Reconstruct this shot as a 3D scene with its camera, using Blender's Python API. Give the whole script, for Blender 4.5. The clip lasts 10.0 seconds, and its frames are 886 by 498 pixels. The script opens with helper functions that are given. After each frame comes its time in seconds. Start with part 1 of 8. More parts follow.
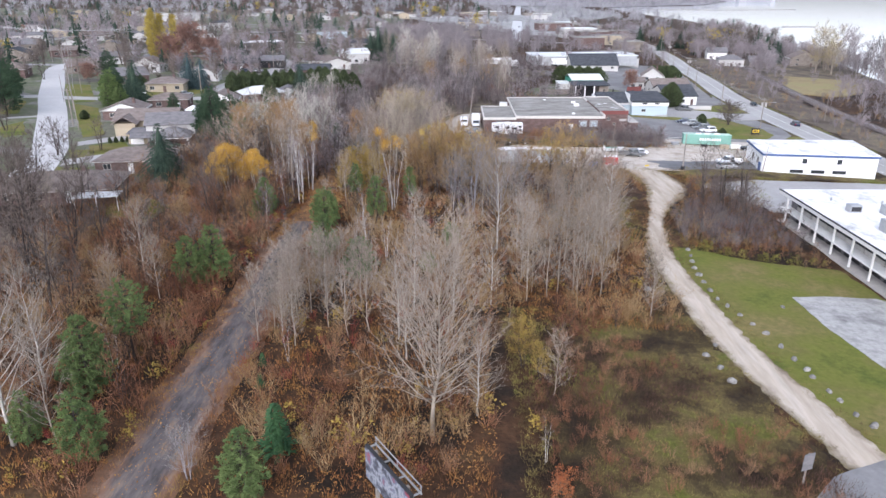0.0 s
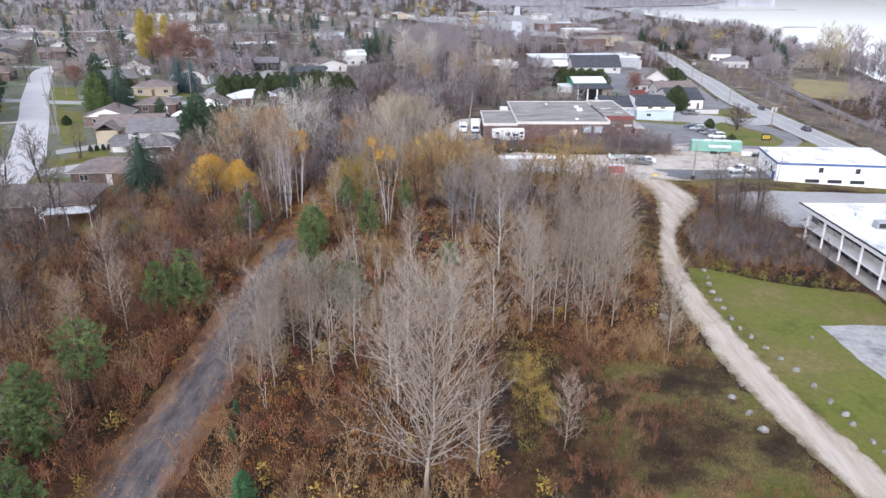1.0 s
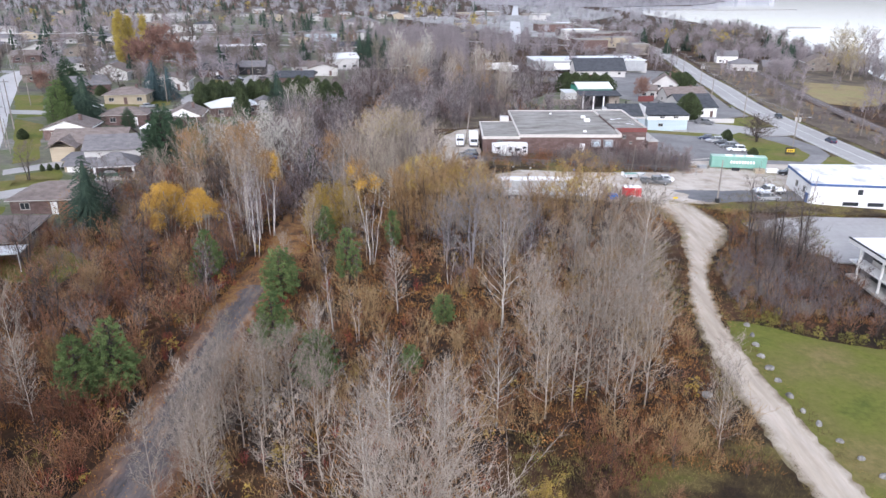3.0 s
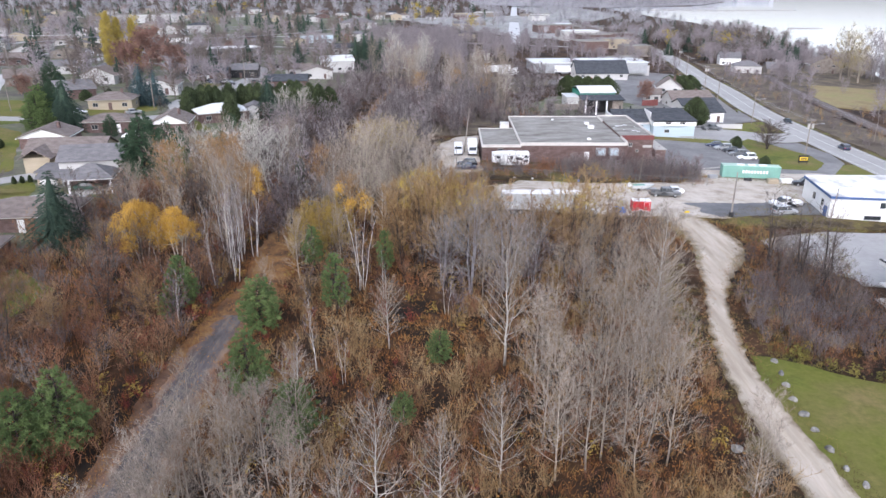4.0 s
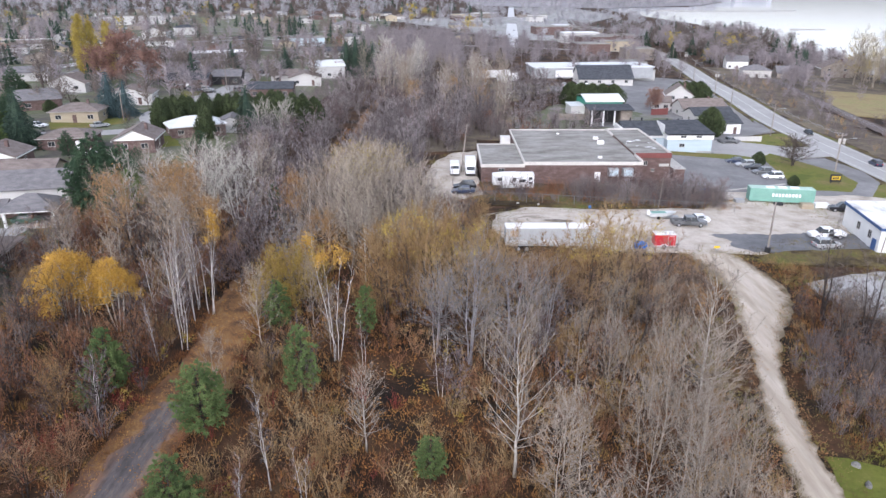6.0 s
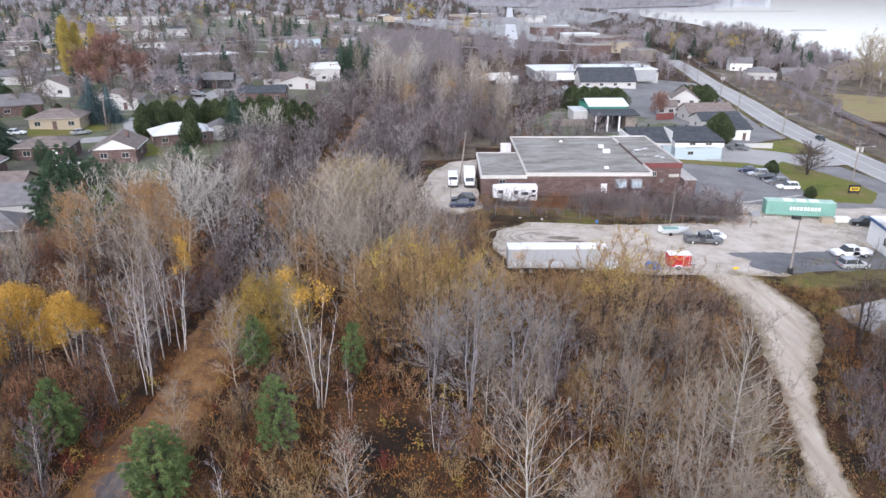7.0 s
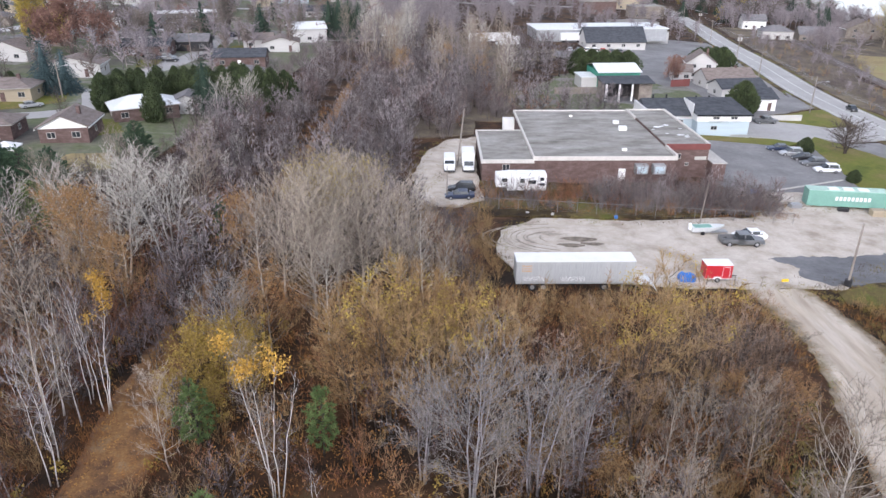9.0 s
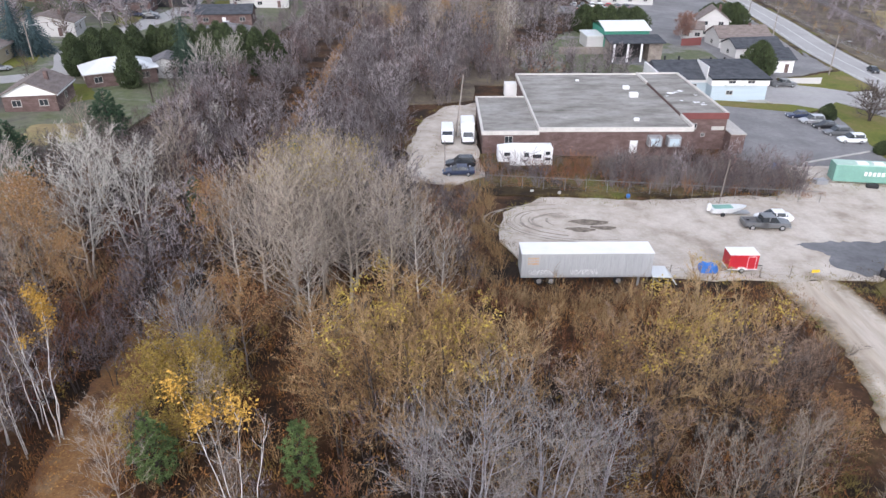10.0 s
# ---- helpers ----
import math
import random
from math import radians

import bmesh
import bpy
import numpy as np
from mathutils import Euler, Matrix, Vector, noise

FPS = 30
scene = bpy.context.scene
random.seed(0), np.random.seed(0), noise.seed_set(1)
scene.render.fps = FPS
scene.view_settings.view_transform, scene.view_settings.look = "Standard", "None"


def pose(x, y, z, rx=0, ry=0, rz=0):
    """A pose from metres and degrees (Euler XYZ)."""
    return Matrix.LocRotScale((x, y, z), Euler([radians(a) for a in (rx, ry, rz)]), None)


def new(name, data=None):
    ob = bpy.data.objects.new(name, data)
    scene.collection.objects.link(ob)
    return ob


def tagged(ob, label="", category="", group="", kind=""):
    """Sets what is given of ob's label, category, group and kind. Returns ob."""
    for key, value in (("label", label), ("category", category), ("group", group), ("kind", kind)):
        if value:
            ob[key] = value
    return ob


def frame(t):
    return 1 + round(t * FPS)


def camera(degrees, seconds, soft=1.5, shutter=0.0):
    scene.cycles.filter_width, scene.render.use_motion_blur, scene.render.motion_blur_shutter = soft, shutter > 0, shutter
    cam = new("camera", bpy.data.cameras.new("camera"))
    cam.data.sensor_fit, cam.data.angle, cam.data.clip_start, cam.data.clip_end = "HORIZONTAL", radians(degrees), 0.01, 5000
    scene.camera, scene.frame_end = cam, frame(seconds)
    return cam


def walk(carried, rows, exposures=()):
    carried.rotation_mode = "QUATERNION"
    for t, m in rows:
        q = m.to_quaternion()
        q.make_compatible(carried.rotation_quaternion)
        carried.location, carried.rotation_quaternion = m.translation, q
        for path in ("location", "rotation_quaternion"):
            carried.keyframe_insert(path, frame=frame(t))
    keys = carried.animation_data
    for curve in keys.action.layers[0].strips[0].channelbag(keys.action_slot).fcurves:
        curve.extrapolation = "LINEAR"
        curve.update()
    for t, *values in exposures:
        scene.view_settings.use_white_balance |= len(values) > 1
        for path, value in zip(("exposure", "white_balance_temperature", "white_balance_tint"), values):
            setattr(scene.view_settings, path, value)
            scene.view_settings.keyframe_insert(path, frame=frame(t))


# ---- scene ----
cam = camera(65.4, 10.0)
METRES, EYE, TILT, LEAN, TURN = 86.8, 36.95, 0.0, 2.4, -0.1
ROWS = [
    (0.0, 0.0, 0.0, 0.0, 0.9, -20.82, -2.36),
    (0.5, 0.0008, 0.0485, 0.0004, 0.87, -20.82, -2.37),
    (1.0, 0.0018, 0.0959, 0.0006, 0.83, -20.82, -2.37),
    (1.5, 0.0026, 0.1464, 0.001, 0.77, -20.84, -2.37),
    (2.0, 0.0033, 0.1952, 0.0013, 0.72, -20.85, -2.38),
    (2.5, 0.0043, 0.2462, 0.0017, 0.68, -20.87, -2.39),
    (4.0, 0.0075, 0.3932, 0.0032, 0.51, -20.82, -2.39),
    (4.5, 0.0082, 0.4448, 0.0037, 0.44, -20.82, -2.38),
    (5.0, 0.009, 0.4941, 0.0041, 0.38, -20.8, -2.4),
    (5.5, 0.0096, 0.5455, 0.0052, 0.3, -20.79, -2.39),
    (7.0, 0.0123, 0.6953, 0.0073, 0.1, -20.77, -2.38),
    (7.5, 0.0128, 0.747, 0.0073, 0.02, -20.84, -2.39),
    (8.0, 0.0131, 0.7964, 0.0076, -0.06, -21.38, -2.4),
    (8.5, 0.0133, 0.8482, 0.0083, -0.14, -22.69, -2.41),
    (9.0, 0.0135, 0.8984, 0.0083, -0.24, -24.24, -2.42),
    (9.5, 0.0141, 0.9505, 0.0083, -0.34, -26.04, -2.41),
    (10.0, 0.0145, 0.9998, 0.0081, -0.43, -27.87, -2.44),
]
walk(cam, [(t, pose(0, 0, EYE, TILT, LEAN, TURN) @ pose(METRES * x, METRES * y, METRES * z, 90 + pitch, roll, yaw)) for t, x, y, z, yaw, pitch, roll in ROWS], [(0.0, 1.06, 5870, 16.0), (6.5, 1.01, 5900, 16.0), (10.0, 0.96, 5990, 16.0)])

# ---- world and light: overcast autumn day ----
world = bpy.data.worlds.new("overcast_sky")
scene.world = world
world.use_nodes = True
wn = world.node_tree
wn.nodes.clear()
sky = wn.nodes.new("ShaderNodeTexSky")
sky.sky_type, sky.sun_disc, sky.sun_elevation, sky.sun_rotation = "NISHITA", False, radians(32), radians(200)
sky.dust_density, sky.air_density, sky.ozone_density = 3.0, 1.2, 1.5
pale = wn.nodes.new("ShaderNodeHueSaturation")
pale.inputs["Saturation"].default_value = 0.42
back = wn.nodes.new("ShaderNodeBackground")
back.inputs["Strength"].default_value = 0.15
wout = wn.nodes.new("ShaderNodeOutputWorld")
wn.links.new(sky.outputs[0], pale.inputs["Color"])
wn.links.new(pale.outputs[0], back.inputs["Color"])
wn.links.new(back.outputs[0], wout.inputs["Surface"])
sun = new("sun", bpy.data.lights.new("sun", "SUN"))
sun.data.energy, sun.data.angle, sun.data.color = 0.5, radians(60), (1.0, 1.0, 1.0)
sun.matrix_world = pose(0, 0, 80, 58, 0, 20)


# ---- materials ----
def ramp_node(nt, stops):
    r = nt.nodes.new("ShaderNodeValToRGB")
    els = r.color_ramp.elements
    while len(els) < len(stops):
        els.new(0.5)
    for e, (p, c) in zip(els, stops):
        e.position, e.color = p, (*c, 1)
    return r


def mat(name, stops, scale=1.0, rough=0.9, fine=0.0, fine_amt=0.35, metal=0.0, bump=0.0, bump_d=0.02, vary=0.0, island=0.0, stretch=None, spec=0.3, fine_cols=((0.3, 0.3, 0.3), (1.0, 1.0, 1.0)), edge=None):
    """Procedural surface: a large-scale colour ramp, a fine grain over it, bump, and chance variation by object or piece."""
    m = bpy.data.materials.new(name)
    m.use_nodes = True
    nt = m.node_tree
    b = nt.nodes["Principled BSDF"]
    b.inputs["Roughness"].default_value, b.inputs["Metallic"].default_value = rough, metal
    b.inputs["Specular IOR Level"].default_value = spec
    geo = nt.nodes.new("ShaderNodeNewGeometry")
    pos = geo.outputs["Position"]
    if stretch:
        mp = nt.nodes.new("ShaderNodeMapping")
        mp.inputs["Scale"].default_value = stretch
        nt.links.new(pos, mp.inputs["Vector"])
        pos = mp.outputs[0]
    n = nt.nodes.new("ShaderNodeTexNoise")
    n.inputs["Scale"].default_value, n.inputs["Detail"].default_value, n.inputs["Roughness"].default_value = scale, 6, 0.62
    nt.links.new(pos, n.inputs["Vector"])
    r = ramp_node(nt, stops)
    nt.links.new(n.outputs["Fac"], r.inputs[0])
    col = r.outputs[0]
    if fine:
        n2 = nt.nodes.new("ShaderNodeTexNoise")
        n2.inputs["Scale"].default_value, n2.inputs["Detail"].default_value, n2.inputs["Roughness"].default_value = fine, 4, 0.7
        nt.links.new(pos, n2.inputs["Vector"])
        r2 = ramp_node(nt, ((0.3, fine_cols[0]), (0.68, fine_cols[1])))
        nt.links.new(n2.outputs["Fac"], r2.inputs[0])
        mx = nt.nodes.new("ShaderNodeMix")
        mx.data_type, mx.blend_type = "RGBA", "MULTIPLY"
        mx.inputs[0].default_value = fine_amt
        nt.links.new(col, mx.inputs[6])
        nt.links.new(r2.outputs[0], mx.inputs[7])
        col = mx.outputs[2]
    if edge:
        # loose stuff from beside a way lies over its margins, in uneven tongues
        at = nt.nodes.new("ShaderNodeAttribute")
        at.attribute_name = "across"
        ne = nt.nodes.new("ShaderNodeTexNoise")
        ne.inputs["Scale"].default_value, ne.inputs["Detail"].default_value, ne.inputs["Roughness"].default_value = edge[3], 5, 0.7
        nt.links.new(geo.outputs["Position"], ne.inputs["Vector"])
        ad = nt.nodes.new("ShaderNodeMath")
        ad.operation = "MULTIPLY_ADD"
        ad.inputs[1].default_value = 1.1
        nt.links.new(ne.outputs["Fac"], ad.inputs[0])
        nt.links.new(at.outputs["Fac"], ad.inputs[2])
        me_ = nt.nodes.new("ShaderNodeMapRange")
        me_.inputs["From Min"].default_value, me_.inputs["From Max"].default_value = edge[1] + 0.55, edge[2] + 0.55
        nt.links.new(ad.outputs[0], me_.inputs["Value"])
        mg = nt.nodes.new("ShaderNodeMix")
        mg.data_type = "RGBA"
        er = ramp_node(nt, edge[0])
        nt.links.new(n.outputs["Fac"], er.inputs[0])
        nt.links.new(me_.outputs[0], mg.inputs[0])
        nt.links.new(col, mg.inputs[6])
        nt.links.new(er.outputs[0], mg.inputs[7])
        col = mg.outputs[2]
    if vary or island:
        src = nt.nodes.new("ShaderNodeObjectInfo").outputs["Random"] if vary else geo.outputs["Random Per Island"]
        k = vary or island
        mr = nt.nodes.new("ShaderNodeMapRange")
        mr.inputs["To Min"].default_value, mr.inputs["To Max"].default_value = 1 - k, 1 + k
        nt.links.new(src, mr.inputs["Value"])
        hs = nt.nodes.new("ShaderNodeHueSaturation")
        nt.links.new(mr.outputs[0], hs.inputs["Value"])
        nt.links.new(col, hs.inputs["Color"])
        col = hs.outputs[0]
    nt.links.new(col, b.inputs["Base Color"])
    if bump:
        nb = nt.nodes.new("ShaderNodeTexNoise")
        nb.inputs["Scale"].default_value, nb.inputs["Detail"].default_value = fine or scale * 8, 5
        nt.links.new(pos, nb.inputs["Vector"])
        bp = nt.nodes.new("ShaderNodeBump")
        bp.inputs["Strength"].default_value, bp.inputs["Distance"].default_value = bump, bump_d
        nt.links.new(nb.outputs["Fac"], bp.inputs["Height"])
        nt.links.new(bp.outputs[0], b.inputs["Normal"])
    return m


def two(a, b, lo=0.35, hi=0.65):
    return ((lo, a), (hi, b))


def near(c, k=0.12, lo=0.3, hi=0.7):
    return ((lo, tuple(v * (1 - k) for v in c)), (hi, tuple(min(1, v * (1 + k)) for v in c)))


M_FLOOR = mat("leaf_litter", ((0.3, (0.013, 0.009, 0.006)), (0.44, (0.034, 0.020, 0.011)), (0.56, (0.090, 0.044, 0.020)), (0.68, (0.133, 0.084, 0.040)), (0.8, (0.057, 0.049, 0.021))), 0.16, 0.95, fine=1.9, fine_amt=0.75, bump=0.8, bump_d=0.15)
M_MEADOW = mat("rough_grass", ((0.36, (0.030, 0.019, 0.010)), (0.46, (0.072, 0.051, 0.021)), (0.54, (0.153, 0.119, 0.042)), (0.63, (0.119, 0.128, 0.024))), 0.14, 0.95, fine=2.4, fine_amt=0.7, bump=0.7, bump_d=0.12)
M_LAWN = mat("mown_grass", ((0.32, (0.085, 0.112, 0.016)), (0.44, (0.145, 0.155, 0.026)), (0.53, (0.155, 0.148, 0.036)), (0.64, (0.205, 0.165, 0.062))), 0.1, 0.95, fine=1.6, fine_amt=0.35, bump=0.4, bump_d=0.05)
M_TOWN = mat("town_ground", ((0.36, (0.12, 0.11, 0.095)), (0.45, (0.165, 0.165, 0.115)), (0.53, (0.125, 0.145, 0.07)), (0.6, (0.25, 0.24, 0.22)), (0.7, (0.15, 0.14, 0.12))), 0.045, 0.95, fine=0.7, fine_amt=0.5)
# Far ground lightened: the pallor of hazy distance sits in these stops.
M_FARTOWN = mat("haze_paled_town_ground", ((0.38, (0.24, 0.235, 0.23)), (0.48, (0.42, 0.415, 0.41)), (0.56, (0.30, 0.30, 0.27)), (0.66, (0.48, 0.475, 0.47))), 0.03, 0.95, fine=0.2, fine_amt=0.5)
# Far-shore woods tone, with haze mixed into the colour as lightening.
M_FARWOODS = mat("haze_paled_shore_woods", two((0.26, 0.245, 0.255), (0.38, 0.365, 0.375)), 0.02, 1.0, fine=0.15, fine_amt=0.4)
M_BRUSHLAND = mat("brushy_ground", ((0.34, (0.085, 0.066, 0.05)), (0.5, (0.15, 0.12, 0.088)), (0.64, (0.22, 0.18, 0.115))), 0.1, 0.95, fine=1.5, fine_amt=0.6)
# Skyline ridge: its blue-grey is haze put into the base colour.
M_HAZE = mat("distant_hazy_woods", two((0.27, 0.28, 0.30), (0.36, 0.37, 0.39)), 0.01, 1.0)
M_GRAVEL = mat("pale_gravel", ((0.3, (0.33, 0.28, 0.225)), (0.45, (0.46, 0.405, 0.34)), (0.65, (0.57, 0.52, 0.455))), 0.3, 0.95, fine=3.0, fine_amt=0.22, bump=0.15, bump_d=0.01)
DRY = ((0.3, (0.075, 0.055, 0.034)), (0.5, (0.16, 0.125, 0.07)), (0.7, (0.21, 0.175, 0.095)))
LITTER = ((0.3, (0.075, 0.042, 0.026)), (0.5, (0.15, 0.078, 0.042)), (0.7, (0.20, 0.12, 0.07)))
LEAFY_COLS = ((0.34, (0.09, 0.056, 0.042)), (0.44, (0.16, 0.095, 0.063)), (0.54, (0.22, 0.128, 0.08)), (0.66, (0.26, 0.18, 0.13)))
M_DRIVE = mat("packed_gravel", ((0.3, (0.40, 0.33, 0.255)), (0.45, (0.49, 0.42, 0.335)), (0.62, (0.57, 0.505, 0.425))), 0.6, 0.95, fine=1.4, fine_amt=0.34, bump=0.1, bump_d=0.01, stretch=(0.9, 0.12, 1), edge=(DRY, 0.58, 1.05, 0.5))
M_CINDER = mat("dark_cinder", ((0.3, (0.07, 0.062, 0.062)), (0.46, (0.125, 0.112, 0.11)), (0.56, (0.17, 0.145, 0.135)), (0.68, (0.25, 0.175, 0.125))), 1.1, 0.95, fine=3.0, fine_amt=0.55, stretch=(1, 0.22, 1), bump=0.5, bump_d=0.05, edge=(LEAFY_COLS, 0.5, 0.95, 0.6))
M_LEAFPATH = mat("leaf_strewn_path", LEAFY_COLS, 0.4, 0.95, fine=5.0, fine_amt=0.75, bump=0.6, bump_d=0.06, edge=(LITTER, 0.65, 1.0, 0.5))
GOLDEN = ((0.34, (0.12, 0.066, 0.038)), (0.44, (0.22, 0.118, 0.052)), (0.54, (0.30, 0.162, 0.062)), (0.66, (0.29, 0.19, 0.105)))
M_GOLDPATH = mat("golden_leaf_strewn_path", GOLDEN, 0.4, 0.95, fine=5.0, fine_amt=0.7, bump=0.6, bump_d=0.06, edge=(LITTER, 0.65, 1.0, 0.5))
M_ASPHALT = mat("worn_asphalt", ((0.3, (0.16, 0.155, 0.155)), (0.5, (0.215, 0.21, 0.21)), (0.7, (0.275, 0.27, 0.265))), 0.12, 0.85, fine=1.2, fine_amt=0.3, bump=0.2)
M_ROAD = mat("pale_road", ((0.3, (0.33, 0.32, 0.31)), (0.7, (0.42, 0.41, 0.395))), 0.07, 0.85, fine=0.9, fine_amt=0.2)
M_DARKASPH = mat("damp_asphalt", ((0.3, (0.12, 0.12, 0.125)), (0.7, (0.20, 0.20, 0.205))), 0.25, 0.8, fine=1.5, fine_amt=0.35)
# Far street: sky glare off wet asphalt is painted in as a paler grey.
M_SHINEROAD = mat("shine_paled_road", ((0.3, (0.46, 0.46, 0.46)), (0.7, (0.54, 0.54, 0.54))), 0.07, 0.5)
M_FIELD = mat("dry_field_grass", ((0.3, (0.20, 0.155, 0.075)), (0.5, (0.30, 0.24, 0.12)), (0.7, (0.26, 0.25, 0.10))), 0.09, 0.95, fine=1.0, fine_amt=0.35)
M_BALLAST = mat("rail_ballast", near((0.16, 0.13, 0.12)), 0.5, 0.95, fine=2, fine_amt=0.5)
M_LINE = mat("road_paint", near((0.72, 0.72, 0.68)), 1.0, 0.8, fine=4, fine_amt=0.3)
M_CURB = mat("concrete", near((0.48, 0.46, 0.43)), 0.8, 0.9, fine=5, fine_amt=0.3)

M_BARK_TAN = mat("tan_bark", two((0.29, 0.24, 0.19), (0.48, 0.415, 0.345)), 2.0, 0.9, fine=9, fine_amt=0.4, vary=0.15)
M_BARK_GREY = mat("grey_bark", two((0.18, 0.155, 0.145), (0.31, 0.28, 0.26)), 2.0, 0.9, fine=9, fine_amt=0.4, vary=0.2)
M_BARK_SILVER = mat("silver_bark", two((0.37, 0.34, 0.30), (0.61, 0.575, 0.52)), 2.0, 0.85, fine=9, fine_amt=0.35, vary=0.12)
M_BARK_WHITE = mat("birch_bark", ((0.36, (0.22, 0.19, 0.17)), (0.43, (0.62, 0.59, 0.55)), (0.7, (0.74, 0.72, 0.68))), 2.5, 0.8, fine=12, fine_amt=0.2, vary=0.1, stretch=(1, 1, 2.5))
M_BARK_DARK = mat("dark_bark", two((0.038, 0.030, 0.027), (0.09, 0.072, 0.062)), 2.5, 0.95, fine=9, fine_amt=0.4, vary=0.2)
M_BARK_PURPLE = mat("purple_grey_bark", two((0.115, 0.09, 0.094), (0.25, 0.21, 0.208)), 1.5, 0.95, fine=6, fine_amt=0.4, vary=0.2)
M_TWIG_WINE = mat("purple_brown_twigs", two((0.125, 0.085, 0.08), (0.245, 0.18, 0.168)), 0.2, 0.95, island=0.3)
M_BARK_ASPEN = mat("brownish_grey_bark", two((0.20, 0.161, 0.128), (0.385, 0.332, 0.276)), 2.0, 0.9, fine=9, fine_amt=0.4, vary=0.25)
M_BARK_BROWN = mat("brown_bark", two((0.095, 0.074, 0.063), (0.215, 0.178, 0.155)), 2.0, 0.95, fine=9, fine_amt=0.4, vary=0.2)
M_BARK_MAUVE = mat("mauve_grey_bark", two((0.165, 0.142, 0.147), (0.345, 0.305, 0.31)), 1.5, 0.95, fine=6, fine_amt=0.4, vary=0.32)
M_BARK_LILAC = mat("lilac_grey_bark", two((0.225, 0.21, 0.22), (0.405, 0.385, 0.40)), 1.5, 0.95, fine=6, fine_amt=0.35, vary=0.1)
# Bark for the farthest trees: distance haze is painted into its lilac-grey colour.
M_BARK_HAZED = mat("haze_paled_bark", two((0.27, 0.26, 0.275), (0.46, 0.45, 0.47)), 0.05, 0.95, fine=0.5, fine_amt=0.4)
M_TWIG_RED = mat("red_brown_twigs", ((0.32, (0.110, 0.048, 0.026)), (0.48, (0.215, 0.100, 0.053)), (0.62, (0.280, 0.175, 0.100))), 0.13, 0.95, island=0.35)
M_TWIG_TAN = mat("tan_twigs", ((0.3, (0.190, 0.115, 0.051)), (0.5, (0.290, 0.190, 0.093)), (0.7, (0.350, 0.260, 0.145))), 0.13, 0.95, island=0.35)
M_TWIG_GREY = mat("grey_twigs", ((0.3, (0.085, 0.066, 0.066)), (0.7, (0.23, 0.20, 0.192))), 0.13, 0.95, island=0.35)
M_WEED = mat("dry_weeds", ((0.34, (0.055, 0.026, 0.014)), (0.45, (0.165, 0.068, 0.024)), (0.56, (0.285, 0.142, 0.044)), (0.68, (0.180, 0.145, 0.038))), 0.2, 0.95, island=0.4)
M_GRASSY = mat("dry_grass", ((0.38, (0.044, 0.026, 0.013)), (0.46, (0.114, 0.084, 0.030)), (0.54, (0.220, 0.176, 0.058)), (0.62, (0.141, 0.158, 0.025))), 0.14, 0.95, island=0.22)
M_DKWEED = mat("dark_brown_weeds", ((0.35, (0.045, 0.026, 0.020)), (0.55, (0.10, 0.055, 0.038)), (0.7, (0.16, 0.10, 0.06))), 0.3, 0.95, island=0.35)
M_LEAF_GOLD = mat("golden_leaves", two((0.36, 0.205, 0.035), (0.57, 0.35, 0.07)), 0.35, 0.8, island=0.3)
M_LEAF_YELLOW = mat("yellow_leaves", two((0.33, 0.235, 0.045), (0.48, 0.36, 0.08)), 0.5, 0.8, island=0.25)
M_LEAF_OLIVE = mat("olive_yellow_leaves", two((0.22, 0.15, 0.03), (0.35, 0.25, 0.055)), 0.5, 0.8, island=0.3)
M_LEAF_ORANGE = mat("orange_brown_leaves", two((0.24, 0.125, 0.055), (0.37, 0.215, 0.095)), 0.4, 0.85, island=0.3)
M_LEAF_RUST = mat("rust_red_leaves", two((0.165, 0.09, 0.07), (0.27, 0.16, 0.125)), 0.3, 0.85, island=0.3)
M_PINE = mat("pine_needles", two((0.063, 0.100, 0.032), (0.138, 0.185, 0.063)), 0.5, 0.85, island=0.14)
M_SPRUCE = mat("spruce_needles", two((0.022, 0.042, 0.030), (0.05, 0.078, 0.052)), 0.6, 0.85, island=0.15)
M_BLUESPR = mat("blue_spruce_needles", two((0.035, 0.058, 0.062), (0.075, 0.115, 0.12)), 0.6, 0.85, island=0.3)
M_CEDAR = mat("cedar_foliage", two((0.028, 0.040, 0.018), (0.062, 0.080, 0.033)), 0.6, 0.9, island=0.3)
M_ROCK = mat("boulder_stone", two((0.14, 0.137, 0.132), (0.33, 0.32, 0.30)), 1.5, 0.9, fine=6, fine_amt=0.4, bump=0.4, vary=0.25)

M_WHITE = mat("white_paint", near((0.78, 0.78, 0.77), 0.05), 0.6, 0.6, fine=4, fine_amt=0.1)
M_WHITEROOF = mat("white_roof_membrane", ((0.34, (0.42, 0.42, 0.42)), (0.43, (0.66, 0.655, 0.65)), (0.5, (0.79, 0.785, 0.78)), (0.7, (0.84, 0.84, 0.84))), 0.25, 0.75, fine=2, fine_amt=0.1, stretch=(1, 0.5, 1))
M_SIDING = mat("cream_siding", near((0.50, 0.49, 0.475), 0.06), 0.8, 0.7, fine=9, fine_amt=0.12, stretch=(0.3, 0.3, 4))
M_BLUEWALL = mat("pale_blue_siding", near((0.46, 0.55, 0.60), 0.06), 0.5, 0.7, fine=8, fine_amt=0.12, stretch=(0.3, 0.3, 4))
M_TANWALL = mat("tan_siding", near((0.40, 0.34, 0.25), 0.1), 0.5, 0.8, fine=8, fine_amt=0.2, stretch=(0.3, 0.3, 4))
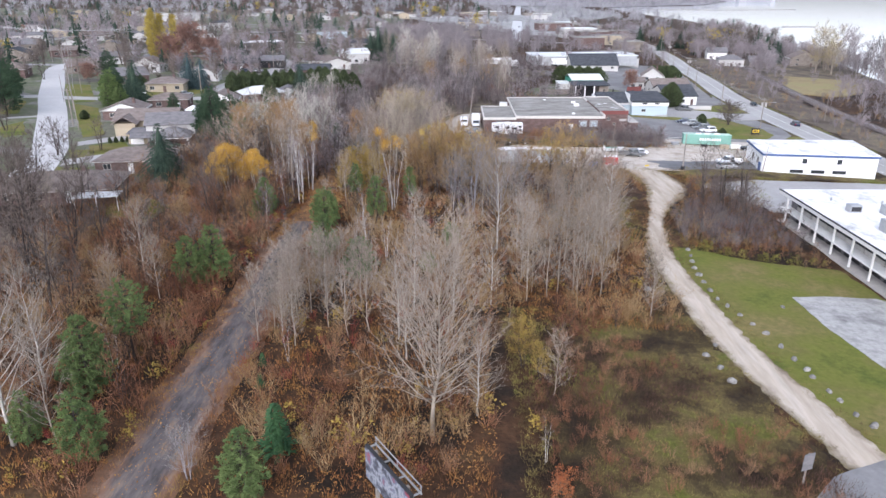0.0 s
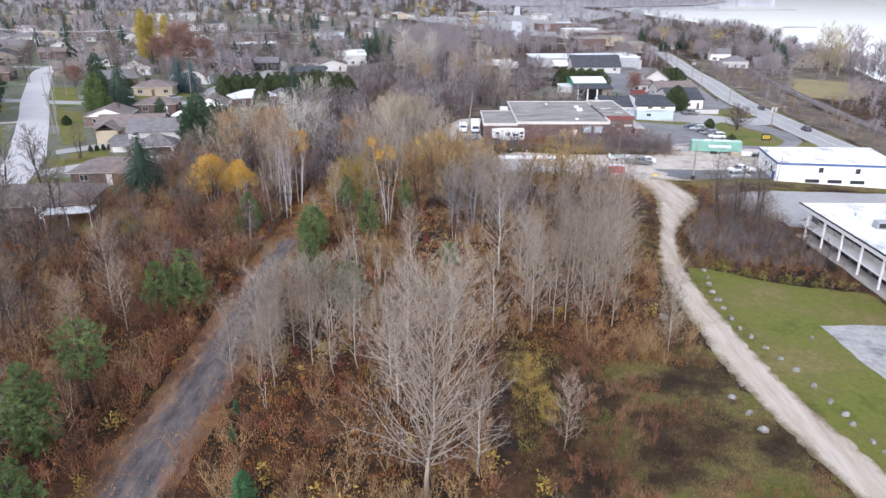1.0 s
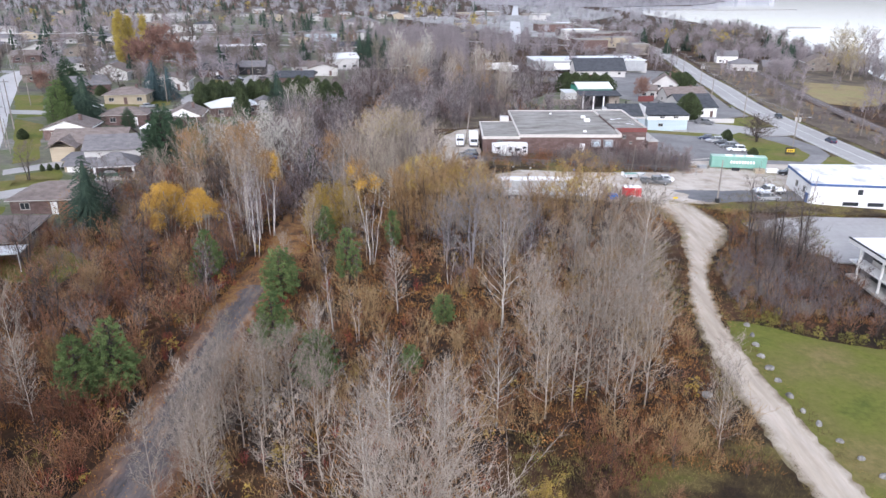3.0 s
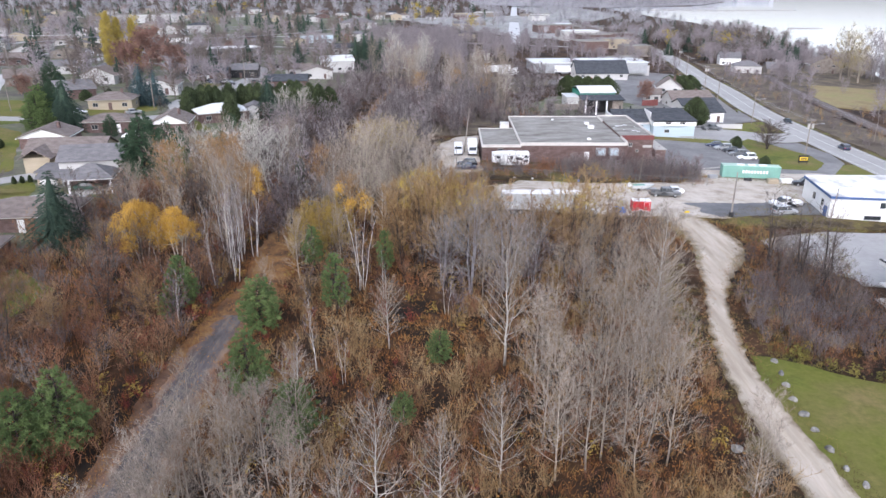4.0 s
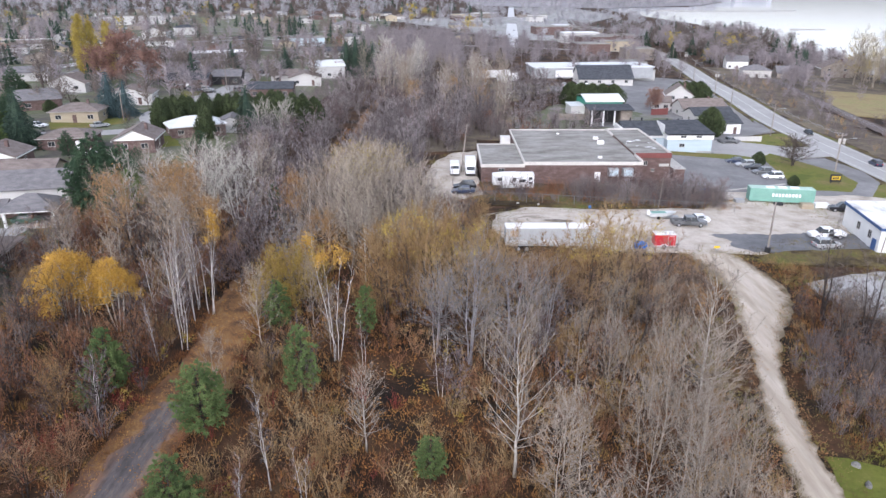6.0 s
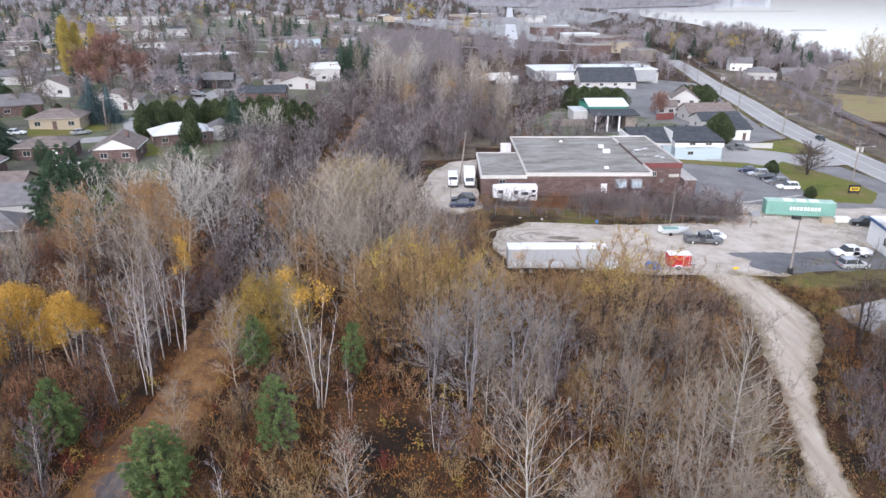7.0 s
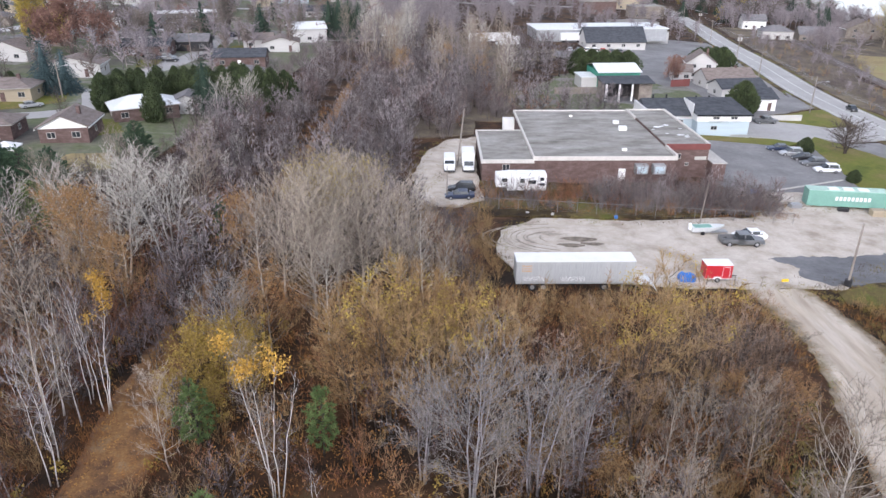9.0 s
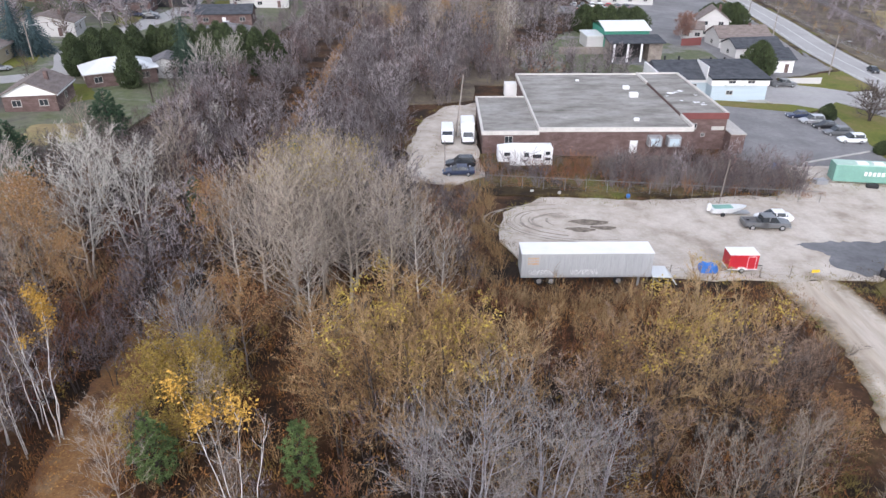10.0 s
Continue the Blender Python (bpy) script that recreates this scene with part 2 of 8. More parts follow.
M_BRICK = mat("red_brick", ((0.3, (0.105, 0.07, 0.063)), (0.5, (0.15, 0.10, 0.09)), (0.7, (0.205, 0.147, 0.134))), 0.8, 0.9, fine=7, fine_amt=0.4, stretch=(1, 1, 2.2), bump=0.3)
M_SHINGLE_BROWN = mat("brown_shingles", two((0.165, 0.135, 0.122), (0.25, 0.21, 0.19)), 0.7, 0.95, fine=5, fine_amt=0.4, stretch=(1, 1, 4))
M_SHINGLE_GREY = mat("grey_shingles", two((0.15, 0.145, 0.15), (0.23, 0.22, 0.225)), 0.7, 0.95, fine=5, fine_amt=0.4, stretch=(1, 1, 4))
M_SHINGLE_DARK = mat("dark_shingles", two((0.045, 0.05, 0.06), (0.085, 0.09, 0.10)), 0.7, 0.95, fine=5, fine_amt=0.35, stretch=(1, 1, 4))
M_TARROOF = mat("weathered_flat_roof", ((0.3, (0.17, 0.16, 0.14)), (0.45, (0.265, 0.25, 0.225)), (0.55, (0.32, 0.305, 0.28)), (0.7, (0.38, 0.365, 0.335))), 0.3, 0.95, fine=1.6, fine_amt=0.45, stretch=(0.5, 1.2, 1))
M_METALROOF = mat("pale_metal_roof", near((0.66, 0.68, 0.68), 0.06), 0.4, 0.5, fine=6, fine_amt=0.15, stretch=(3, 0.3, 1))
M_GREENWALL = mat("green_sheet_wall", near((0.05, 0.24, 0.17), 0.12), 0.6, 0.6, fine=8, fine_amt=0.2, stretch=(4, 4, 0.3))
M_TEAL = mat("sea_green_paint", near((0.20, 0.38, 0.315), 0.1), 0.6, 0.55, fine=6, fine_amt=0.2)
M_GLASS = mat("window_glass", near((0.035, 0.04, 0.045)), 0.5, 0.12, spec=0.6)
M_TRIMBLUE = mat("navy_trim", near((0.06, 0.11, 0.25)), 0.5, 0.6)
M_DARK = mat("dark_paint", near((0.03, 0.03, 0.032)), 0.7, 0.6)
M_GREYMETAL = mat("galvanised_metal", near((0.42, 0.43, 0.44)), 0.7, 0.5, metal=0.5, fine=6, fine_amt=0.25)
M_TRAILER = mat("grey_sheet_metal", near((0.46, 0.47, 0.47), 0.06), 0.5, 0.55, fine=4, fine_amt=0.25, stretch=(3, 3, 0.3))
M_RED = mat("red_paint", near((0.46, 0.025, 0.035), 0.1), 0.6, 0.45)
M_RUBBER = mat("tyre_rubber", near((0.025, 0.025, 0.026)), 1, 0.85)
M_RIM = mat("wheel_rim", near((0.45, 0.45, 0.46)), 1, 0.4, metal=0.7)
M_CHROME = mat("light_lens", near((0.75, 0.75, 0.72)), 1, 0.2)
M_POLEWOOD = mat("weathered_pole_wood", two((0.22, 0.19, 0.165), (0.34, 0.30, 0.27)), 2, 0.95, fine=8, fine_amt=0.4, stretch=(1, 1, 0.2))
M_PLANK = mat("grey_planks", two((0.20, 0.17, 0.145), (0.32, 0.28, 0.24)), 1, 0.95, fine=6, fine_amt=0.4)
M_YELLOW = mat("yellow_sign_face", near((0.75, 0.52, 0.03)), 1, 0.6)
M_TARP = mat("blue_tarp", near((0.04, 0.16, 0.48), 0.2), 2, 0.5, bump=0.5)
M_PAINTS = {
    "white": mat("white_car_paint", near((0.76, 0.77, 0.78), 0.03), 1, 0.3, spec=0.5),
    "black": mat("black_car_paint", near((0.02, 0.02, 0.022), 0.03), 1, 0.25, spec=0.5),
    "grey": mat("grey_car_paint", near((0.16, 0.165, 0.17), 0.03), 1, 0.3, metal=0.3, spec=0.5),
    "silver": mat("silver_car_paint", near((0.45, 0.46, 0.47), 0.03), 1, 0.3, metal=0.4, spec=0.5),
    "navy": mat("navy_car_paint", near((0.025, 0.035, 0.07), 0.03), 1, 0.3, spec=0.5),
    "green": mat("faded_green_car_paint", near((0.06, 0.11, 0.085), 0.03), 1, 0.4, spec=0.5),
    "red": M_RED,
}
M_WATER = bpy.data.materials.new("lake_water")
M_WATER.use_nodes = True
_b = M_WATER.node_tree.nodes["Principled BSDF"]
# Near-white base: the bright sky's reflection is put into the water's colour.
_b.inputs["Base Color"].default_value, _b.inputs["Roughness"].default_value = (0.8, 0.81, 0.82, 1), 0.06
_n = M_WATER.node_tree.nodes.new("ShaderNodeTexNoise")
_n.inputs["Scale"].default_value = 0.6
_p = M_WATER.node_tree.nodes.new("ShaderNodeBump")
_p.inputs["Strength"].default_value, _p.inputs["Distance"].default_value = 0.12, 0.2
M_WATER.node_tree.links.new(_n.outputs["Fac"], _p.inputs["Height"])
M_WATER.node_tree.links.new(_p.outputs[0], _b.inputs["Normal"])


# ---- geometry helpers ----
SHORE_Y = (-400, 150, 307, 434, 600, 765, 1020, 1290, 1440, 1700, 1850, 2000, 2600)
SHORE_X = (215, 205, 212, 250, 285, 320, 361, 365, 350, 390, 520, 720, 1000)
LAKE_Z = -9.5


def gz(x, y):
    """Height of the land: it falls gently to the lake."""
    z = -0.042 * min(max(x, -170), 205)
    s = np.interp(y, SHORE_Y, SHORE_X)
    if x > s - 12:
        z = min(z, LAKE_Z + 0.9 - 0.16 * (x - s + 12))
    elif x > 130:
        z = max(z, LAKE_Z + 0.9)
    return max(z, LAKE_Z - 3)


class Geo:
    """Collects points and faces of one mesh."""

    def __init__(self):
        self.v, self.f = [], []

    def add(self, vs, fs):
        o = len(self.v)
        self.v += [tuple(p) for p in vs]
        self.f += [tuple(i + o for i in f) for f in fs]
        return self

    def box(self, x0, y0, z0, x1, y1, z1):
        return self.add([(x, y, z) for z in (z0, z1) for x, y in ((x0, y0), (x1, y0), (x1, y1), (x0, y1))],
                        [(3, 2, 1, 0), (4, 5, 6, 7), (0, 1, 5, 4), (1, 2, 6, 5), (2, 3, 7, 6), (3, 0, 4, 7)])

    def prism(self, poly, z0, z1):
        n = len(poly)
        return self.add([(x, y, z0) for x, y in poly] + [(x, y, z1) for x, y in poly],
                        [tuple(range(n))[::-1], tuple(range(n, 2 * n))] + [(i, (i + 1) % n, n + (i + 1) % n, n + i) for i in range(n)])

    def side(self, poly, y0, y1):
        """A profile in x and z, drawn out along y."""
        n = len(poly)
        return self.add([(x, y0, z) for x, z in poly] + [(x, y1, z) for x, z in poly],
                        [tuple(range(n)), tuple(range(n, 2 * n))[::-1]] + [(i, n + i, n + (i + 1) % n, (i + 1) % n) for i in range(n)])

    def loft(self, rings):
        n = len(rings[0])
        fs = [tuple(range(n))[::-1], tuple(range((len(rings) - 1) * n, len(rings) * n))]
        for k in range(len(rings) - 1):
            fs += [(k * n + i, k * n + (i + 1) % n, (k + 1) * n + (i + 1) % n, (k + 1) * n + i) for i in range(n)]
        return self.add([p for r in rings for p in r], fs)

    def tube(self, pts, rs, n=5):
        rings = []
        for i, p in enumerate(pts):
            a, b = Vector(pts[max(i - 1, 0)]), Vector(pts[min(i + 1, len(pts) - 1)])
            d = (b - a).normalized()
            u = d.cross(Vector((0.3, 1, 0.11)))
            u = u.normalized() if u.length > 1e-4 else Vector((1, 0, 0))
            w = d.cross(u)
            rings.append([tuple(Vector(p) + (u * math.cos(2 * math.pi * k / n) + w * math.sin(2 * math.pi * k / n)) * rs[i]) for k in range(n)])
        return self.loft(rings)

    def spike(self, a, b, r):
        """A slender three-sided twig that ends in a point."""
        d = (b - a).normalized()
        u = d.cross(Vector((0.37, 0.8, 0.21))).normalized()
        w = d.cross(u)
        o = len(self.v)
        self.v += [tuple(a + u * r), tuple(a - u * 0.5 * r + w * 0.87 * r), tuple(a - u * 0.5 * r - w * 0.87 * r), tuple(b)]
        self.f += [(o, o + 1, o + 3), (o + 1, o + 2, o + 3), (o + 2, o, o + 3)]

    def sliver(self, a, b, w, k):
        """One of the finest twig ends."""
        d = b - a
        u = d.cross(Vector((math.sin(k), math.cos(k * 1.7), math.sin(k * 2.3 + 1))))
        u = u * (w / (u.length + 1e-6))
        o = len(self.v)
        self.v += [tuple(a + u), tuple(a - u), tuple(b)]
        self.f.append((o, o + 1, o + 2))

    def leaf(self, c, s, rng):
        """A small folded leaf spray."""
        u = Vector((rng.gauss(0, 1), rng.gauss(0, 1), rng.gauss(0, 0.7))).normalized()
        w = u.cross(Vector((rng.gauss(0, 1), rng.gauss(0, 1), rng.gauss(0, 1)))).normalized()
        k = u.cross(w) * 0.25 * s
        o = len(self.v)
        self.v += [tuple(c - u * s), tuple(c + w * s * 0.55 + k), tuple(c + u * s), tuple(c - w * s * 0.55 + k)]
        self.f += [(o, o + 1, o + 2), (o, o + 2, o + 3)]

    def cyl(self, x, y, z0, z1, r, n=12):
        return self.tube([(x, y, z0), (x, y, z1)], [r, r], n)

    def wheel(self, x, y, z, r, w, n=14):
        ring = lambda yy, rr: [(x + rr * math.cos(2 * math.pi * k / n), yy, z + rr * math.sin(2 * math.pi * k / n)) for k in range(n)]
        return self.loft([ring(y - w / 2, r * 0.9), ring(y - w * 0.35, r), ring(y + w * 0.35, r), ring(y + w / 2, r * 0.9)])

    def mesh(self, name, material, smooth=False, bevel=0.0):
        me = bpy.data.meshes.new(name)
        me.from_pydata(self.v, [], self.f)
        if bevel:
            bm = bmesh.new()
            bm.from_mesh(me)
            bmesh.ops.recalc_face_normals(bm, faces=bm.faces)
            bmesh.ops.bevel(bm, geom=[e for e in bm.edges if len(e.link_faces) == 2 and e.calc_face_angle(0) > 0.5], offset=bevel, segments=2, affect="EDGES", profile=0.5)
            bm.to_mesh(me)
            bm.free()
        me.materials.append(material)
        if smooth:
            me.polygons.foreach_set("use_smooth", [True] * len(me.polygons))
        me.update()
        return me


def thing(name, x, y, label, category, yaw=0.0, group="", z=None, scale=1.0):
    ob = new(name)
    ob.empty_display_size = 0.3
    ob.matrix_basis = pose(x, y, gz(x, y) if z is None else z, 0, 0, yaw) @ Matrix.Scale(scale, 4)
    return tagged(ob, label, category, group)


def part(name, geo, material, parent, label="", smooth=False, bevel=0.0):
    ob = new(name, geo if isinstance(geo, bpy.types.Mesh) else geo.mesh(name, material, smooth, bevel))
    ob.parent = parent
    if label:
        ob["label"] = label
    return ob


def solid(name, geo, material, label, category, kind="", smooth=False, bevel=0.0, group=""):
    return tagged(new(name, geo.mesh(name, material, smooth, bevel)), label, category, group, kind)


def tri_arrays(geo):
    fs = []
    for f in geo.f:
        fs += [(f[0], f[i], f[i + 1]) for i in range(1, len(f) - 1)]
    return np.array(geo.v, dtype=np.float32), np.array(fs, dtype=np.int32)


def scatter(name, protos, places, material, label, category):
    """Many small plants joined into one mesh: places are x, y, z, turn, size."""
    vs, fs, o = [], [], 0
    for i, (x, y, z, a, s) in enumerate(places):
        v, f = protos[i % len(protos)]
        c, d = math.cos(a) * s, math.sin(a) * s
        w = np.empty_like(v)
        w[:, 0], w[:, 1], w[:, 2] = v[:, 0] * c - v[:, 1] * d + x, v[:, 0] * d + v[:, 1] * c + y, v[:, 2] * s + z
        vs.append(w)
        fs.append(f + o)
        o += len(v)
    v, f = np.concatenate(vs), np.concatenate(fs)
    me = bpy.data.meshes.new(name)
    me.vertices.add(len(v))
    me.vertices.foreach_set("co", v.ravel())
    me.loops.add(f.size)
    me.loops.foreach_set("vertex_index", f.ravel())
    me.polygons.add(len(f))
    me.polygons.foreach_set("loop_start", np.arange(0, f.size, 3, dtype=np.int32))
    me.materials.append(material)
    me.update(calc_edges=True)
    return tagged(new(name, me), label, category, "", "stuff")
# ---- ground, water, roads ----
rng = random.Random(7)


def axis(lo, fine_lo, fine_hi, hi, step, grow=1.28):
    out = list(np.arange(fine_lo, fine_hi + 0.01, step))
    s, v = step, fine_hi
    while v < hi:
        s *= grow
        v += s
        out.append(min(v, hi))
    s, v = step, fine_lo
    while v > lo:
        s *= grow
        v -= s
        out.insert(0, max(v, lo))
    return out


def build_ground():
    xs, ys = axis(-3500, -70, 225, 3500, 1.7), axis(-500, 35, 200, 4500, 1.7)
    g = Geo()
    for y in ys:
        for x in xs:
            n = noise.noise(Vector((x * 0.13, y * 0.13, 0))) + 0.5 * noise.noise(Vector((x * 0.5, y * 0.5, 3)))
            dip = 0.16 * (n - 1.2) if -120 < x < 190 and y < 420 else -0.2
            if y < 160 and x < 60:
                away = min(abs(x - np.interp(y, [p[1] for p in TRAIL], [p[0] for p in TRAIL])), abs(x - np.interp(y, [p[1] for p in DRIVE], [p[0] for p in DRIVE])) if y > 40 else 99)
                dip = dip * min(1, max(0.12, (away - 3.5) / 5)) - 0.02
            g.v.append((x, y, gz(x, y) + dip))
    w = len(xs)
    g.f = [(j * w + i, j * w + i + 1, (j + 1) * w + i + 1, (j + 1) * w + i) for j in range(len(ys) - 1) for i in range(w - 1)]
    solid("ground", g, M_FLOOR, "ground covered with brown leaf litter and dead undergrowth", "ground", "structure", smooth=True)


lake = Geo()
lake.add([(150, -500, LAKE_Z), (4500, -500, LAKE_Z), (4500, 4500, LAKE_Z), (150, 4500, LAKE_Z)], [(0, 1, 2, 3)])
solid("water", lake, M_WATER, "calm lake, overcast sky's reflection whitened into its colour", "lake", "structure")


def spline(pts, step):
    """Points along a smooth line through pts."""
    out = []
    for i in range(len(pts) - 1):
        p0, p1, p2, p3 = (np.array(pts[min(max(i + k, 0), len(pts) - 1)], float) for k in (-1, 0, 1, 2))
        n = max(1, int(np.linalg.norm(p2[:2] - p1[:2]) / step))
        for k in range(n):
            t = k / n
            out.append(0.5 * (2 * p1 + (p2 - p0) * t + (2 * p0 - 5 * p1 + 4 * p2 - p3) * t * t + (3 * p1 - p0 - 3 * p2 + p3) * t ** 3))
    out.append(np.array(pts[-1], float))
    return out


def ribbon(name, pts, material, label, category, dz=0.05, step=1.5, ragged=0.0, kind="structure"):
    """A way that follows the land; pts are x, y, width."""
    line = spline(pts, step)
    g = Geo()
    for i, p in enumerate(line):
        d = line[min(i + 1, len(line) - 1)][:2] - line[max(i - 1, 0)][:2]
        d = d / (np.linalg.norm(d) + 1e-9)
        nx, ny = -d[1], d[0]
        for k in (0.5, 0.25, 0, -0.25, -0.5):
            q = k * p[2] + (ragged * rng.uniform(-1, 1) if abs(k) == 0.5 else 0)
            x, y = p[0] + nx * q, p[1] + ny * q
            g.v.append((x, y, gz(x, y) + dz - (0.04 if abs(k) == 0.5 and ragged else 0)))
    g.f = [(5 * i + k, 5 * i + k + 1, 5 * i + k + 6, 5 * i + k + 5) for i in range(len(line) - 1) for k in range(4)]
    ob = solid(name, g, material, label, category, kind)
    ob.data.attributes.new("across", "FLOAT", "POINT").data.foreach_set("value", [1.0, 0.5, 0.0, 0.5, 1.0] * len(line))
    return ob


def sheet(name, poly, material, label, category, dz=0.04, ragged=0.0, step=2.0, kind="structure"):
    """A flat piece of ground with a (ragged) outline."""
    out = []
    for (x0, y0), (x1, y1) in zip(poly, poly[1:] + poly[:1]):
        n = max(1, int(math.hypot(x1 - x0, y1 - y0) / step)) if ragged else 1
        for k in range(n):
            out.append((x0 + (x1 - x0) * k / n + ragged * rng.uniform(-1, 1), y0 + (y1 - y0) * k / n + ragged * rng.uniform(-1, 1)))
    g = Geo()
    g.v = [(x, y, gz(x, y) + dz) for x, y in out] + [(x, y, gz(x, y) + dz - 0.3) for x, y in out]
    n = len(out)
    g.f = [tuple(range(n))] + [(i, n + i, n + (i + 1) % n, (i + 1) % n) for i in range(n)]
    bm = bmesh.new()
    me = g.mesh(name, material)
    bm.from_mesh(me)
    bmesh.ops.triangulate(bm, faces=[f for f in bm.faces if len(f.verts) > 4])
    bmesh.ops.recalc_face_normals(bm, faces=bm.faces)
    bm.to_mesh(me)
    bm.free()
    return tagged(new(name, me), label, category, "", kind)


TRAIL = [(-24.6, 25), (-24.4, 45), (-24.6, 56), (-24.0, 67), (-24.4, 82), (-24.9, 97), (-24.2, 107), (-23.5, 115), (-23.6, 121), (-24.3, 127), (-25.6, 150), (-25.0, 185), (-22.6, 215), (-22.4, 241), (-22.8, 265), (-20, 320)]
DRIVE = [(37, 45, 5), (35.9, 51.2, 4.8), (35.2, 55, 4.8), (34.2, 60.2, 4.9), (33.1, 66, 4.8), (32.4, 72, 4.6), (32.0, 78, 4.5), (31.9, 84, 4.4), (31.8, 90, 4.1), (31.9, 95, 3.8), (32.3, 100, 3.4), (33.2, 105, 3.1), (34.4, 110.7, 3.0), (36.3, 117.2, 2.7), (38.2, 122.4, 3.0), (40.0, 128, 4.9), (42.9, 134.5, 7.1), (44.5, 140.5, 8.0), (43.9, 146, 8.0), (42.7, 153, 7.4)]
ROAD = [(106, -100), (106.5, 150), (107.5, 200), (109, 240), (112, 285), (121, 340), (129, 400), (141, 470), (152, 560), (158, 650), (158, 760), (150, 900)]
STREET = [(-79, 122), (-87, 145), (-93, 157), (-111, 191), (-125, 216), (-139, 243), (-154, 272), (-160, 292), (-160, 335), (-152, 400), (-150, 520)]

build_ground()
sheet("far_town_ground", [(-2600, 880), (-900, 880), (-60, 880), (60, 640), (150, 640), (150, 900), (300, 1300), (300, 2400), (-2600, 2400)], M_FARTOWN, "built-up ground of the distant town, paled by haze", "ground", 0.05)
sheet("far_shore_ground", [(60, 1750), (370, 1750), (470, 1850), (680, 2000), (900, 2450), (60, 2450)], M_FARWOODS, "wooded ground of the far shore, paled by haze", "ground", 0.3)
sheet("lawn", [(-900, 140), (-170, 136), (-170, 900), (-900, 1200)], M_TOWN, "patchy lawns and yards of the neighbourhood", "ground", 0.0, 0.0, 6)
sheet("lawn", [(-170, 136), (-78, 128), (-62, 112), (-57, 140), (-50, 185), (-47, 232), (-40, 300), (-36, 420), (-60, 900), (-170, 900)], M_TOWN, "patchy lawns and yards of the neighbourhood", "ground", 0.0, 0.0, 6)
ribbon("trail_verge", [(x, y, 7.4 if y < 75 else 6.8 if y < 97 else 6.2) for x, y in TRAIL if y < 109], M_LEAFPATH, "verge of the old trail strewn with brown leaves", "path", 0.05, step=1.0, ragged=0.22)
ribbon("trail_verge", [(x, y, 6.2 if y < 110 else 5.6 if y < 130 else 4.4 if y < 140 else 2.6) for x, y in TRAIL if y > 96], M_GOLDPATH, "trail covered with golden-brown fallen leaves", "path", 0.056, step=1.0, ragged=0.22)
ribbon("trail", [(x + 0.3, y, 5.6 if y < 75 else 4.8 if y < 90 else 3.9 if y < 100 else 3.2) for x, y in TRAIL if y < 112], M_CINDER, "dark cinder trail with fallen leaves along it", "path", 0.09, step=0.8, ragged=0.45)
ribbon("gravel_drive", [(x, y, w * 1.08) for x, y, w in DRIVE], M_DRIVE, "pale gravel drive between rough grass and lawn", "drive", 0.07, ragged=0.3, step=0.8)
sheet("meadow", [(8, 40), (12, 30), (33, 40), (31.5, 60), (30, 72), (29, 88), (25, 80), (20, 76), (16, 72), (13, 66), (12, 60), (8, 54), (10, 48)], M_MEADOW, "rough meadow of dry and green grass", "meadow", 0.02, 0.9, 1.1)
sheet("lawn_by_drive", [(37.2, 50), (34.4, 60), (32.6, 72), (32.2, 84), (32.8, 95), (35, 102.3), (36.8, 102.4), (40.8, 100.4), (43.5, 98.5), (47, 97.2), (57.5, 95.5), (58.3, 84), (62, 60), (64, 40), (44, 44)], M_LAWN, "mown green lawn with a bare brown patch", "lawn", 0.04, 0.25, 1.5)
M_APRON = mat("patched_asphalt", ((0.34, (0.24, 0.235, 0.225)), (0.45, (0.36, 0.355, 0.34)), (0.54, (0.45, 0.44, 0.42)), (0.66, (0.33, 0.325, 0.31))), 0.28, 0.85, fine=1.8, fine_amt=0.4)
sheet("parking_apron", [(45.4, 84.6), (50, 85.3), (57, 85.3), (58.5, 84), (60, 60), (52, 60), (47.3, 66), (45.8, 75)], M_APRON, "worn grey asphalt parking apron", "parking", 0.075, 0.12, 1.5)
sheet("lakeside_ground", [(116, 60), (116, 200), (119, 285), (129, 340), (140, 405), (152, 470), (240, 470), (238, 434), (205, 307), (196, 150), (200, 60)], M_BRUSHLAND, "dry brush-covered ground beside the railway", "ground", 0.0, 0.8, 5)
sheet("street_corner", [(20, 30), (28.9, 44.6), (32, 47.6), (37.6, 50.2), (44, 46), (60, 30)], M_ASPHALT, "grey asphalt at the street corner", "road", 0.1, 0.1)
sheet("office_forecourt", [(60, 127), (56.5, 132), (54, 136), (52.6, 139), (53, 142.6), (58, 145), (66, 148), (100, 150), (101, 128), (80, 125), (60, 124.5)], M_ROAD, "pale asphalt lane between two buildings", "road", 0.05, 0.25, 2)
sheet("gravel_yard", [(12, 154.2), (40, 152.8), (52, 154), (58, 160), (70, 161), (74, 170), (84, 178), (84, 183.4), (58, 184), (50, 178), (30, 174.5), (16, 174), (10.5, 169), (9, 161)], M_GRAVEL, "pale gravel yard with tyre tracks", "yard", 0.05, 0.5, 2)
sheet("damp_patch", [(45.9, 162.3), (49.7, 163.3), (57, 163.6), (65.5, 165.8), (72.5, 166), (71.6, 158.1), (66, 155.6), (60.4, 155.2), (50.4, 154.8), (47.6, 157), (49, 159.4)], M_DARKASPH, "dark asphalt patch in the yard", "yard", 0.07, 0.3, 0.6)
sheet("gravel_loop", [(-3.2, 178.5), (-3, 193), (-1, 207), (3, 216), (10, 220), (14, 214), (8.4, 211), (8.2, 181), (4, 177.5)], M_GRAVEL, "pale gravel loop beside the brick building", "yard", 0.06, 0.4, 2)
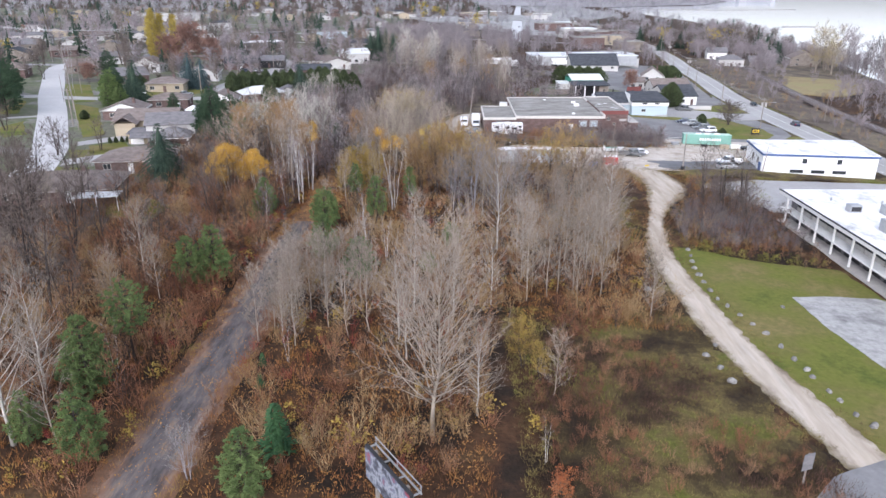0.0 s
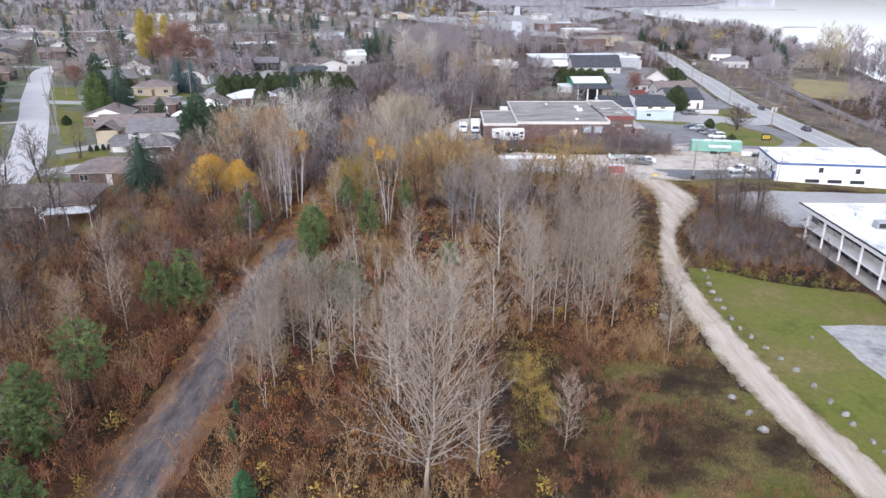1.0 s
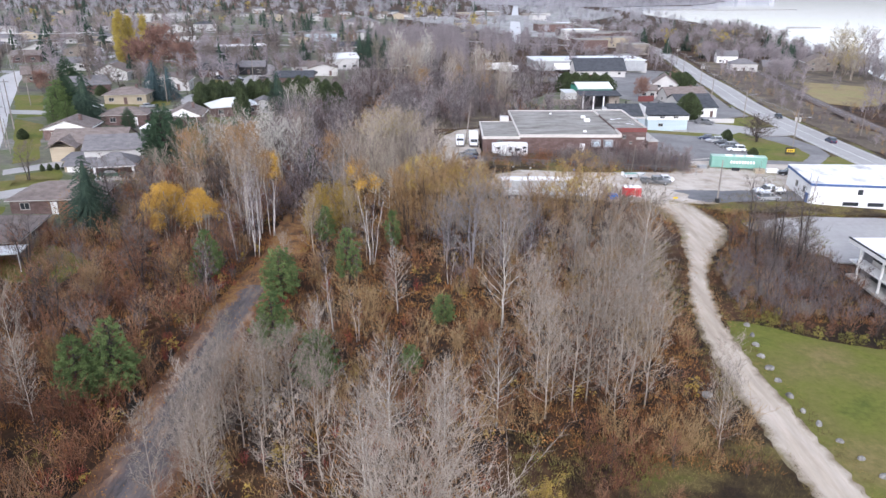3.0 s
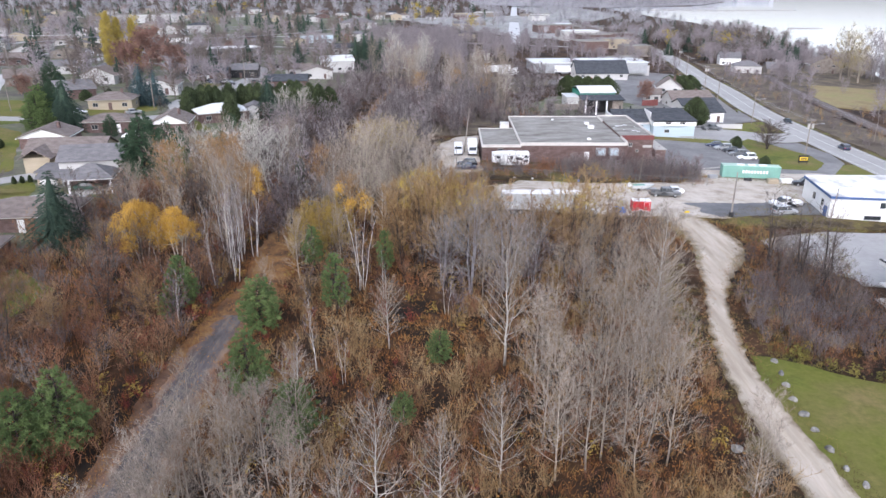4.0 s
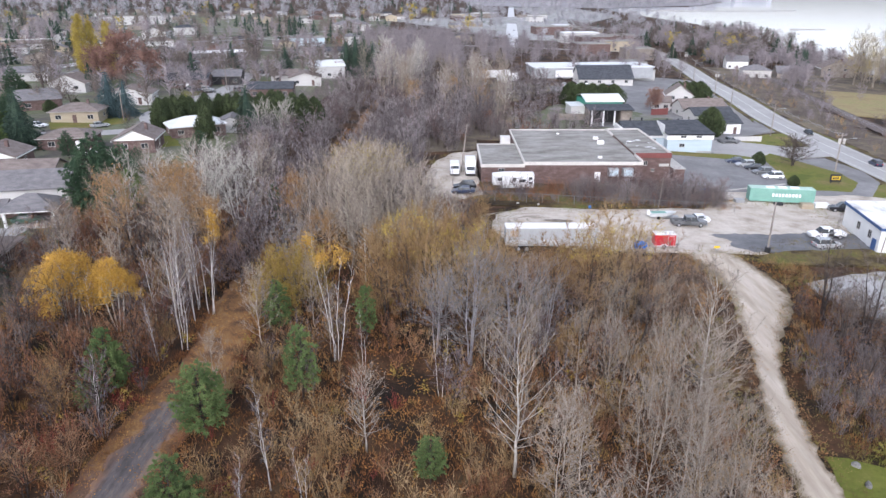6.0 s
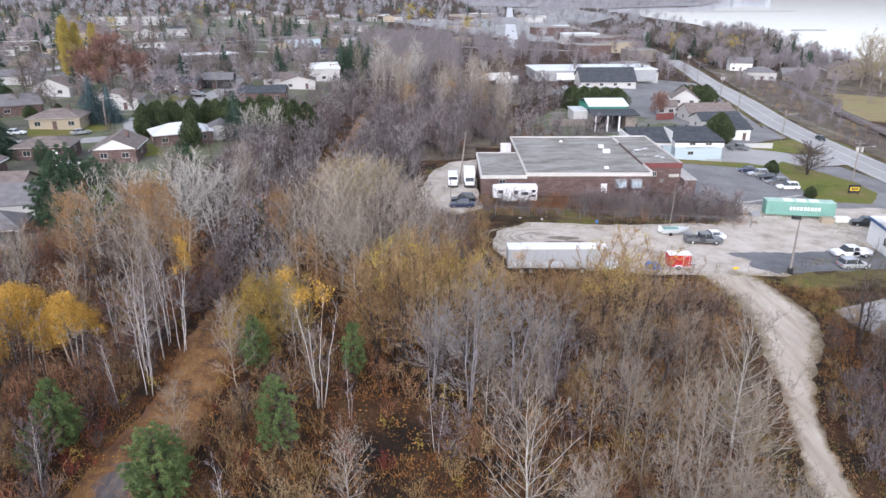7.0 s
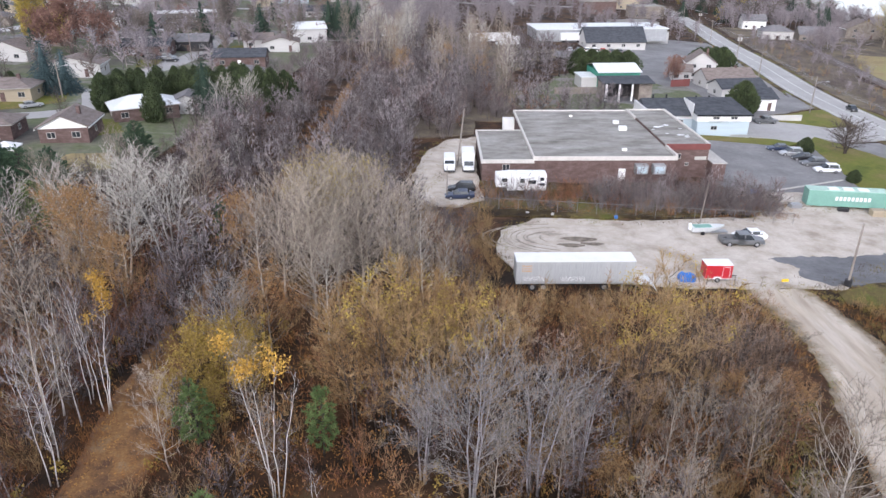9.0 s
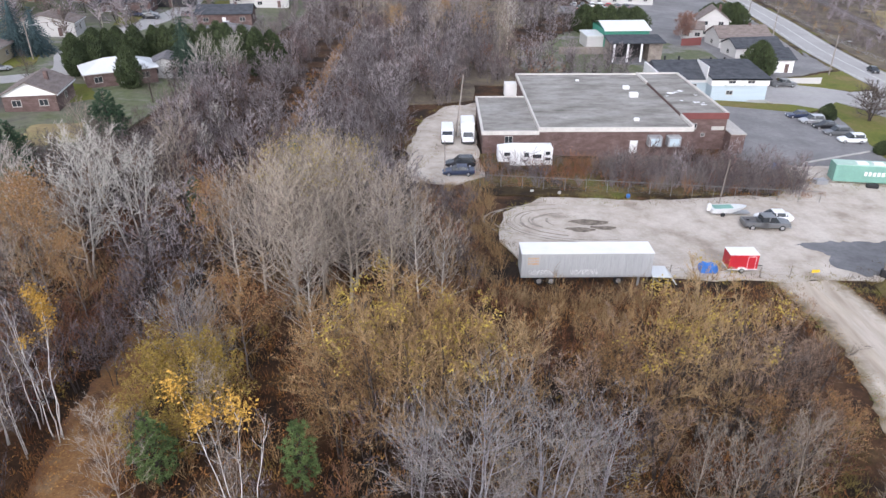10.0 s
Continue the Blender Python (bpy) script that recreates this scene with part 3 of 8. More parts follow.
sheet("parking_lot", [(51, 194), (50.5, 226), (57, 225), (76.5, 221.5), (82, 224), (100, 228), (102, 214), (100, 204), (90, 190), (76, 189), (66, 190), (54, 186)], M_ASPHALT, "grey asphalt parking lot beside the brick building", "parking", 0.05, 0.15, 3)
sheet("verge_lawn", [(76.8, 195), (88.5, 194.5), (94.5, 203), (95, 212), (91, 222), (87, 231), (82, 226), (80.5, 214)], M_LAWN, "green grass verge between lot and road", "lawn", 0.09, 0.2, 1.5)
sheet("building_driveway", [(71.2, 229.2), (76, 227.6), (80, 225.2), (82.5, 226.4), (87, 231.2), (91, 227), (104, 231), (105, 243), (95, 240.5), (90, 243.2), (82, 245.5), (71.2, 246.5)], M_ROAD, "pale paved driveway beside blue building", "driveway", 0.08, 0.12, 2)
sheet("roadside_lawn", [(82, 246.6), (90.5, 244), (95.5, 241.5), (103, 245), (104.5, 262), (97, 258), (91, 254), (83, 251)], M_LAWN, "grass between white fence and road", "lawn", 0.07, 0.25, 2)
sheet("yard_strip", [(70.6, 247.5), (81, 247), (83, 252), (91, 255.5), (103, 264), (105, 285), (98, 264), (76, 268), (61, 264)], M_ASPHALT, "grey yard between roadside houses", "yard", 0.06, 0.3, 2)
sheet("grass_strip", [(54.5, 225.5), (76, 222), (80, 225), (76, 227.5), (56, 229)], M_LAWN, "strip of grass in front of blue building", "lawn", 0.09, 0.2, 1.5)
sheet("yard_grass", [(50, 149.5), (100, 151), (100, 156), (70, 158), (56, 155.5), (50.5, 153)], M_MEADOW, "rough grass bank behind the gravel yard", "grass", 0.1, 0.35, 1.5)
sheet("fence_grass", [(5, 178), (9, 174.2), (16, 175), (30, 175.6), (50, 179), (58, 185), (55, 191), (8, 191), (8.6, 182)], M_MEADOW, "dry grass and weeds along the fence", "grass", 0.04, 0.4, 1.5)
sheet("gravel_apron", [(53, 186.5), (57, 184.5), (76, 183.5), (90, 184), (96, 190), (88, 192), (76, 189.6), (66, 190.6), (55, 191)], M_GRAVEL, "gravel strip beside the container", "yard", 0.055, 0.4, 1.5)
sheet("corridor_grass", [(-4, 217), (4, 219), (9, 222), (9, 233), (22, 236), (24, 262), (24, 300), (44, 335), (48, 356), (20, 356), (-5, 300), (-8, 240)], M_BRUSHLAND, "dry grass and brush behind the brick building", "grass", 0.01, 0.5, 3)
sheet("roadside_grass", [(84, 176), (100, 171), (102, 178), (102.5, 203), (96, 201), (90, 191), (96, 189.5), (90, 184.5)], M_LAWN, "grass beside the lakeside road", "lawn", 0.045, 0.3, 2)
sheet("shed_yard", [(22, 229), (52, 232), (60, 262), (96, 262), (110, 330), (80, 345), (40, 300), (22, 262)], M_TOWN, "yards with worn grass and gravel", "ground", 0.03, 0.6, 3)
ribbon("road", [(x, y, 11.5) for x, y in ROAD], M_ROAD, "pale grey two-lane lakeside road", "road", 0.06, 6)
ribbon("shoulder", [(x, y, 16) for x, y in ROAD], M_MEADOW, "grassy road shoulder", "verge", 0.03, 6, 0.5)
ribbon("road_marking", [(x, y, 0.22) for x, y in ROAD], M_LINE, "faded centre line of the road", "road marking", 0.085, 6)
for off in (-4.6, 4.6):
    ribbon("road_marking", [(x + off, y, 0.16) for x, y in ROAD], M_LINE, "white edge line of the road", "road marking", 0.085, 6)
M_STREET = mat("sun_bleached_concrete", ((0.3, (0.46, 0.45, 0.44)), (0.7, (0.56, 0.55, 0.54))), 0.06, 0.85, fine=0.9, fine_amt=0.18)
ribbon("street", [(x, y, 7.2) for x, y in STREET], M_STREET, "pale residential street", "road", 0.09, 4)
for pts in ([(-150, 345, 7), (-110, 352, 7), (-80, 346, 7), (-77, 306, 7), (-80, 276, 7), (-82, 250, 7), (-76, 230, 6.5), (-95, 218, 6), (-122, 214, 6)],
            [(-82, 346, 6), (-50, 352, 6), (-20, 362, 6)],
            [(-125, 216, 6), (-150, 210, 6), (-230, 205, 6)],
            [(-158, 292, 7), (-230, 288, 7)], [(-156, 372, 7), (-240, 380, 7)], [(-155, 450, 7), (-60, 460, 7)],
            [(-240, 520, 7), (-40, 545, 7)], [(-230, 180, 7), (-245, 420, 7), (-260, 800, 7)],
            [(-40, 545, 8), (60, 556, 8), (152, 560, 8)], [(-90, 700, 7), (60, 690, 7), (158, 700, 7)], [(-200, 860, 8), (70, 850, 8), (160, 860, 8)]):
    ribbon("street", pts, M_ROAD, "pale residential street", "road", 0.07, 5)
ribbon("street", [(45, 560, 11), (57, 650, 11), (120, 1360, 11), (181, 2022, 12)], M_SHINEROAD, "long straight distant street, its wet shine painted pale", "road", 0.3, 8)
for poly in ([(-113.2, 205.5), (-102.6, 199.8), (-84.4, 164.7), (-87.5, 161)], [(-78.5, 145.1), (-72.8, 152.4), (-77.0, 158.5), (-82, 153.1)], [(-134.4, 240.9), (-126, 242.7), (-108.7, 210.5), (-113.2, 206.5)],
             [(-72.9, 222.2), (-66.4, 222.3), (-61.2, 212.5), (-66.3, 208.0)], [(-98, 224), (-88.9, 228.8), (-84.5, 236.1), (-87.2, 244.0), (-95.3, 246.6), (-103, 232.8)], [(-86.5, 281.7), (-82, 284), (-83.3, 295.6), (-89.5, 293.7)],
             [(-111.9, 165.7), (-111.0, 177.1), (-101.7, 162.0), (-104.3, 157.5)], [(-137, 203.3), (-126.8, 205.6), (-117.9, 186.2), (-124.5, 182.6)], [(-74, 306), (-71, 330), (-66, 332), (-66, 305)], [(-62, 112), (-57.5, 106), (-49, 104), (-48, 112), (-56, 118)], [(-80, 134), (-72.5, 134), (-70.5, 127), (-76, 126)], [(-84, 148), (-80, 141), (-72.5, 148.5), (-73, 152)]):
    sheet("lawn", poly, M_LAWN, "green front lawn of a house", "lawn", 0.05, 0.3, 2)
for poly in ([(-86.5, 156), (-74.0, 172.2), (-71.1, 167.2), (-84.5, 152.6)], [(-81, 139.2), (-70.7, 151.4), (-63, 152), (-63, 147), (-67.7, 146.7), (-79, 134.9)], [(-117, 181), (-110, 186), (-110, 183.5), (-117, 178)]):
    sheet("driveway", poly, M_ROAD, "pale paved driveway", "driveway", 0.08, 0.1, 2)
sheet("paved_yard", [(60, 302), (70, 286), (76, 290), (76, 268), (100, 262), (104.5, 290), (113, 340), (121, 395), (104, 402), (60, 350), (46, 352), (44, 338), (58, 330)], M_ASPHALT, "grey paved yards behind the shops", "yard", 0.07, 0.3, 3)
sheet("sandy_clearing", [(-62, 186), (-54, 190), (-57, 199), (-65, 196)], M_FIELD, "pale bare clearing behind the trees", "ground", 0.06, 0.6, 1.5)
ribbon("railway_bed", [(134, 120, 6), (136, 220, 6), (145, 290, 6), (154, 340, 6), (168, 405, 6), (181, 460, 5), (200, 560, 5), (215, 680, 5)], M_BALLAST, "dark railway bed with ballast", "railway", 0.25, 5, 0.3)
for off in (-0.75, 0.75):
    ribbon("rail", [(134 + off, 120, 0.16), (136 + off, 220, 0.16), (145 + off, 290, 0.16), (154 + off, 340, 0.16), (168 + off, 405, 0.16), (181 + off, 460, 0.16)], M_GREYMETAL, "steel rail of the railway", "rail", 0.4, 5)
sheet("field", [(148, 306), (158, 338), (176, 382), (190, 404), (214, 414), (210, 385), (202, 350), (184, 318), (170, 303), (158, 298)], M_FIELD, "dry yellow field by the lake", "field", 0.15, 0.8, 3)

# ---- trees ----
UP = Vector((0, 0, 1))


def rand_dir(r):
    a = r.uniform(0, 2 * math.pi)
    z = r.uniform(-1, 1)
    k = math.sqrt(1 - z * z)
    return Vector((k * math.cos(a), k * math.sin(a), z))


def bare_tree(seed, h, spread=0.28, base=0.22, n1=20, n2=6, n3=6, rise=0.75, up=0.35, r0=None, twig=0.014, stems=1, lean=0.02):
    """Trunk and branches of a leafless tree, and the places of its twig ends."""
    r = random.Random(seed)
    trunk, limbs, tips = Geo(), Geo(), []
    r0 = r0 or h * 0.0105
    for s in range(stems):
        hs = h * (1 if s == 0 else r.uniform(0.7, 0.98))
        a0 = r.uniform(0, 6.28)
        off = Vector((math.cos(a0), math.sin(a0), 0)) * (0.0 if stems == 1 else r.uniform(0.15, 0.035 * h))
        tilt = Vector((math.cos(a0), math.sin(a0), 0)) * (r.uniform(0, lean) if stems == 1 else r.uniform(0.05, 0.2))
        line, w = [], Vector()
        for i in range(9):
            w += Vector((r.gauss(0, 1), r.gauss(0, 1), 0)) * 0.0065 * h
            line.append(off + tilt * hs * (i / 8) + w * (i > 0) + UP * hs * i / 8)
        line[0] = off - UP * 0.3
        rs = [r0 * (1 - 0.93 * i / 8) * (1.25 if i == 0 else 1) / (1 if stems == 1 else 1.3) for i in range(9)]
        trunk.tube(line, rs, 6)

        def on(t):
            k = min(int(t * 8), 7)
            f = t * 8 - k
            return line[k].lerp(line[k + 1], f), rs[k] * (1 - f) + rs[k + 1] * f

        for i in range(max(6, n1 // stems + 2 if stems > 1 else n1)):
            t = base + (0.985 - base) * (i + r.random()) / max(6, n1 // stems + 2 if stems > 1 else n1)
            p, rr = on(t)
            az = i * 2.4 + r.uniform(-0.5, 0.5)
            u = (t - base) / (1 - base)
            ln = spread * h * (0.35 + 0.75 * math.sin(math.pi * min(1, 0.22 + 0.72 * u)) ** 0.8) * r.uniform(0.75, 1.2) * (1 if stems == 1 else 0.7)
            d = (Vector((math.cos(az), math.sin(az), 0)) + UP * (rise * (0.55 + 0.9 * u) + r.uniform(-0.2, 0.2))).normalized()
            q, pts = p.copy(), [p.copy()]
            for k in range(4):
                d = (d + UP * up * 0.3 + rand_dir(r) * 0.13).normalized()
                q = q + d * ln / 4
                pts.append(q.copy())
            b0 = max(min(rr * 0.5, 0.013 * ln), twig * 1.5)
            trunk.tube(pts, [b0, b0 * 0.72, b0 * 0.5, b0 * 0.33, twig * 0.6], 3)
            tips.append(pts[-1])
            for j in range(n2):
                s2 = 0.18 + 0.8 * (j + r.random()) / n2
                k = min(int(s2 * 4), 3)
                c = pts[k].lerp(pts[k + 1], s2 * 4 - k)
                dd = (pts[k + 1] - pts[k]).normalized()
                side = dd.cross(rand_dir(r)).normalized()
                e = (dd * 0.8 + side * 0.85 + UP * 0.2).normalized()
                l2 = ln * (0.5 - 0.25 * s2) * r.uniform(0.7, 1.25)
                m1 = c + e * l2 * 0.5
                e2 = (e + UP * 0.25 + rand_dir(r) * 0.15).normalized()
                m2 = m1 + e2 * l2 * 0.5
                limbs.spike(c, m2, twig * 1.5)
                tips.append(m2)
                for n in range(n3):
                    f = r.random()
                    st = c.lerp(m2, f)
                    e3 = (e2 * 0.75 + rand_dir(r) * 0.75 + UP * 0.25).normalized()
                    en = st + e3 * r.uniform(0.25, 0.6) * (0.45 + 0.06 * h)
                    limbs.sliver(st, en, twig * 0.95, i * 7.1 + j * 3.3 + n)
                    tips.append(en)
    return trunk, limbs, tips


def leafage(tips, seed, count, size, zlo=-9e9, blob=0.35, clumps=0):
    """Leaf sprays about the twig ends, or about a few of them only."""
    r = random.Random(seed)
    g = Geo()
    good = [t for t in tips if t.z > zlo]
    if clumps:
        good = r.sample(good, min(clumps, len(good)))
    for i in range(count):
        c = r.choice(good) + rand_dir(r) * blob * r.random()
        g.leaf(c, size * r.uniform(0.6, 1.3), r)
    return g


def spruce(seed, h, wide=0.2, dens=1.0, droop=0.25, base=0.03, size=1.0):
    """A conifer of layered whorls, each bough a row of needle sprays round a dense heart."""
    r = random.Random(seed)
    trunk, crown = Geo(), Geo()
    trunk.tube([(0, 0, -0.3), (0, 0, h * 0.5), (0, 0, h * 0.97)], [h * 0.014, h * 0.008, 0.015], 6)
    crown.loft([[(0.4 * wide * h * (1 - u) ** 0.85 * math.cos(a * 0.7854), 0.4 * wide * h * (1 - u) ** 0.85 * math.sin(a * 0.7854), h * (base + 0.02 + (0.93 - base) * u)) for a in range(8)] for u in (0, 0.25, 0.5, 0.75, 0.97)])
    z = h * base
    while z < h * 0.985:
        u = z / h
        rad = wide * h * (1 - u) ** 0.8 * r.uniform(0.85, 1.1) + 0.12
        n = max(5, int(dens * rad * 5.2))
        a0 = r.uniform(0, 6.28)
        for i in range(n):
            a = a0 + 2 * math.pi * (i + r.uniform(-0.3, 0.3)) / n
            ln = rad * r.uniform(0.7, 1.14)
            out = Vector((math.cos(a), math.sin(a), 0))
            p0 = Vector((0, 0, z + r.uniform(-0.15, 0.15)))
            m = max(2, int(ln * 0.62 / 0.36))
            for k in range(m):
                f = 0.4 + 0.6 * (k + 0.6) / m
                c = p0 + out * ln * f + UP * (0.12 * ln * math.sin(f * 3) - droop * ln * f * f)
                for sgn in (-1, 1):
                    d = (out * 0.8 + Vector((-out.y, out.x, 0)) * sgn * r.uniform(0.35, 0.9) + UP * r.uniform(-0.35, 0.15)).normalized()
                    crown.spike(c, c + d * r.uniform(0.35, 0.62) * size * (0.7 + 0.4 * (1 - u)), 0.13 * size)
        z += h * 0.034 * r.uniform(0.8, 1.15) + 0.08
    return trunk, crown


def pine(seed, h, wide=0.36, base=0.2, open_=1.0, taper=2.0):
    """A soft pine: rising boughs, each ending in rounded tufts of long needles."""
    r = random.Random(seed)
    trunk, crown = Geo(), Geo()
    bend = [r.uniform(-0.2, 0.2) for _ in range(4)]
    trunk.tube([(0, 0, -0.3), (bend[0], bend[1], h * 0.5), (bend[2], bend[3], h * 0.96)], [h * 0.014, h * 0.01, 0.03], 6)
    z = h * base
    while z < h * 0.97:
        u = (z / h - base) / (1 - base)
        rad = wide * h * (1.02 - u ** taper) ** 0.75 * (0.6 + 0.4 * min(1, u / 0.25)) * r.uniform(0.82, 1.1)
        n = max(4, int(3.2 * rad + 2))
        a0 = r.uniform(0, 6.28)
        for i in range(n):
            a = a0 + 2 * math.pi * (i + r.uniform(-0.25, 0.25)) / n
            rise = 0.1 + 0.4 * u + r.uniform(-0.08, 0.12)
            d = Vector((math.cos(a), math.sin(a), rise))
            ln = rad * r.uniform(0.72, 1.1)
            p0 = Vector((0, 0, z))
            trunk.tube([p0, p0 + d * ln * 0.9], [0.03, 0.012], 3)
            for k in range(max(2, int(ln / 0.34))):
                f = 1 - 0.62 * (k / max(2, int(ln / 0.34))) ** 1.2
                c = p0 + d * ln * f + rand_dir(r) * 0.22 * (1.2 - 0.4 * f)
                for m in range(int(14 * open_)):
                    e = (rand_dir(r) + d * 0.35 + UP * 0.55).normalized()
                    crown.spike(c, c + e * r.uniform(0.26, 0.46), 0.06)
        z += h * 0.05 * r.uniform(0.85, 1.15)
    return trunk, crown


def umbrella_tree(seed, h, wide, stems=5):
    """Several pale stems fanning up into one broad lobed dome of leaves."""
    r = random.Random(seed)
    trunk, limbs, leaves = Geo(), Geo(), Geo()
    lobes = []
    for k in range(27):
        q = 0 if k == 0 else math.sqrt((k - 0.5) / 26)
        a = k * 2.4 + r.uniform(-0.25, 0.25)
        rr = wide * (0.24 - 0.07 * q + 0.10 * r.random())
        top = h * (1 + r.uniform(-0.13, 0.03)) - 0.40 * h * q ** 2.0 - rr * r.uniform(0.6, 0.9)
        lobes.append((Vector((q * (wide - rr) * math.cos(a), q * (wide - rr) * math.sin(a), top)), rr))
    for s in range(stems):
        a0 = s * 6.28 / stems + r.uniform(-0.3, 0.3)
        foot = Vector((math.cos(a0), math.sin(a0), 0)) * r.uniform(0.2, 0.6)
        mid = foot + Vector((math.cos(a0), math.sin(a0), 0)) * wide * 0.2 + UP * h * 0.5
        trunk.tube([foot - UP * 0.3, foot.lerp(mid, 0.5) + rand_dir(r) * 0.1, mid], [0.1, 0.085, 0.065], 6)
        for c, rr in lobes[s::stems]:
            knee = mid.lerp(c, 0.5) - UP * 0.25 + rand_dir(r) * 0.2
            limbs.tube([mid, knee, c], [0.055, 0.035, 0.012], 4)
            for _ in range(14):
                st = knee.lerp(c, r.uniform(0.2, 1))
                limbs.sliver(st, c + rand_dir(r) * rr * r.uniform(0.5, 1.05), 0.018, r.uniform(0, 30))
    for c, rr in lobes:
        for _ in range(int(430 * rr * rr)):
            d = rand_dir(r)
            d.z = abs(d.z) if r.random() < 0.6 else d.z
            p = c + Vector((d.x * rr, d.y * rr, d.z * rr * 0.75)) * r.uniform(0.5, 1.25)
            p.z -= 0.5 * max(0.0, r.gauss(0, 0.5))
            leaves.leaf(p, 0.10 * r.uniform(0.6, 1.3), r)
    return [("trunk", trunk.mesh("trunk", M_BARK_SILVER, True)), ("crown", limbs.mesh("crown", M_BARK_SILVER)), ("foliage", leaves.mesh("foliage", M_LEAF_GOLD))]


def cedar(seed, h, wide=0.22, dens=1.0):
    """A dense rounded cedar of many small upright sprays."""
    r = random.Random(seed)
    trunk, crown = Geo(), Geo()
    trunk.tube([(0, 0, -0.3), (0, 0, h * 0.8)], [h * 0.02, 0.03], 6)
    core = Geo()
    for k in range(int((230 * h / 6 + 500) * dens)):
        u = r.random() ** 1.2
        z = h * (0.03 + 0.95 * u)
        a = r.uniform(0, 6.28)
        bulge = 1 + 0.16 * math.sin(3 * a + seed) + 0.1 * math.sin(7 * a + 5 * u)
        rad = wide * h * math.sin(math.pi * min(1, 0.16 + 0.84 * u) ** 0.85) ** 0.7 * bulge * r.uniform(0.78, 1.03)
        c = Vector((rad * math.cos(a), rad * math.sin(a), z))
        out = Vector((math.cos(a), math.sin(a), 0))
        d = (out * 0.7 + UP * 0.8 + rand_dir(r) * 0.5).normalized()
        crown.spike(c - d * 0.25, c + d * r.uniform(0.25, 0.5), 0.17)
    ring = [[(wide * h * 0.72 * math.sin(math.pi * (0.14 + 0.84 * u)) ** 0.7 * math.cos(a * 0.785), wide * h * 0.72 * math.sin(math.pi * (0.14 + 0.84 * u)) ** 0.7 * math.sin(a * 0.785), h * (0.02 + 0.9 * u)) for a in range(8)] for u in (0, 0.15, 0.35, 0.6, 0.8, 0.97)]
    crown.loft(ring)
    return trunk, crown


def shrub(seed, h=2.2, stems=14, twigs=11, wide=0.55, r0=0.016):
    r = random.Random(seed)
    g = Geo()
    for i in range(stems):
        a = r.uniform(0, 6.28)
        d = (Vector((math.cos(a), math.sin(a), 0)) * r.uniform(0.1, 1.0) * wide + UP).normalized()
        p = Vector((math.cos(a), math.sin(a), 0)) * r.uniform(0, 0.3)
        ln = h * r.uniform(0.6, 1.1)
        q = p + d * ln * 0.55
        e = (d + rand_dir(r) * 0.25 + Vector((d.x, d.y, 0)) * 0.3).normalized()
        t = q + e * ln * 0.5
        g.spike(p, q + e * 0.1, r0)
        g.spike(q, t, r0 * 0.8)
        for k in range(twigs):
            c = p.lerp(q, r.uniform(0.4, 1)) if k % 2 else q.lerp(t, r.random())
            g.sliver(c, c + (e * 0.6 + rand_dir(r) * 0.8 + UP * 0.3).normalized() * r.uniform(0.16, 0.4) * h, r0 * 0.75, i * 3.7 + k)
    return g


def tuft(seed, h=0.6, n=6, wide=0.9, r0=0.03):
    r = random.Random(seed)
    g = Geo()
    for i in range(n):
        a = r.uniform(0, 6.28)
        p = Vector((math.cos(a), math.sin(a), 0)) * r.uniform(0, 0.35)
        d = (Vector((math.cos(a), math.sin(a), 0)) * r.uniform(0.1, 1) * wide + UP).normalized()
        g.spike(p, p + d * h * r.uniform(0.6, 1.2), r0)
    return g


class Kind:
    """A kind of tree: models built once, then copied with their parts."""

    def __init__(self, name, label, category, models):
        self.name, self.label, self.category, self.models, self.n = name, label, category, models, 0

    def at(self, x, y, h, label="", turn=None, which=None):
        i = (self.n if which is None else which) % len(self.models)
        self.n += 1
        h0, parts = self.models[i]
        s = h / h0
        m = pose(x, y, gz(x, y) - 0.05, 0, 0, rng.uniform(0, 360) if turn is None else turn) @ Matrix.Diagonal((s * rng.uniform(0.92, 1.08), s * rng.uniform(0.92, 1.08), s, 1))
        ob = new(self.name)
        ob.matrix_basis = m
        tagged(ob, self.label, self.category, self.name.replace("_", " ") + "s")
        for pn, me in parts:
            part(pn, me, None, ob)
        if label:
            ob["label"] = label
        return ob


def bare_models(seeds, h, bark, twigs=None, leaves=None, leaf_n=0, leaf_s=0.16, leaf_top=0.0, leaf_blob=0.35, clumps=0, **kw):
    out = []
    for s in seeds:
        t, l, tips = bare_tree(s, h, **kw)
        ps = [("trunk", t.mesh("trunk", bark, True)), ("crown", l.mesh("crown", twigs or bark))]
        if leaves:
            ps.append(("foliage", leafage(tips, s, leaf_n, leaf_s, h * leaf_top, leaf_blob, clumps).mesh("foliage", leaves)))
        out.append((h, ps))
    return out


POPLAR = Kind("poplar_tree", "bare tan-grey poplar with fine upswept branches", "tree", bare_models((11, 12), 15, M_BARK_SILVER, M_BARK_ASPEN, n1=34, n2=7, n3=10, spread=0.36, base=0.16, rise=0.95, twig=0.018, r0=0.17))
ASPEN = Kind("aspen_tree", "slender bare grey aspen in a thicket", "tree", bare_models((21, 22, 23, 24), 12, M_BARK_TAN, M_BARK_ASPEN, n1=30, n2=7, n3=12, spread=0.33, base=0.12, rise=1.05, up=0.45, twig=0.012, r0=0.095))
SILVER = Kind("silver_poplar_tree", "bare silver-grey poplar with pale spreading branches", "tree", bare_models((31, 32, 33), 14, M_BARK_SILVER, n1=24, n2=6, n3=8, spread=0.34, base=0.26, rise=0.9, twig=0.028, r0=0.17))
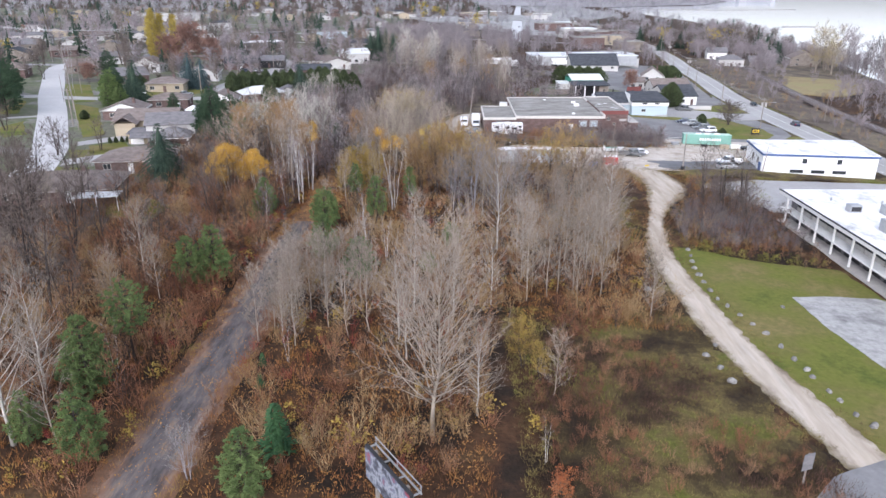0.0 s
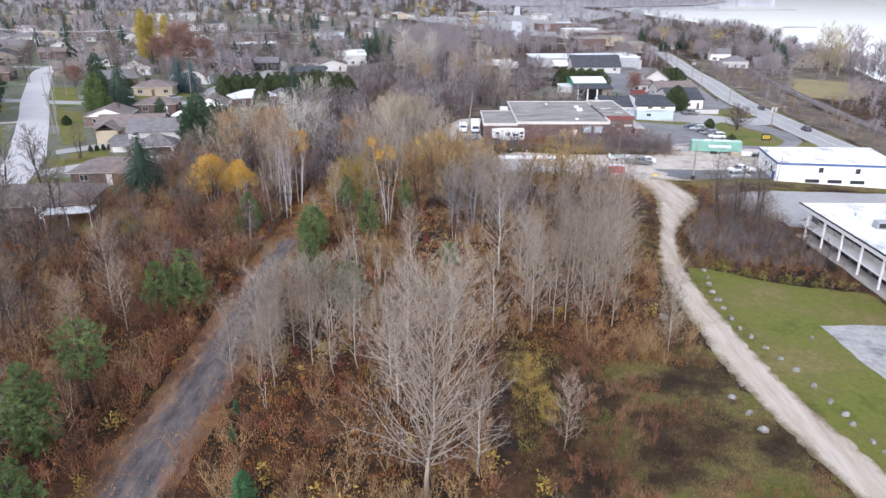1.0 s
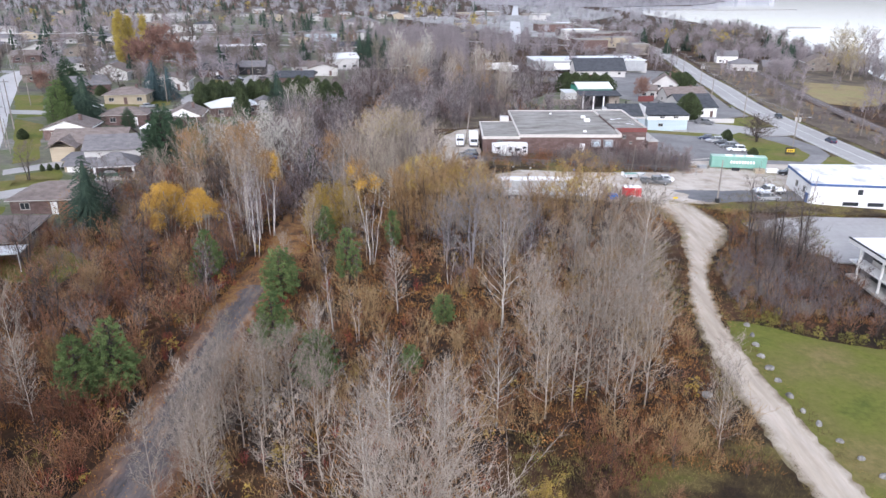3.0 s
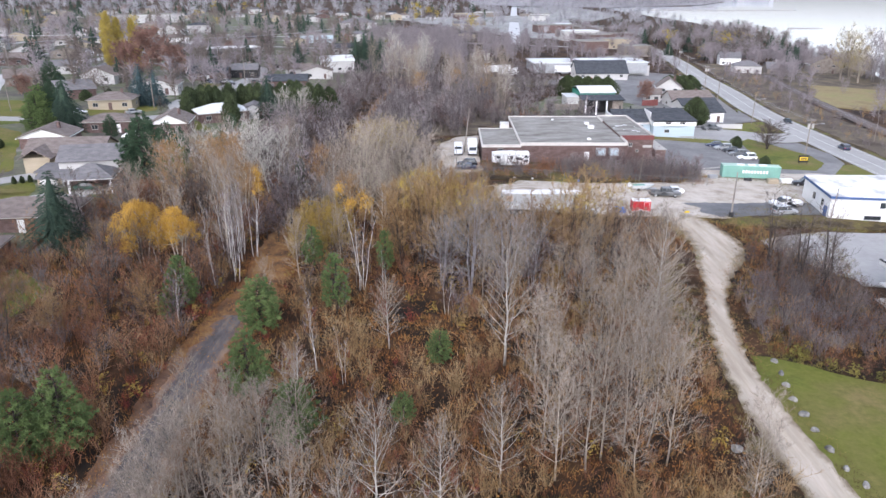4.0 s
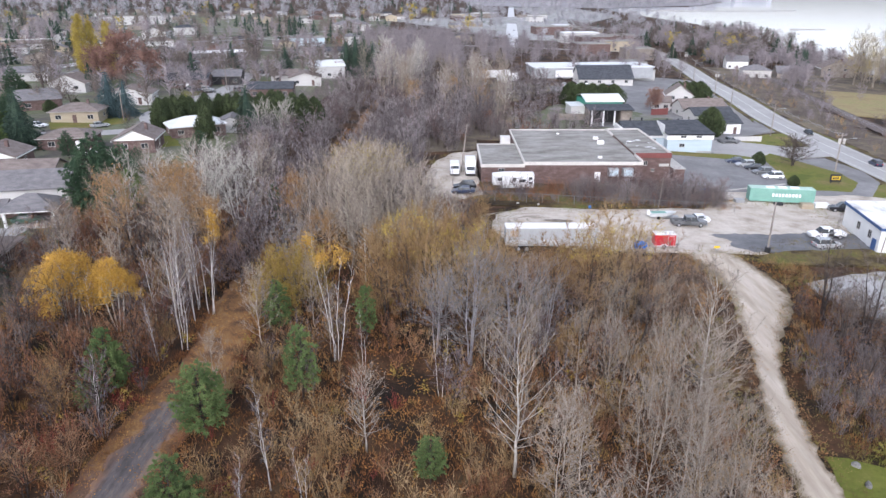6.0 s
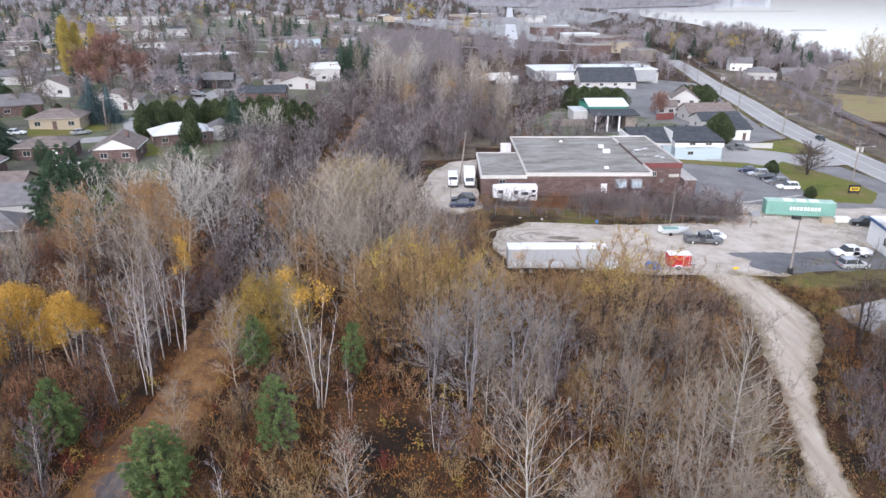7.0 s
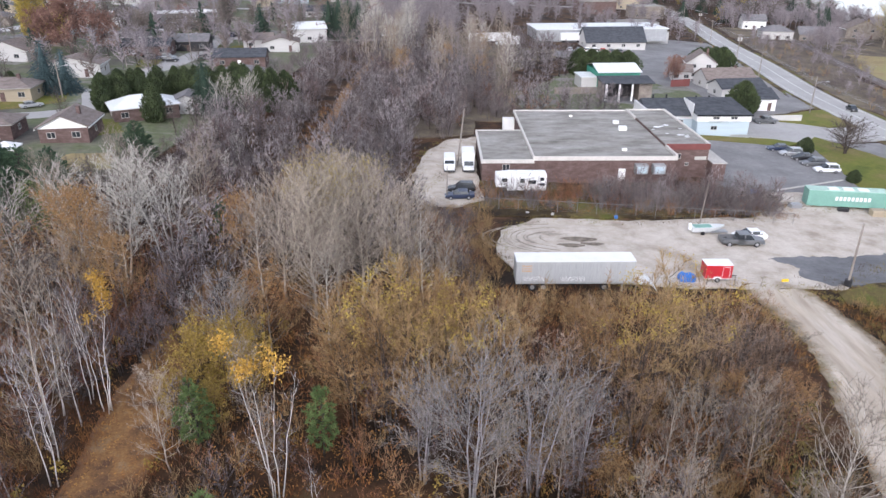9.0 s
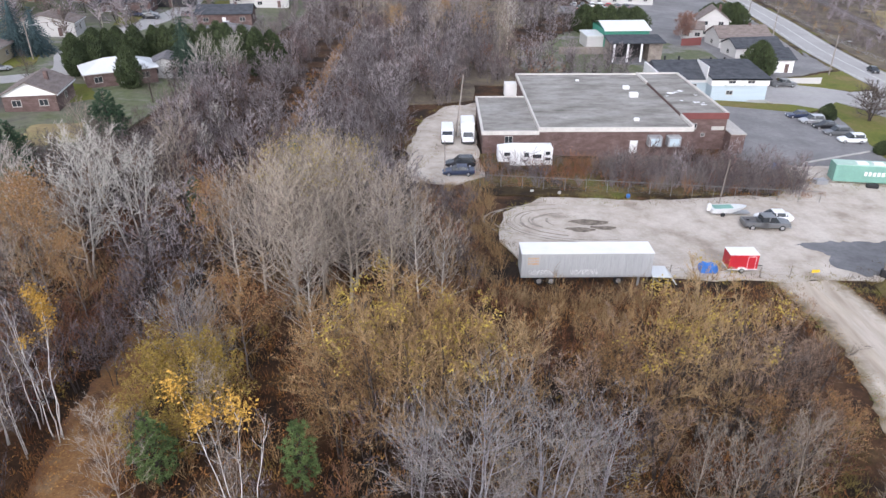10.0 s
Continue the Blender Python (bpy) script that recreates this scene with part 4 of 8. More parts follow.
BIRCH = Kind("birch_tree", "thin bare white birch with a forked top", "tree", bare_models((41, 42, 43), 11, M_BARK_WHITE, M_BARK_MAUVE, n1=14, n2=4, n3=5, spread=0.16, base=0.3, rise=1.2, r0=0.062, stems=2, twig=0.012))
GOLD_BIRCH = Kind("golden_birch_tree", "white birch clump keeping golden leaves at the top", "tree", bare_models((51, 52), 13, M_BARK_WHITE, M_BARK_MAUVE, M_LEAF_GOLD, 1100, 0.10, 0.82, 0.8, n1=16, n2=3, n3=3, spread=0.15, base=0.35, rise=1.1, r0=0.07, stems=4))
GOLD = Kind("golden_tree", "broad multi-stemmed tree with a domed golden-yellow crown", "tree", [(9.5, umbrella_tree(61, 9.5, 5.0)), (9.5, umbrella_tree(62, 9.5, 4.2, 4))])
ORANGE = Kind("orange_tree", "tall tree with a thin orange-brown leafy crown", "tree", bare_models((71, 72), 12, M_BARK_GREY, M_TWIG_TAN, M_LEAF_ORANGE, 2000, 0.10, 0.55, 0.5, n1=30, n2=7, n3=14, spread=0.36, base=0.22))
WILLOW = Kind("willow_tree", "bushy willow with orange twigs and yellow leaf tips", "tree", bare_models((81, 82, 83), 8, M_BARK_DARK, M_TWIG_TAN, M_LEAF_ORANGE, 900, 0.06, 0.35, 0.5, n1=40, n2=6, n3=14, spread=0.52, base=0.12, rise=0.8, stems=4))
YWILLOW = Kind("yellow_willow_tree", "bushy willow with thin yellow leaves on top", "tree", bare_models((85, 86), 8, M_BARK_DARK, M_TWIG_TAN, M_LEAF_YELLOW, 900, 0.055, 0.74, 0.6, 26, n1=40, n2=6, n3=14, spread=0.5, base=0.12, rise=0.8, stems=4))
OLIVE = Kind("olive_leaved_tree", "small tree with olive-yellow autumn leaves", "tree", bare_models((91, 92), 8, M_BARK_DARK, M_TWIG_TAN, M_LEAF_OLIVE, 2600, 0.10, 0.2, 0.6, n1=28, n2=5, n3=10, spread=0.42, base=0.15, stems=3))
M_TWIG_ROSE = mat("rosy_tan_twigs", two((0.19, 0.125, 0.085), (0.33, 0.245, 0.185)), 0.13, 0.95, island=0.3)
BAREWILLOW = Kind("willow_tree", "dark-stemmed leafless willow with rosy tan twigs", "tree", bare_models((87, 88), 9, M_BARK_DARK, M_TWIG_ROSE, n1=34, n2=6, n3=11, spread=0.5, base=0.16, rise=0.85, stems=4, twig=0.013, r0=0.16))
M_BARK_ASH = mat("ash_grey_bark", two((0.15, 0.133, 0.122), (0.34, 0.31, 0.288)), 1.5, 0.95, fine=6, fine_amt=0.35, vary=0.1)
GREYBUSH = Kind("grey_crowned_tree", "low bare tree with a dense silver-grey crown", "tree", bare_models((101, 102), 8, M_BARK_LILAC, M_BARK_ASH, n1=44, n2=6, n3=8, spread=0.6, base=0.2, rise=0.85, up=0.35, stems=5, twig=0.011, r0=0.09))
DARKBARE = Kind("dark_bare_tree", "bare dark-stemmed tree with crooked limbs", "tree", bare_models((111, 112, 113), 9, M_BARK_DARK, M_BARK_BROWN, n1=24, n2=6, n3=9, spread=0.46, base=0.22, stems=3, twig=0.018, r0=0.17))
THICKET = Kind("thicket_tree", "bare purple-grey tree in a dense thicket", "tree", bare_models((121, 122, 123), 7, M_BARK_DARK, M_BARK_PURPLE, n1=18, n2=4, n3=7, spread=0.5, base=0.12, stems=3, rise=0.9, twig=0.02))
RUSTBUSH = Kind("red_twigged_bush", "rounded leafless bush with red-brown twigs", "bush", bare_models((125, 126), 5, M_BARK_DARK, M_TWIG_RED, n1=22, n2=3, n3=7, spread=0.6, base=0.08, stems=4, rise=0.9, twig=0.02))
THICKFAR = Kind("thicket_tree", "bare purple-grey tree with a rounded twiggy crown", "tree", bare_models((127, 128, 129), 7, M_BARK_DARK, M_BARK_MAUVE, n1=20, n2=4, n3=6, spread=0.58, base=0.08, stems=3, rise=0.85, twig=0.03))
WARMFAR = Kind("brown_thicket_tree", "bare red-brown tree with a rounded twiggy crown", "tree", bare_models((133, 134), 7, M_BARK_DARK, M_TWIG_WINE, n1=20, n2=4, n3=6, spread=0.58, base=0.08, stems=3, rise=0.85, twig=0.03))
OAK = Kind("rust_oak_tree", "broad tree holding rusty red-brown leaves", "tree", bare_models((131,), 12, M_BARK_DARK, None, M_LEAF_RUST, 9000, 0.2, 0.2, 1.1, n1=30, n2=5, n3=6, spread=0.66, base=0.18, stems=3))


def evergreen(fn, seeds, h, needles, **kw):
    out = []
    for s in seeds:
        t, c = fn(s, h, **kw)
        out.append((h, [("trunk", t.mesh("trunk", M_BARK_DARK, True)), ("crown", c.mesh("crown", needles))]))
    return out


WPINE = Kind("white_pine_tree", "broad dense dark green pine", "tree", evergreen(pine, (205, 206), 11, mat("dark_pine_needles", two((0.03, 0.062, 0.035), (0.065, 0.105, 0.055)), 0.6, 0.85, island=0.15), wide=0.38, base=0.14, taper=1.4))
PINE = Kind("pine_tree", "soft green pine with tufted boughs", "tree", evergreen(pine, (201, 202), 8, M_PINE) + evergreen(pine, (203, 204), 8, M_PINE, wide=0.34, base=0.1, taper=1.2))
SPRUCE = Kind("spruce_tree", "dark green spruce with layered boughs", "tree", evergreen(spruce, (211, 212), 12, M_SPRUCE, wide=0.34))
YSPRUCE = Kind("young_fir_tree", "young bright green fir in the undergrowth", "tree", evergreen(spruce, (215,), 5, mat("fir_needles", two((0.022, 0.062, 0.026), (0.055, 0.12, 0.045)), 0.6, 0.85, island=0.15), wide=0.27, droop=0.0))
BLUESPRUCE = Kind("blue_spruce_tree", "blue-green spruce of even conical shape", "tree", evergreen(spruce, (221,), 12, M_BLUESPR, wide=0.36))
BUSH = Kind("round_evergreen", "round dark green evergreen bush", "tree", evergreen(cedar, (235,), 7, M_CEDAR, wide=0.5, dens=2.4))
CEDAR = Kind("cedar_tree", "dense dark green cedar", "tree", evergreen(cedar, (231, 232), 8, M_CEDAR, wide=0.3, dens=1.4))
# trees that stand out, one by one
BIGPOPLAR = Kind("poplar_tree", "large bare tan poplar with a wide rounded pale crown", "tree", bare_models((15,), 17, M_BARK_TAN, M_BARK_ASPEN, n1=84, n2=9, n3=16, spread=0.45, base=0.16, twig=0.011, r0=0.2, rise=1.0, up=0.4))
BIGPOPLAR.at(-1.7, 51.4, 17.0, turn=40)
POPLAR.at(2.4, 54.5, 9, which=1)
POPLAR.at(-36.5, 47.5, 15, which=1)
POPLAR.at(-38.5, 56, 11, which=0)
for x, y, hh in ((-17, 62.6, 4.5), (-12.5, 95.7, 9.7), (-9.5, 93.5, 6), (-33.5, 60, 5.5), (-13.7, 90.7, 6.6), (-7.4, 114.4, 6.3), (0.7, 110, 7.2), (-29.1, 115.7, 7.6), (-26.8, 116.9, 11), (-27.6, 119, 11.5), (-29.5, 103, 7)):
    BIRCH.at(x, y, hh)
ASPEN.at(10, 58.2, 6.4, "small pale dead tree with short side branches", which=1)
BIRCH.at(8, 48, 4.5)
for x, y, hh in ((-26.6, 125.7, 12.0), (-10.4, 116.2, 13.6)):
    GOLD_BIRCH.at(x, y, hh)
GOLD.at(-40.6, 121, 9.3, which=0)
GOLD.at(-35.6, 121, 8.3, which=1)
for x, y, hh in ((-28.6, 127, 11), (-30.2, 125, 10.5), (-28, 124, 10), (-31.5, 128, 11), (-29.4, 129.5, 11.5), (-32.5, 124, 9), (-38, 119.5, 8), (-40.5, 119, 8)):
    BIRCH.at(x, y, hh)
for x, y, hh in ((-57, 88, 14), (-54, 80, 13.5), (-59, 79, 14), (-50, 84, 12), (-61, 92, 13), (-47, 72, 11), (-63, 100, 12), (-67, 104, 11), (-61, 110, 10), (-70, 110, 12), (-66, 96, 13), (-74, 117, 11), (-71, 124, 10), (-58, 101, 10)):
    DARKBARE.at(x, y, hh)
Kind("spruce_tree", "large wide dark green spruce beside the bungalow", "tree", evergreen(spruce, (213,), 12, M_SPRUCE, wide=0.42, base=0.04)).at(-54.4, 126.0, 11.6)
for x, y, hh in ((-19.7, 101.8, 7.4), (-12.0, 82.5, 6.6), (-0.1, 97.2, 4.4), (-3.2, 86.4, 3.6)):
    PINE.at(x, y, hh, "soft green pine with a rounded tufted crown", which=PINE.n % 2)
for x, y, hh in ((-33.4, 54.6, 8.4), (-29.3, 45.3, 7.0), (-35, 47.5, 5), (-30.4, 81, 8.2), (-32.9, 79.4, 7.0), (-31.4, 105.5, 4.2), (-30.7, 108.4, 6.8), (-17.9, 90.1, 7.4), (-15.4, 41.6, 6.6)):
    PINE.at(x, y, hh, which=2 + PINE.n % 2)
NPINE = Kind("pine_tree", "narrow grey-green pine among bare trees", "tree", evergreen(pine, (209, 210), 7, M_PINE, wide=0.25, base=0.2, taper=1.3, open_=0.9))
for x, y, hh in ((-12.5, 108.5, 7.8), (-17.5, 121.2, 6.8), (-7.8, 121.2, 6.4)):
    NPINE.at(x, y, hh)
Kind("pine_tree", "thin open pine with a bare lower trunk", "tree", evergreen(pine, (208,), 9, M_PINE, wide=0.26, base=0.4, open_=0.6)).at(-32.2, 61.2, 9.2)
GREYBUSH.at(-20.6, 44.0, 4.6, "rounded dark grey leafless bush beside the trail")
YSPRUCE.at(-14.4, 47.6, 5)
YSPRUCE.at(-18.5, 57.5, 1.6)
YSPRUCE.at(-19.3, 61.5, 1.5)
YSPRUCE.at(-27.5, 163, 6)
YSPRUCE.at(-18.5, 178, 5.5)
POPLAR.at(-9.5, 136.5, 11)
FAN = Kind("silver_poplar_tree", "bare silver-grey poplar with a wide fan of pale branches", "tree", bare_models((34, 35), 13, M_BARK_SILVER, n1=30, n2=7, n3=9, spread=0.52, base=0.2, rise=0.85, stems=2, twig=0.02, r0=0.16))
for x, y, hh in ((-34.5, 149, 13.5), (-30, 151, 14), (-40, 152.5, 12.5), (-45, 147, 11.5), (-32.5, 158, 12), (-38, 160, 11.5)):
    FAN.at(x, y, hh)
for x, y, hh in ((-34.5, 141, 12.5), (-42, 137, 12), (-38.5, 146, 11), (-30.6, 140, 9)):
    ORANGE.at(x, y, hh)
POPLAR.at(6.8, 98.5, 13.2)
POPLAR.at(-5.7, 101.1, 7.3, which=1)
ASPEN.at(-29, 121.5, 14.5, "tall bare grey tree beside the trail")
POPLAR.at(26.2, 110.3, 13)
# the big pale clump with a yellowish top
DOME = Kind("poplar_tree", "bare pale tan poplar with a broad domed crown", "tree", bare_models((16, 18), 14, M_BARK_TAN, n1=56, n2=7, n3=10, spread=0.5, base=0.16, twig=0.015, r0=0.18, rise=0.95, up=0.4))
for x, y, hh in ((-12, 143, 13.5), (-7, 144, 13.8), (-16, 147, 12), (-3, 146, 12), (-10, 149, 13.2)):
    DOME.at(x, y, hh)
for x, y, hh in ((-14, 153, 12), (-18.5, 147, 10.5), (-0.5, 145.5, 11), (2, 143, 9.5)):
    POPLAR.at(x, y, hh)
M_LEAF_YOLIVE = mat("yellow_green_leaves", two((0.27, 0.20, 0.04), (0.42, 0.33, 0.08)), 0.5, 0.8, island=0.3)
YTOP = Kind("poplar_tree", "bare pale poplar with a yellowish leafy top", "tree", bare_models((17,), 15, M_BARK_TAN, M_BARK_ASPEN, M_LEAF_YOLIVE, 800, 0.09, 0.86, 0.8, n1=32, n2=8, n3=13, spread=0.34, base=0.2, twig=0.016))
for x, y in ((-10, 146), (-13, 148), (-7, 149), (-10.5, 151.5)):
    YTOP.at(x, y, 14.0)
for x, y, hh in ((-5.5, 124.5, 10.5), (7, 127, 11), (-7, 129, 10), (3, 133, 9), (-2, 135, 8), (13.8, 128, 9.5)):
    WILLOW.at(x, y, hh)
for x, y, hh in ((10.5, 126, 9.5), (15.6, 130, 8.5), (24.6, 128.5, 9.5), (27.2, 129.5, 10), (30, 131, 7.5), (29, 124, 7)):
    BAREWILLOW.at(x, y, hh)
for x, y, hh in ((0.6, 124, 13.4), (-2.8, 125.8, 12.4), (3.8, 126, 12.4), (-0.8, 129.5, 12.6), (18.2, 127.4, 12.4), (22, 127.6, 13.2)):
    YWILLOW.at(x, y, hh)
for x, y, hh in ((3.6, 116.6, 12.8), (8.4, 117.8, 10.6), (0.0, 118.5, 9), (12, 119.2, 8.5), (-18, 131.5, 10.4)):
    GREYBUSH.at(x, y, hh)
for x, y, hh in ((-16.3, 126.5, 8), (-18.8, 127.5, 7.5), (-14.2, 127.5, 7), (-20.6, 124.5, 5.5), (-16.8, 123.8, 5), (-20.2, 129.5, 6.5)):
    OLIVE.at(x, y, hh)
ORANGE.at(-14.2, 133.5, 9.5)
Kind("red_leaved_shrub", "low shrub with orange-red autumn leaves", "shrub", bare_models((151,), 2.4, M_BARK_DARK, M_TWIG_RED, mat("orange_red_leaves", two((0.26, 0.075, 0.03), (0.40, 0.15, 0.05)), 0.8, 0.85, island=0.25), 1500, 0.06, 0.15, 0.3, n1=20, n2=4, n3=5, spread=0.7, base=0.08, stems=4)).at(8.6, 43.2, 2.4)
OLIVE.at(7.5, 63.5, 5.5)
OLIVE.at(9, 61, 4)
for x, y, hh in ((20.3, 129, 9), (46, 120.5, 8), (-53.1, 106.3, 8.7), (-50, 92, 8)):
    DARKBARE.at(x, y, hh)
ORANGE.at(-21, 150, 10)
SPREADER = Kind("dark_bare_tree", "dark-trunked bare tree with wide crooked limbs", "tree", bare_models((115, 116), 11, M_BARK_DARK, M_BARK_BROWN, n1=20, n2=6, n3=8, spread=0.5, base=0.25, stems=3, rise=0.8, twig=0.016, r0=0.22))
for x, y, hh in ((49.1, 130.5, 11.0), (49.9, 122.5, 11.8), (53.9, 123.6, 11.1)):
    SPREADER.at(x, y, hh)
for x, y, hh in ((-25.0, 141, 8), (-27.2, 146, 9), (-23.2, 148, 8), (-25.8, 153, 9), (-24, 160, 8), (-26.6, 166, 8), (-24.2, 173, 8), (-25.6, 181, 8), (-23.6, 188, 7), (-25, 196, 7)):
    THICKFAR.at(x, y, hh)
# thickets


def clear_of_ways(x, y):
    if y < 330 and abs(x - np.interp(y, [p[1] for p in TRAIL], [p[0] for p in TRAIL])) < (2.7 if y < 127 else 0.4 if y < 200 else 2.6):
        return False
    w = np.interp(y, [p[1] for p in DRIVE], [p[2] for p in DRIVE])
    if y < 157 and abs(x - np.interp(y, [p[1] for p in DRIVE], [p[0] for p in DRIVE])) < w / 2 + 1.2:
        return False
    if 8 < x < 27 and 148 < y < 154:
        return False
    if x > 6 and 152 < y < 178 and x < 75:
        return False
    if -4 < x < 9 and 176 < y < 218:
        return False
    if 7 < x < 102 and 182 < y < 232:
        return False
    if x > 36 and y < 102.4 - 0.42 * (x - 36) and x < 66:
        return False
    if 56 < x < 105 and 80 < y < 180:
        return False
    return True


# gaps in the woods: yard, clearings and open slopes
GAPS = ((-51, 118, 8), (-53, 106, 4.5), (-46, 109, 5), (-60, 121, 9), (-1, 92, 5.5), (-5, 88, 4), (3, 88, 5), (2, 102, 4), (-9, 99, 3), (-8, 92, 3))


def fill(kind, x0, x1, y0, y1, n, h0, h1, gap=1.8, also=None):
    got = []
    for _ in range(n * 12):
        if len(got) >= n:
            break
        x, y = rng.uniform(x0, x1), rng.uniform(y0, y1)
        if clear_of_ways(x, y) and (y < 206 or y > 243 or not -2.6 < x - np.interp(y, [p[1] for p in TRAIL], [p[0] for p in TRAIL]) < 4.6) and (y > 150 or abs(x - np.interp(y, [p[1] for p in DRIVE], [p[0] for p in DRIVE])) > 4.6) and all((x - a) ** 2 + (y - b) ** 2 > c * c for a, b, c in GAPS) and all((x - a) ** 2 + (y - b) ** 2 > gap * gap for a, b in got) and (also is None or also(x, y)):
            got.append((x, y))
            kind.at(x, y, rng.uniform(h0, h1))


fill(ASPEN, 9, 26.5, 74, 102, 24, 7.5, 12.5, 2.0)
fill(RUSTBUSH, 10, 29, 72, 106, 26, 1.8, 3.4, 2)
fill(ASPEN, 4, 20, 100, 122, 7, 7, 10, 3)
fill(ASPEN, 20, 29, 100, 120, 6, 6, 9, 2.4)
fill(DARKBARE, 22, 33, 118, 134, 4, 6, 8, 2.4)
fill(BAREWILLOW, 12, 34, 119, 133, 8, 5, 7.5, 2.6)
fill(RUSTBUSH, 8, 33, 106, 134, 26, 2.4, 4.2, 2)
fill(WILLOW, 8, 24, 108, 120, 4, 3.5, 5, 3)
fill(ASPEN, -21, -9, 66, 82, 12, 7, 9.5)
fill(ASPEN, -21.5, -14, 66, 84, 12, 7, 9, 1.2)
fill(RUSTBUSH, -50, -28.5, 44, 120, 34, 3, 5.5, 2.5)
fill(RUSTBUSH, -20, 8, 54, 120, 18, 2, 3.6, 2.5)
fill(WILLOW, -46, -29, 60, 112, 7, 4, 6, 4)
fill(THICKFAR, 20, 44, 233, 258, 22, 5, 8, 2.4)
fill(THICKFAR, 20, 42, 285, 340, 26, 6, 10, 3)
fill(RUSTBUSH, 0, 30, 222, 262, 14, 3, 5, 2.5)
fill(POPLAR, -6, 8, 62, 82, 5, 7, 10)
fill(ASPEN, -22, 0, 100, 135, 8, 6, 9)
fill(THICKET, -2, 18, 106, 124, 16, 4.5, 7)
fill(THICKET, -20, -2, 108, 132, 8, 4, 6)
fill(ASPEN, -60, -30, 42, 120, 13, 7, 11, 3)
fill(THICKET, -60, -29, 100, 175, 26, 4.5, 7.5, 2.4)
fill(RUSTBUSH, -60, -29, 44, 150, 40, 3.5, 6, 2.4)
fill(ASPEN, -50, -28, 120, 180, 10, 9, 13, 2.2)
fill(DARKBARE, -52, -28, 118, 178, 12, 7, 10, 2.6)
fill(DARKBARE, -58, -29, 70, 175, 14, 7, 10, 4)
fill(THICKFAR, -20, -2, 150, 172, 34, 5, 8, 2)
fill(THICKFAR, -20, -6, 172, 180, 8, 5, 7, 2)
fill(RUSTBUSH, 0, 9, 153, 168, 14, 2.8, 4.2, 1.8, lambda x, y: True)
fill(THICKFAR, -20, -4, 180, 262, 54, 5.5, 9, 2)
fill(THICKFAR, -4, 16, 219, 285, 32, 6, 9, 2.2)
fill(THICKFAR, -45, -27, 180, 262, 44, 5, 8, 2.2)
fill(SILVER, -46, -30, 180, 200, 4, 5, 6.5, 3)
fill(SILVER, -46, -36, 222, 232, 4, 7, 9, 2)
fill(DARKBARE, -56, -28, 172, 215, 9, 4, 7, 3)
fill(ASPEN, -30, 18, 262, 330, 18, 10, 16, 3)
fill(THICKFAR, -32, 20, 262, 330, 34, 7, 11, 3)
fill(DARKBARE, 44, 57, 104, 132, 9, 5, 7.5, 2.5)
fill(RUSTBUSH, 42, 57, 105, 136, 26, 2.2, 3.8, 1.8)
fill(THICKET, 44, 55.5, 120, 136, 16, 3.0, 4.6, 1.8)
fill(THICKET, -29, -21, 131, 190, 36, 4, 6.5, 1.6)
fill(WARMFAR, -29, -20, 133, 186, 9, 4, 6, 2)
fill(WARMFAR, -44, -27, 176, 262, 20, 4, 7, 2.2)
fill(WARMFAR, -17, 20, 220, 300, 26, 4.5, 8, 2.4)
fill(WARMFAR, -4, 7, 219, 240, 12, 3.5, 5.5, 1.8)
fill(WARMFAR, -18, -6, 152, 215, 12, 3.5, 6, 2.4)
fill(SILVER, -6, 22, 240, 322, 4, 10, 14, 3)
fill(ASPEN, -6, 22, 240, 322, 9, 11, 15, 3)
fill(SILVER, -27, -8, 300, 345, 8, 12, 17, 3)
fill(ORANGE, -24, 18, 262, 330, 5, 8, 12, 3)
fill(THICKET, 40, 57, 100, 121, 26, 2.8, 4.6, 1.6)
fill(RUSTBUSH, 37.5, 57, 95.5, 110, 46, 1.2, 2.4, 1.3)
fill(ORANGE, 25, 32, 124, 142, 4, 4.5, 6)
# undergrowth
SHRUBS = [tri_arrays(shrub(s, 2.2, 12, 9, r0=0.019)) for s in range(300, 306)]
TUFTS = [tri_arrays(tuft(s)) for s in range(320, 326)]
GRASS = [tri_arrays(tuft(s, 0.4, 6, 1.1, 0.03)) for s in range(330, 336)]


def spread(x0, x1, y0, y1, n, s0, s1, test=clear_of_ways):
    out = []
    for _ in range(n * 4):
        if len(out) >= n:
            break
        x, y = rng.uniform(x0, x1), rng.uniform(y0, y1)
        if test(x, y):
            out.append((x, y, gz(x, y) - 0.12, rng.uniform(0, 6.28), rng.uniform(s0, s1)))
    return out


def hedge(x, y):
    return True


def woods(x, y):
    return clear_of_ways(x, y) and not (4 < x < 33 and y < 73) and not (x < -46 and y > 190)


def patchy(k, thr, test):
    return lambda x, y: test(x, y) and noise.noise(Vector((x * 0.09 + k, y * 0.09, k * 3.1))) > thr


scatter("red_undergrowth", SHRUBS, spread(-62, -28, 40, 180, 620, 0.8, 1.9, patchy(1, -0.2, woods)) + spread(-22, 30, 45, 150, 420, 0.5, 1.4, patchy(2, 0.0, woods)) + spread(8, 31, 42, 76, 260, 0.35, 0.8, patchy(8, -0.05, clear_of_ways)), M_TWIG_RED, "red-brown leafless shrubs in dense patches", "shrubs")
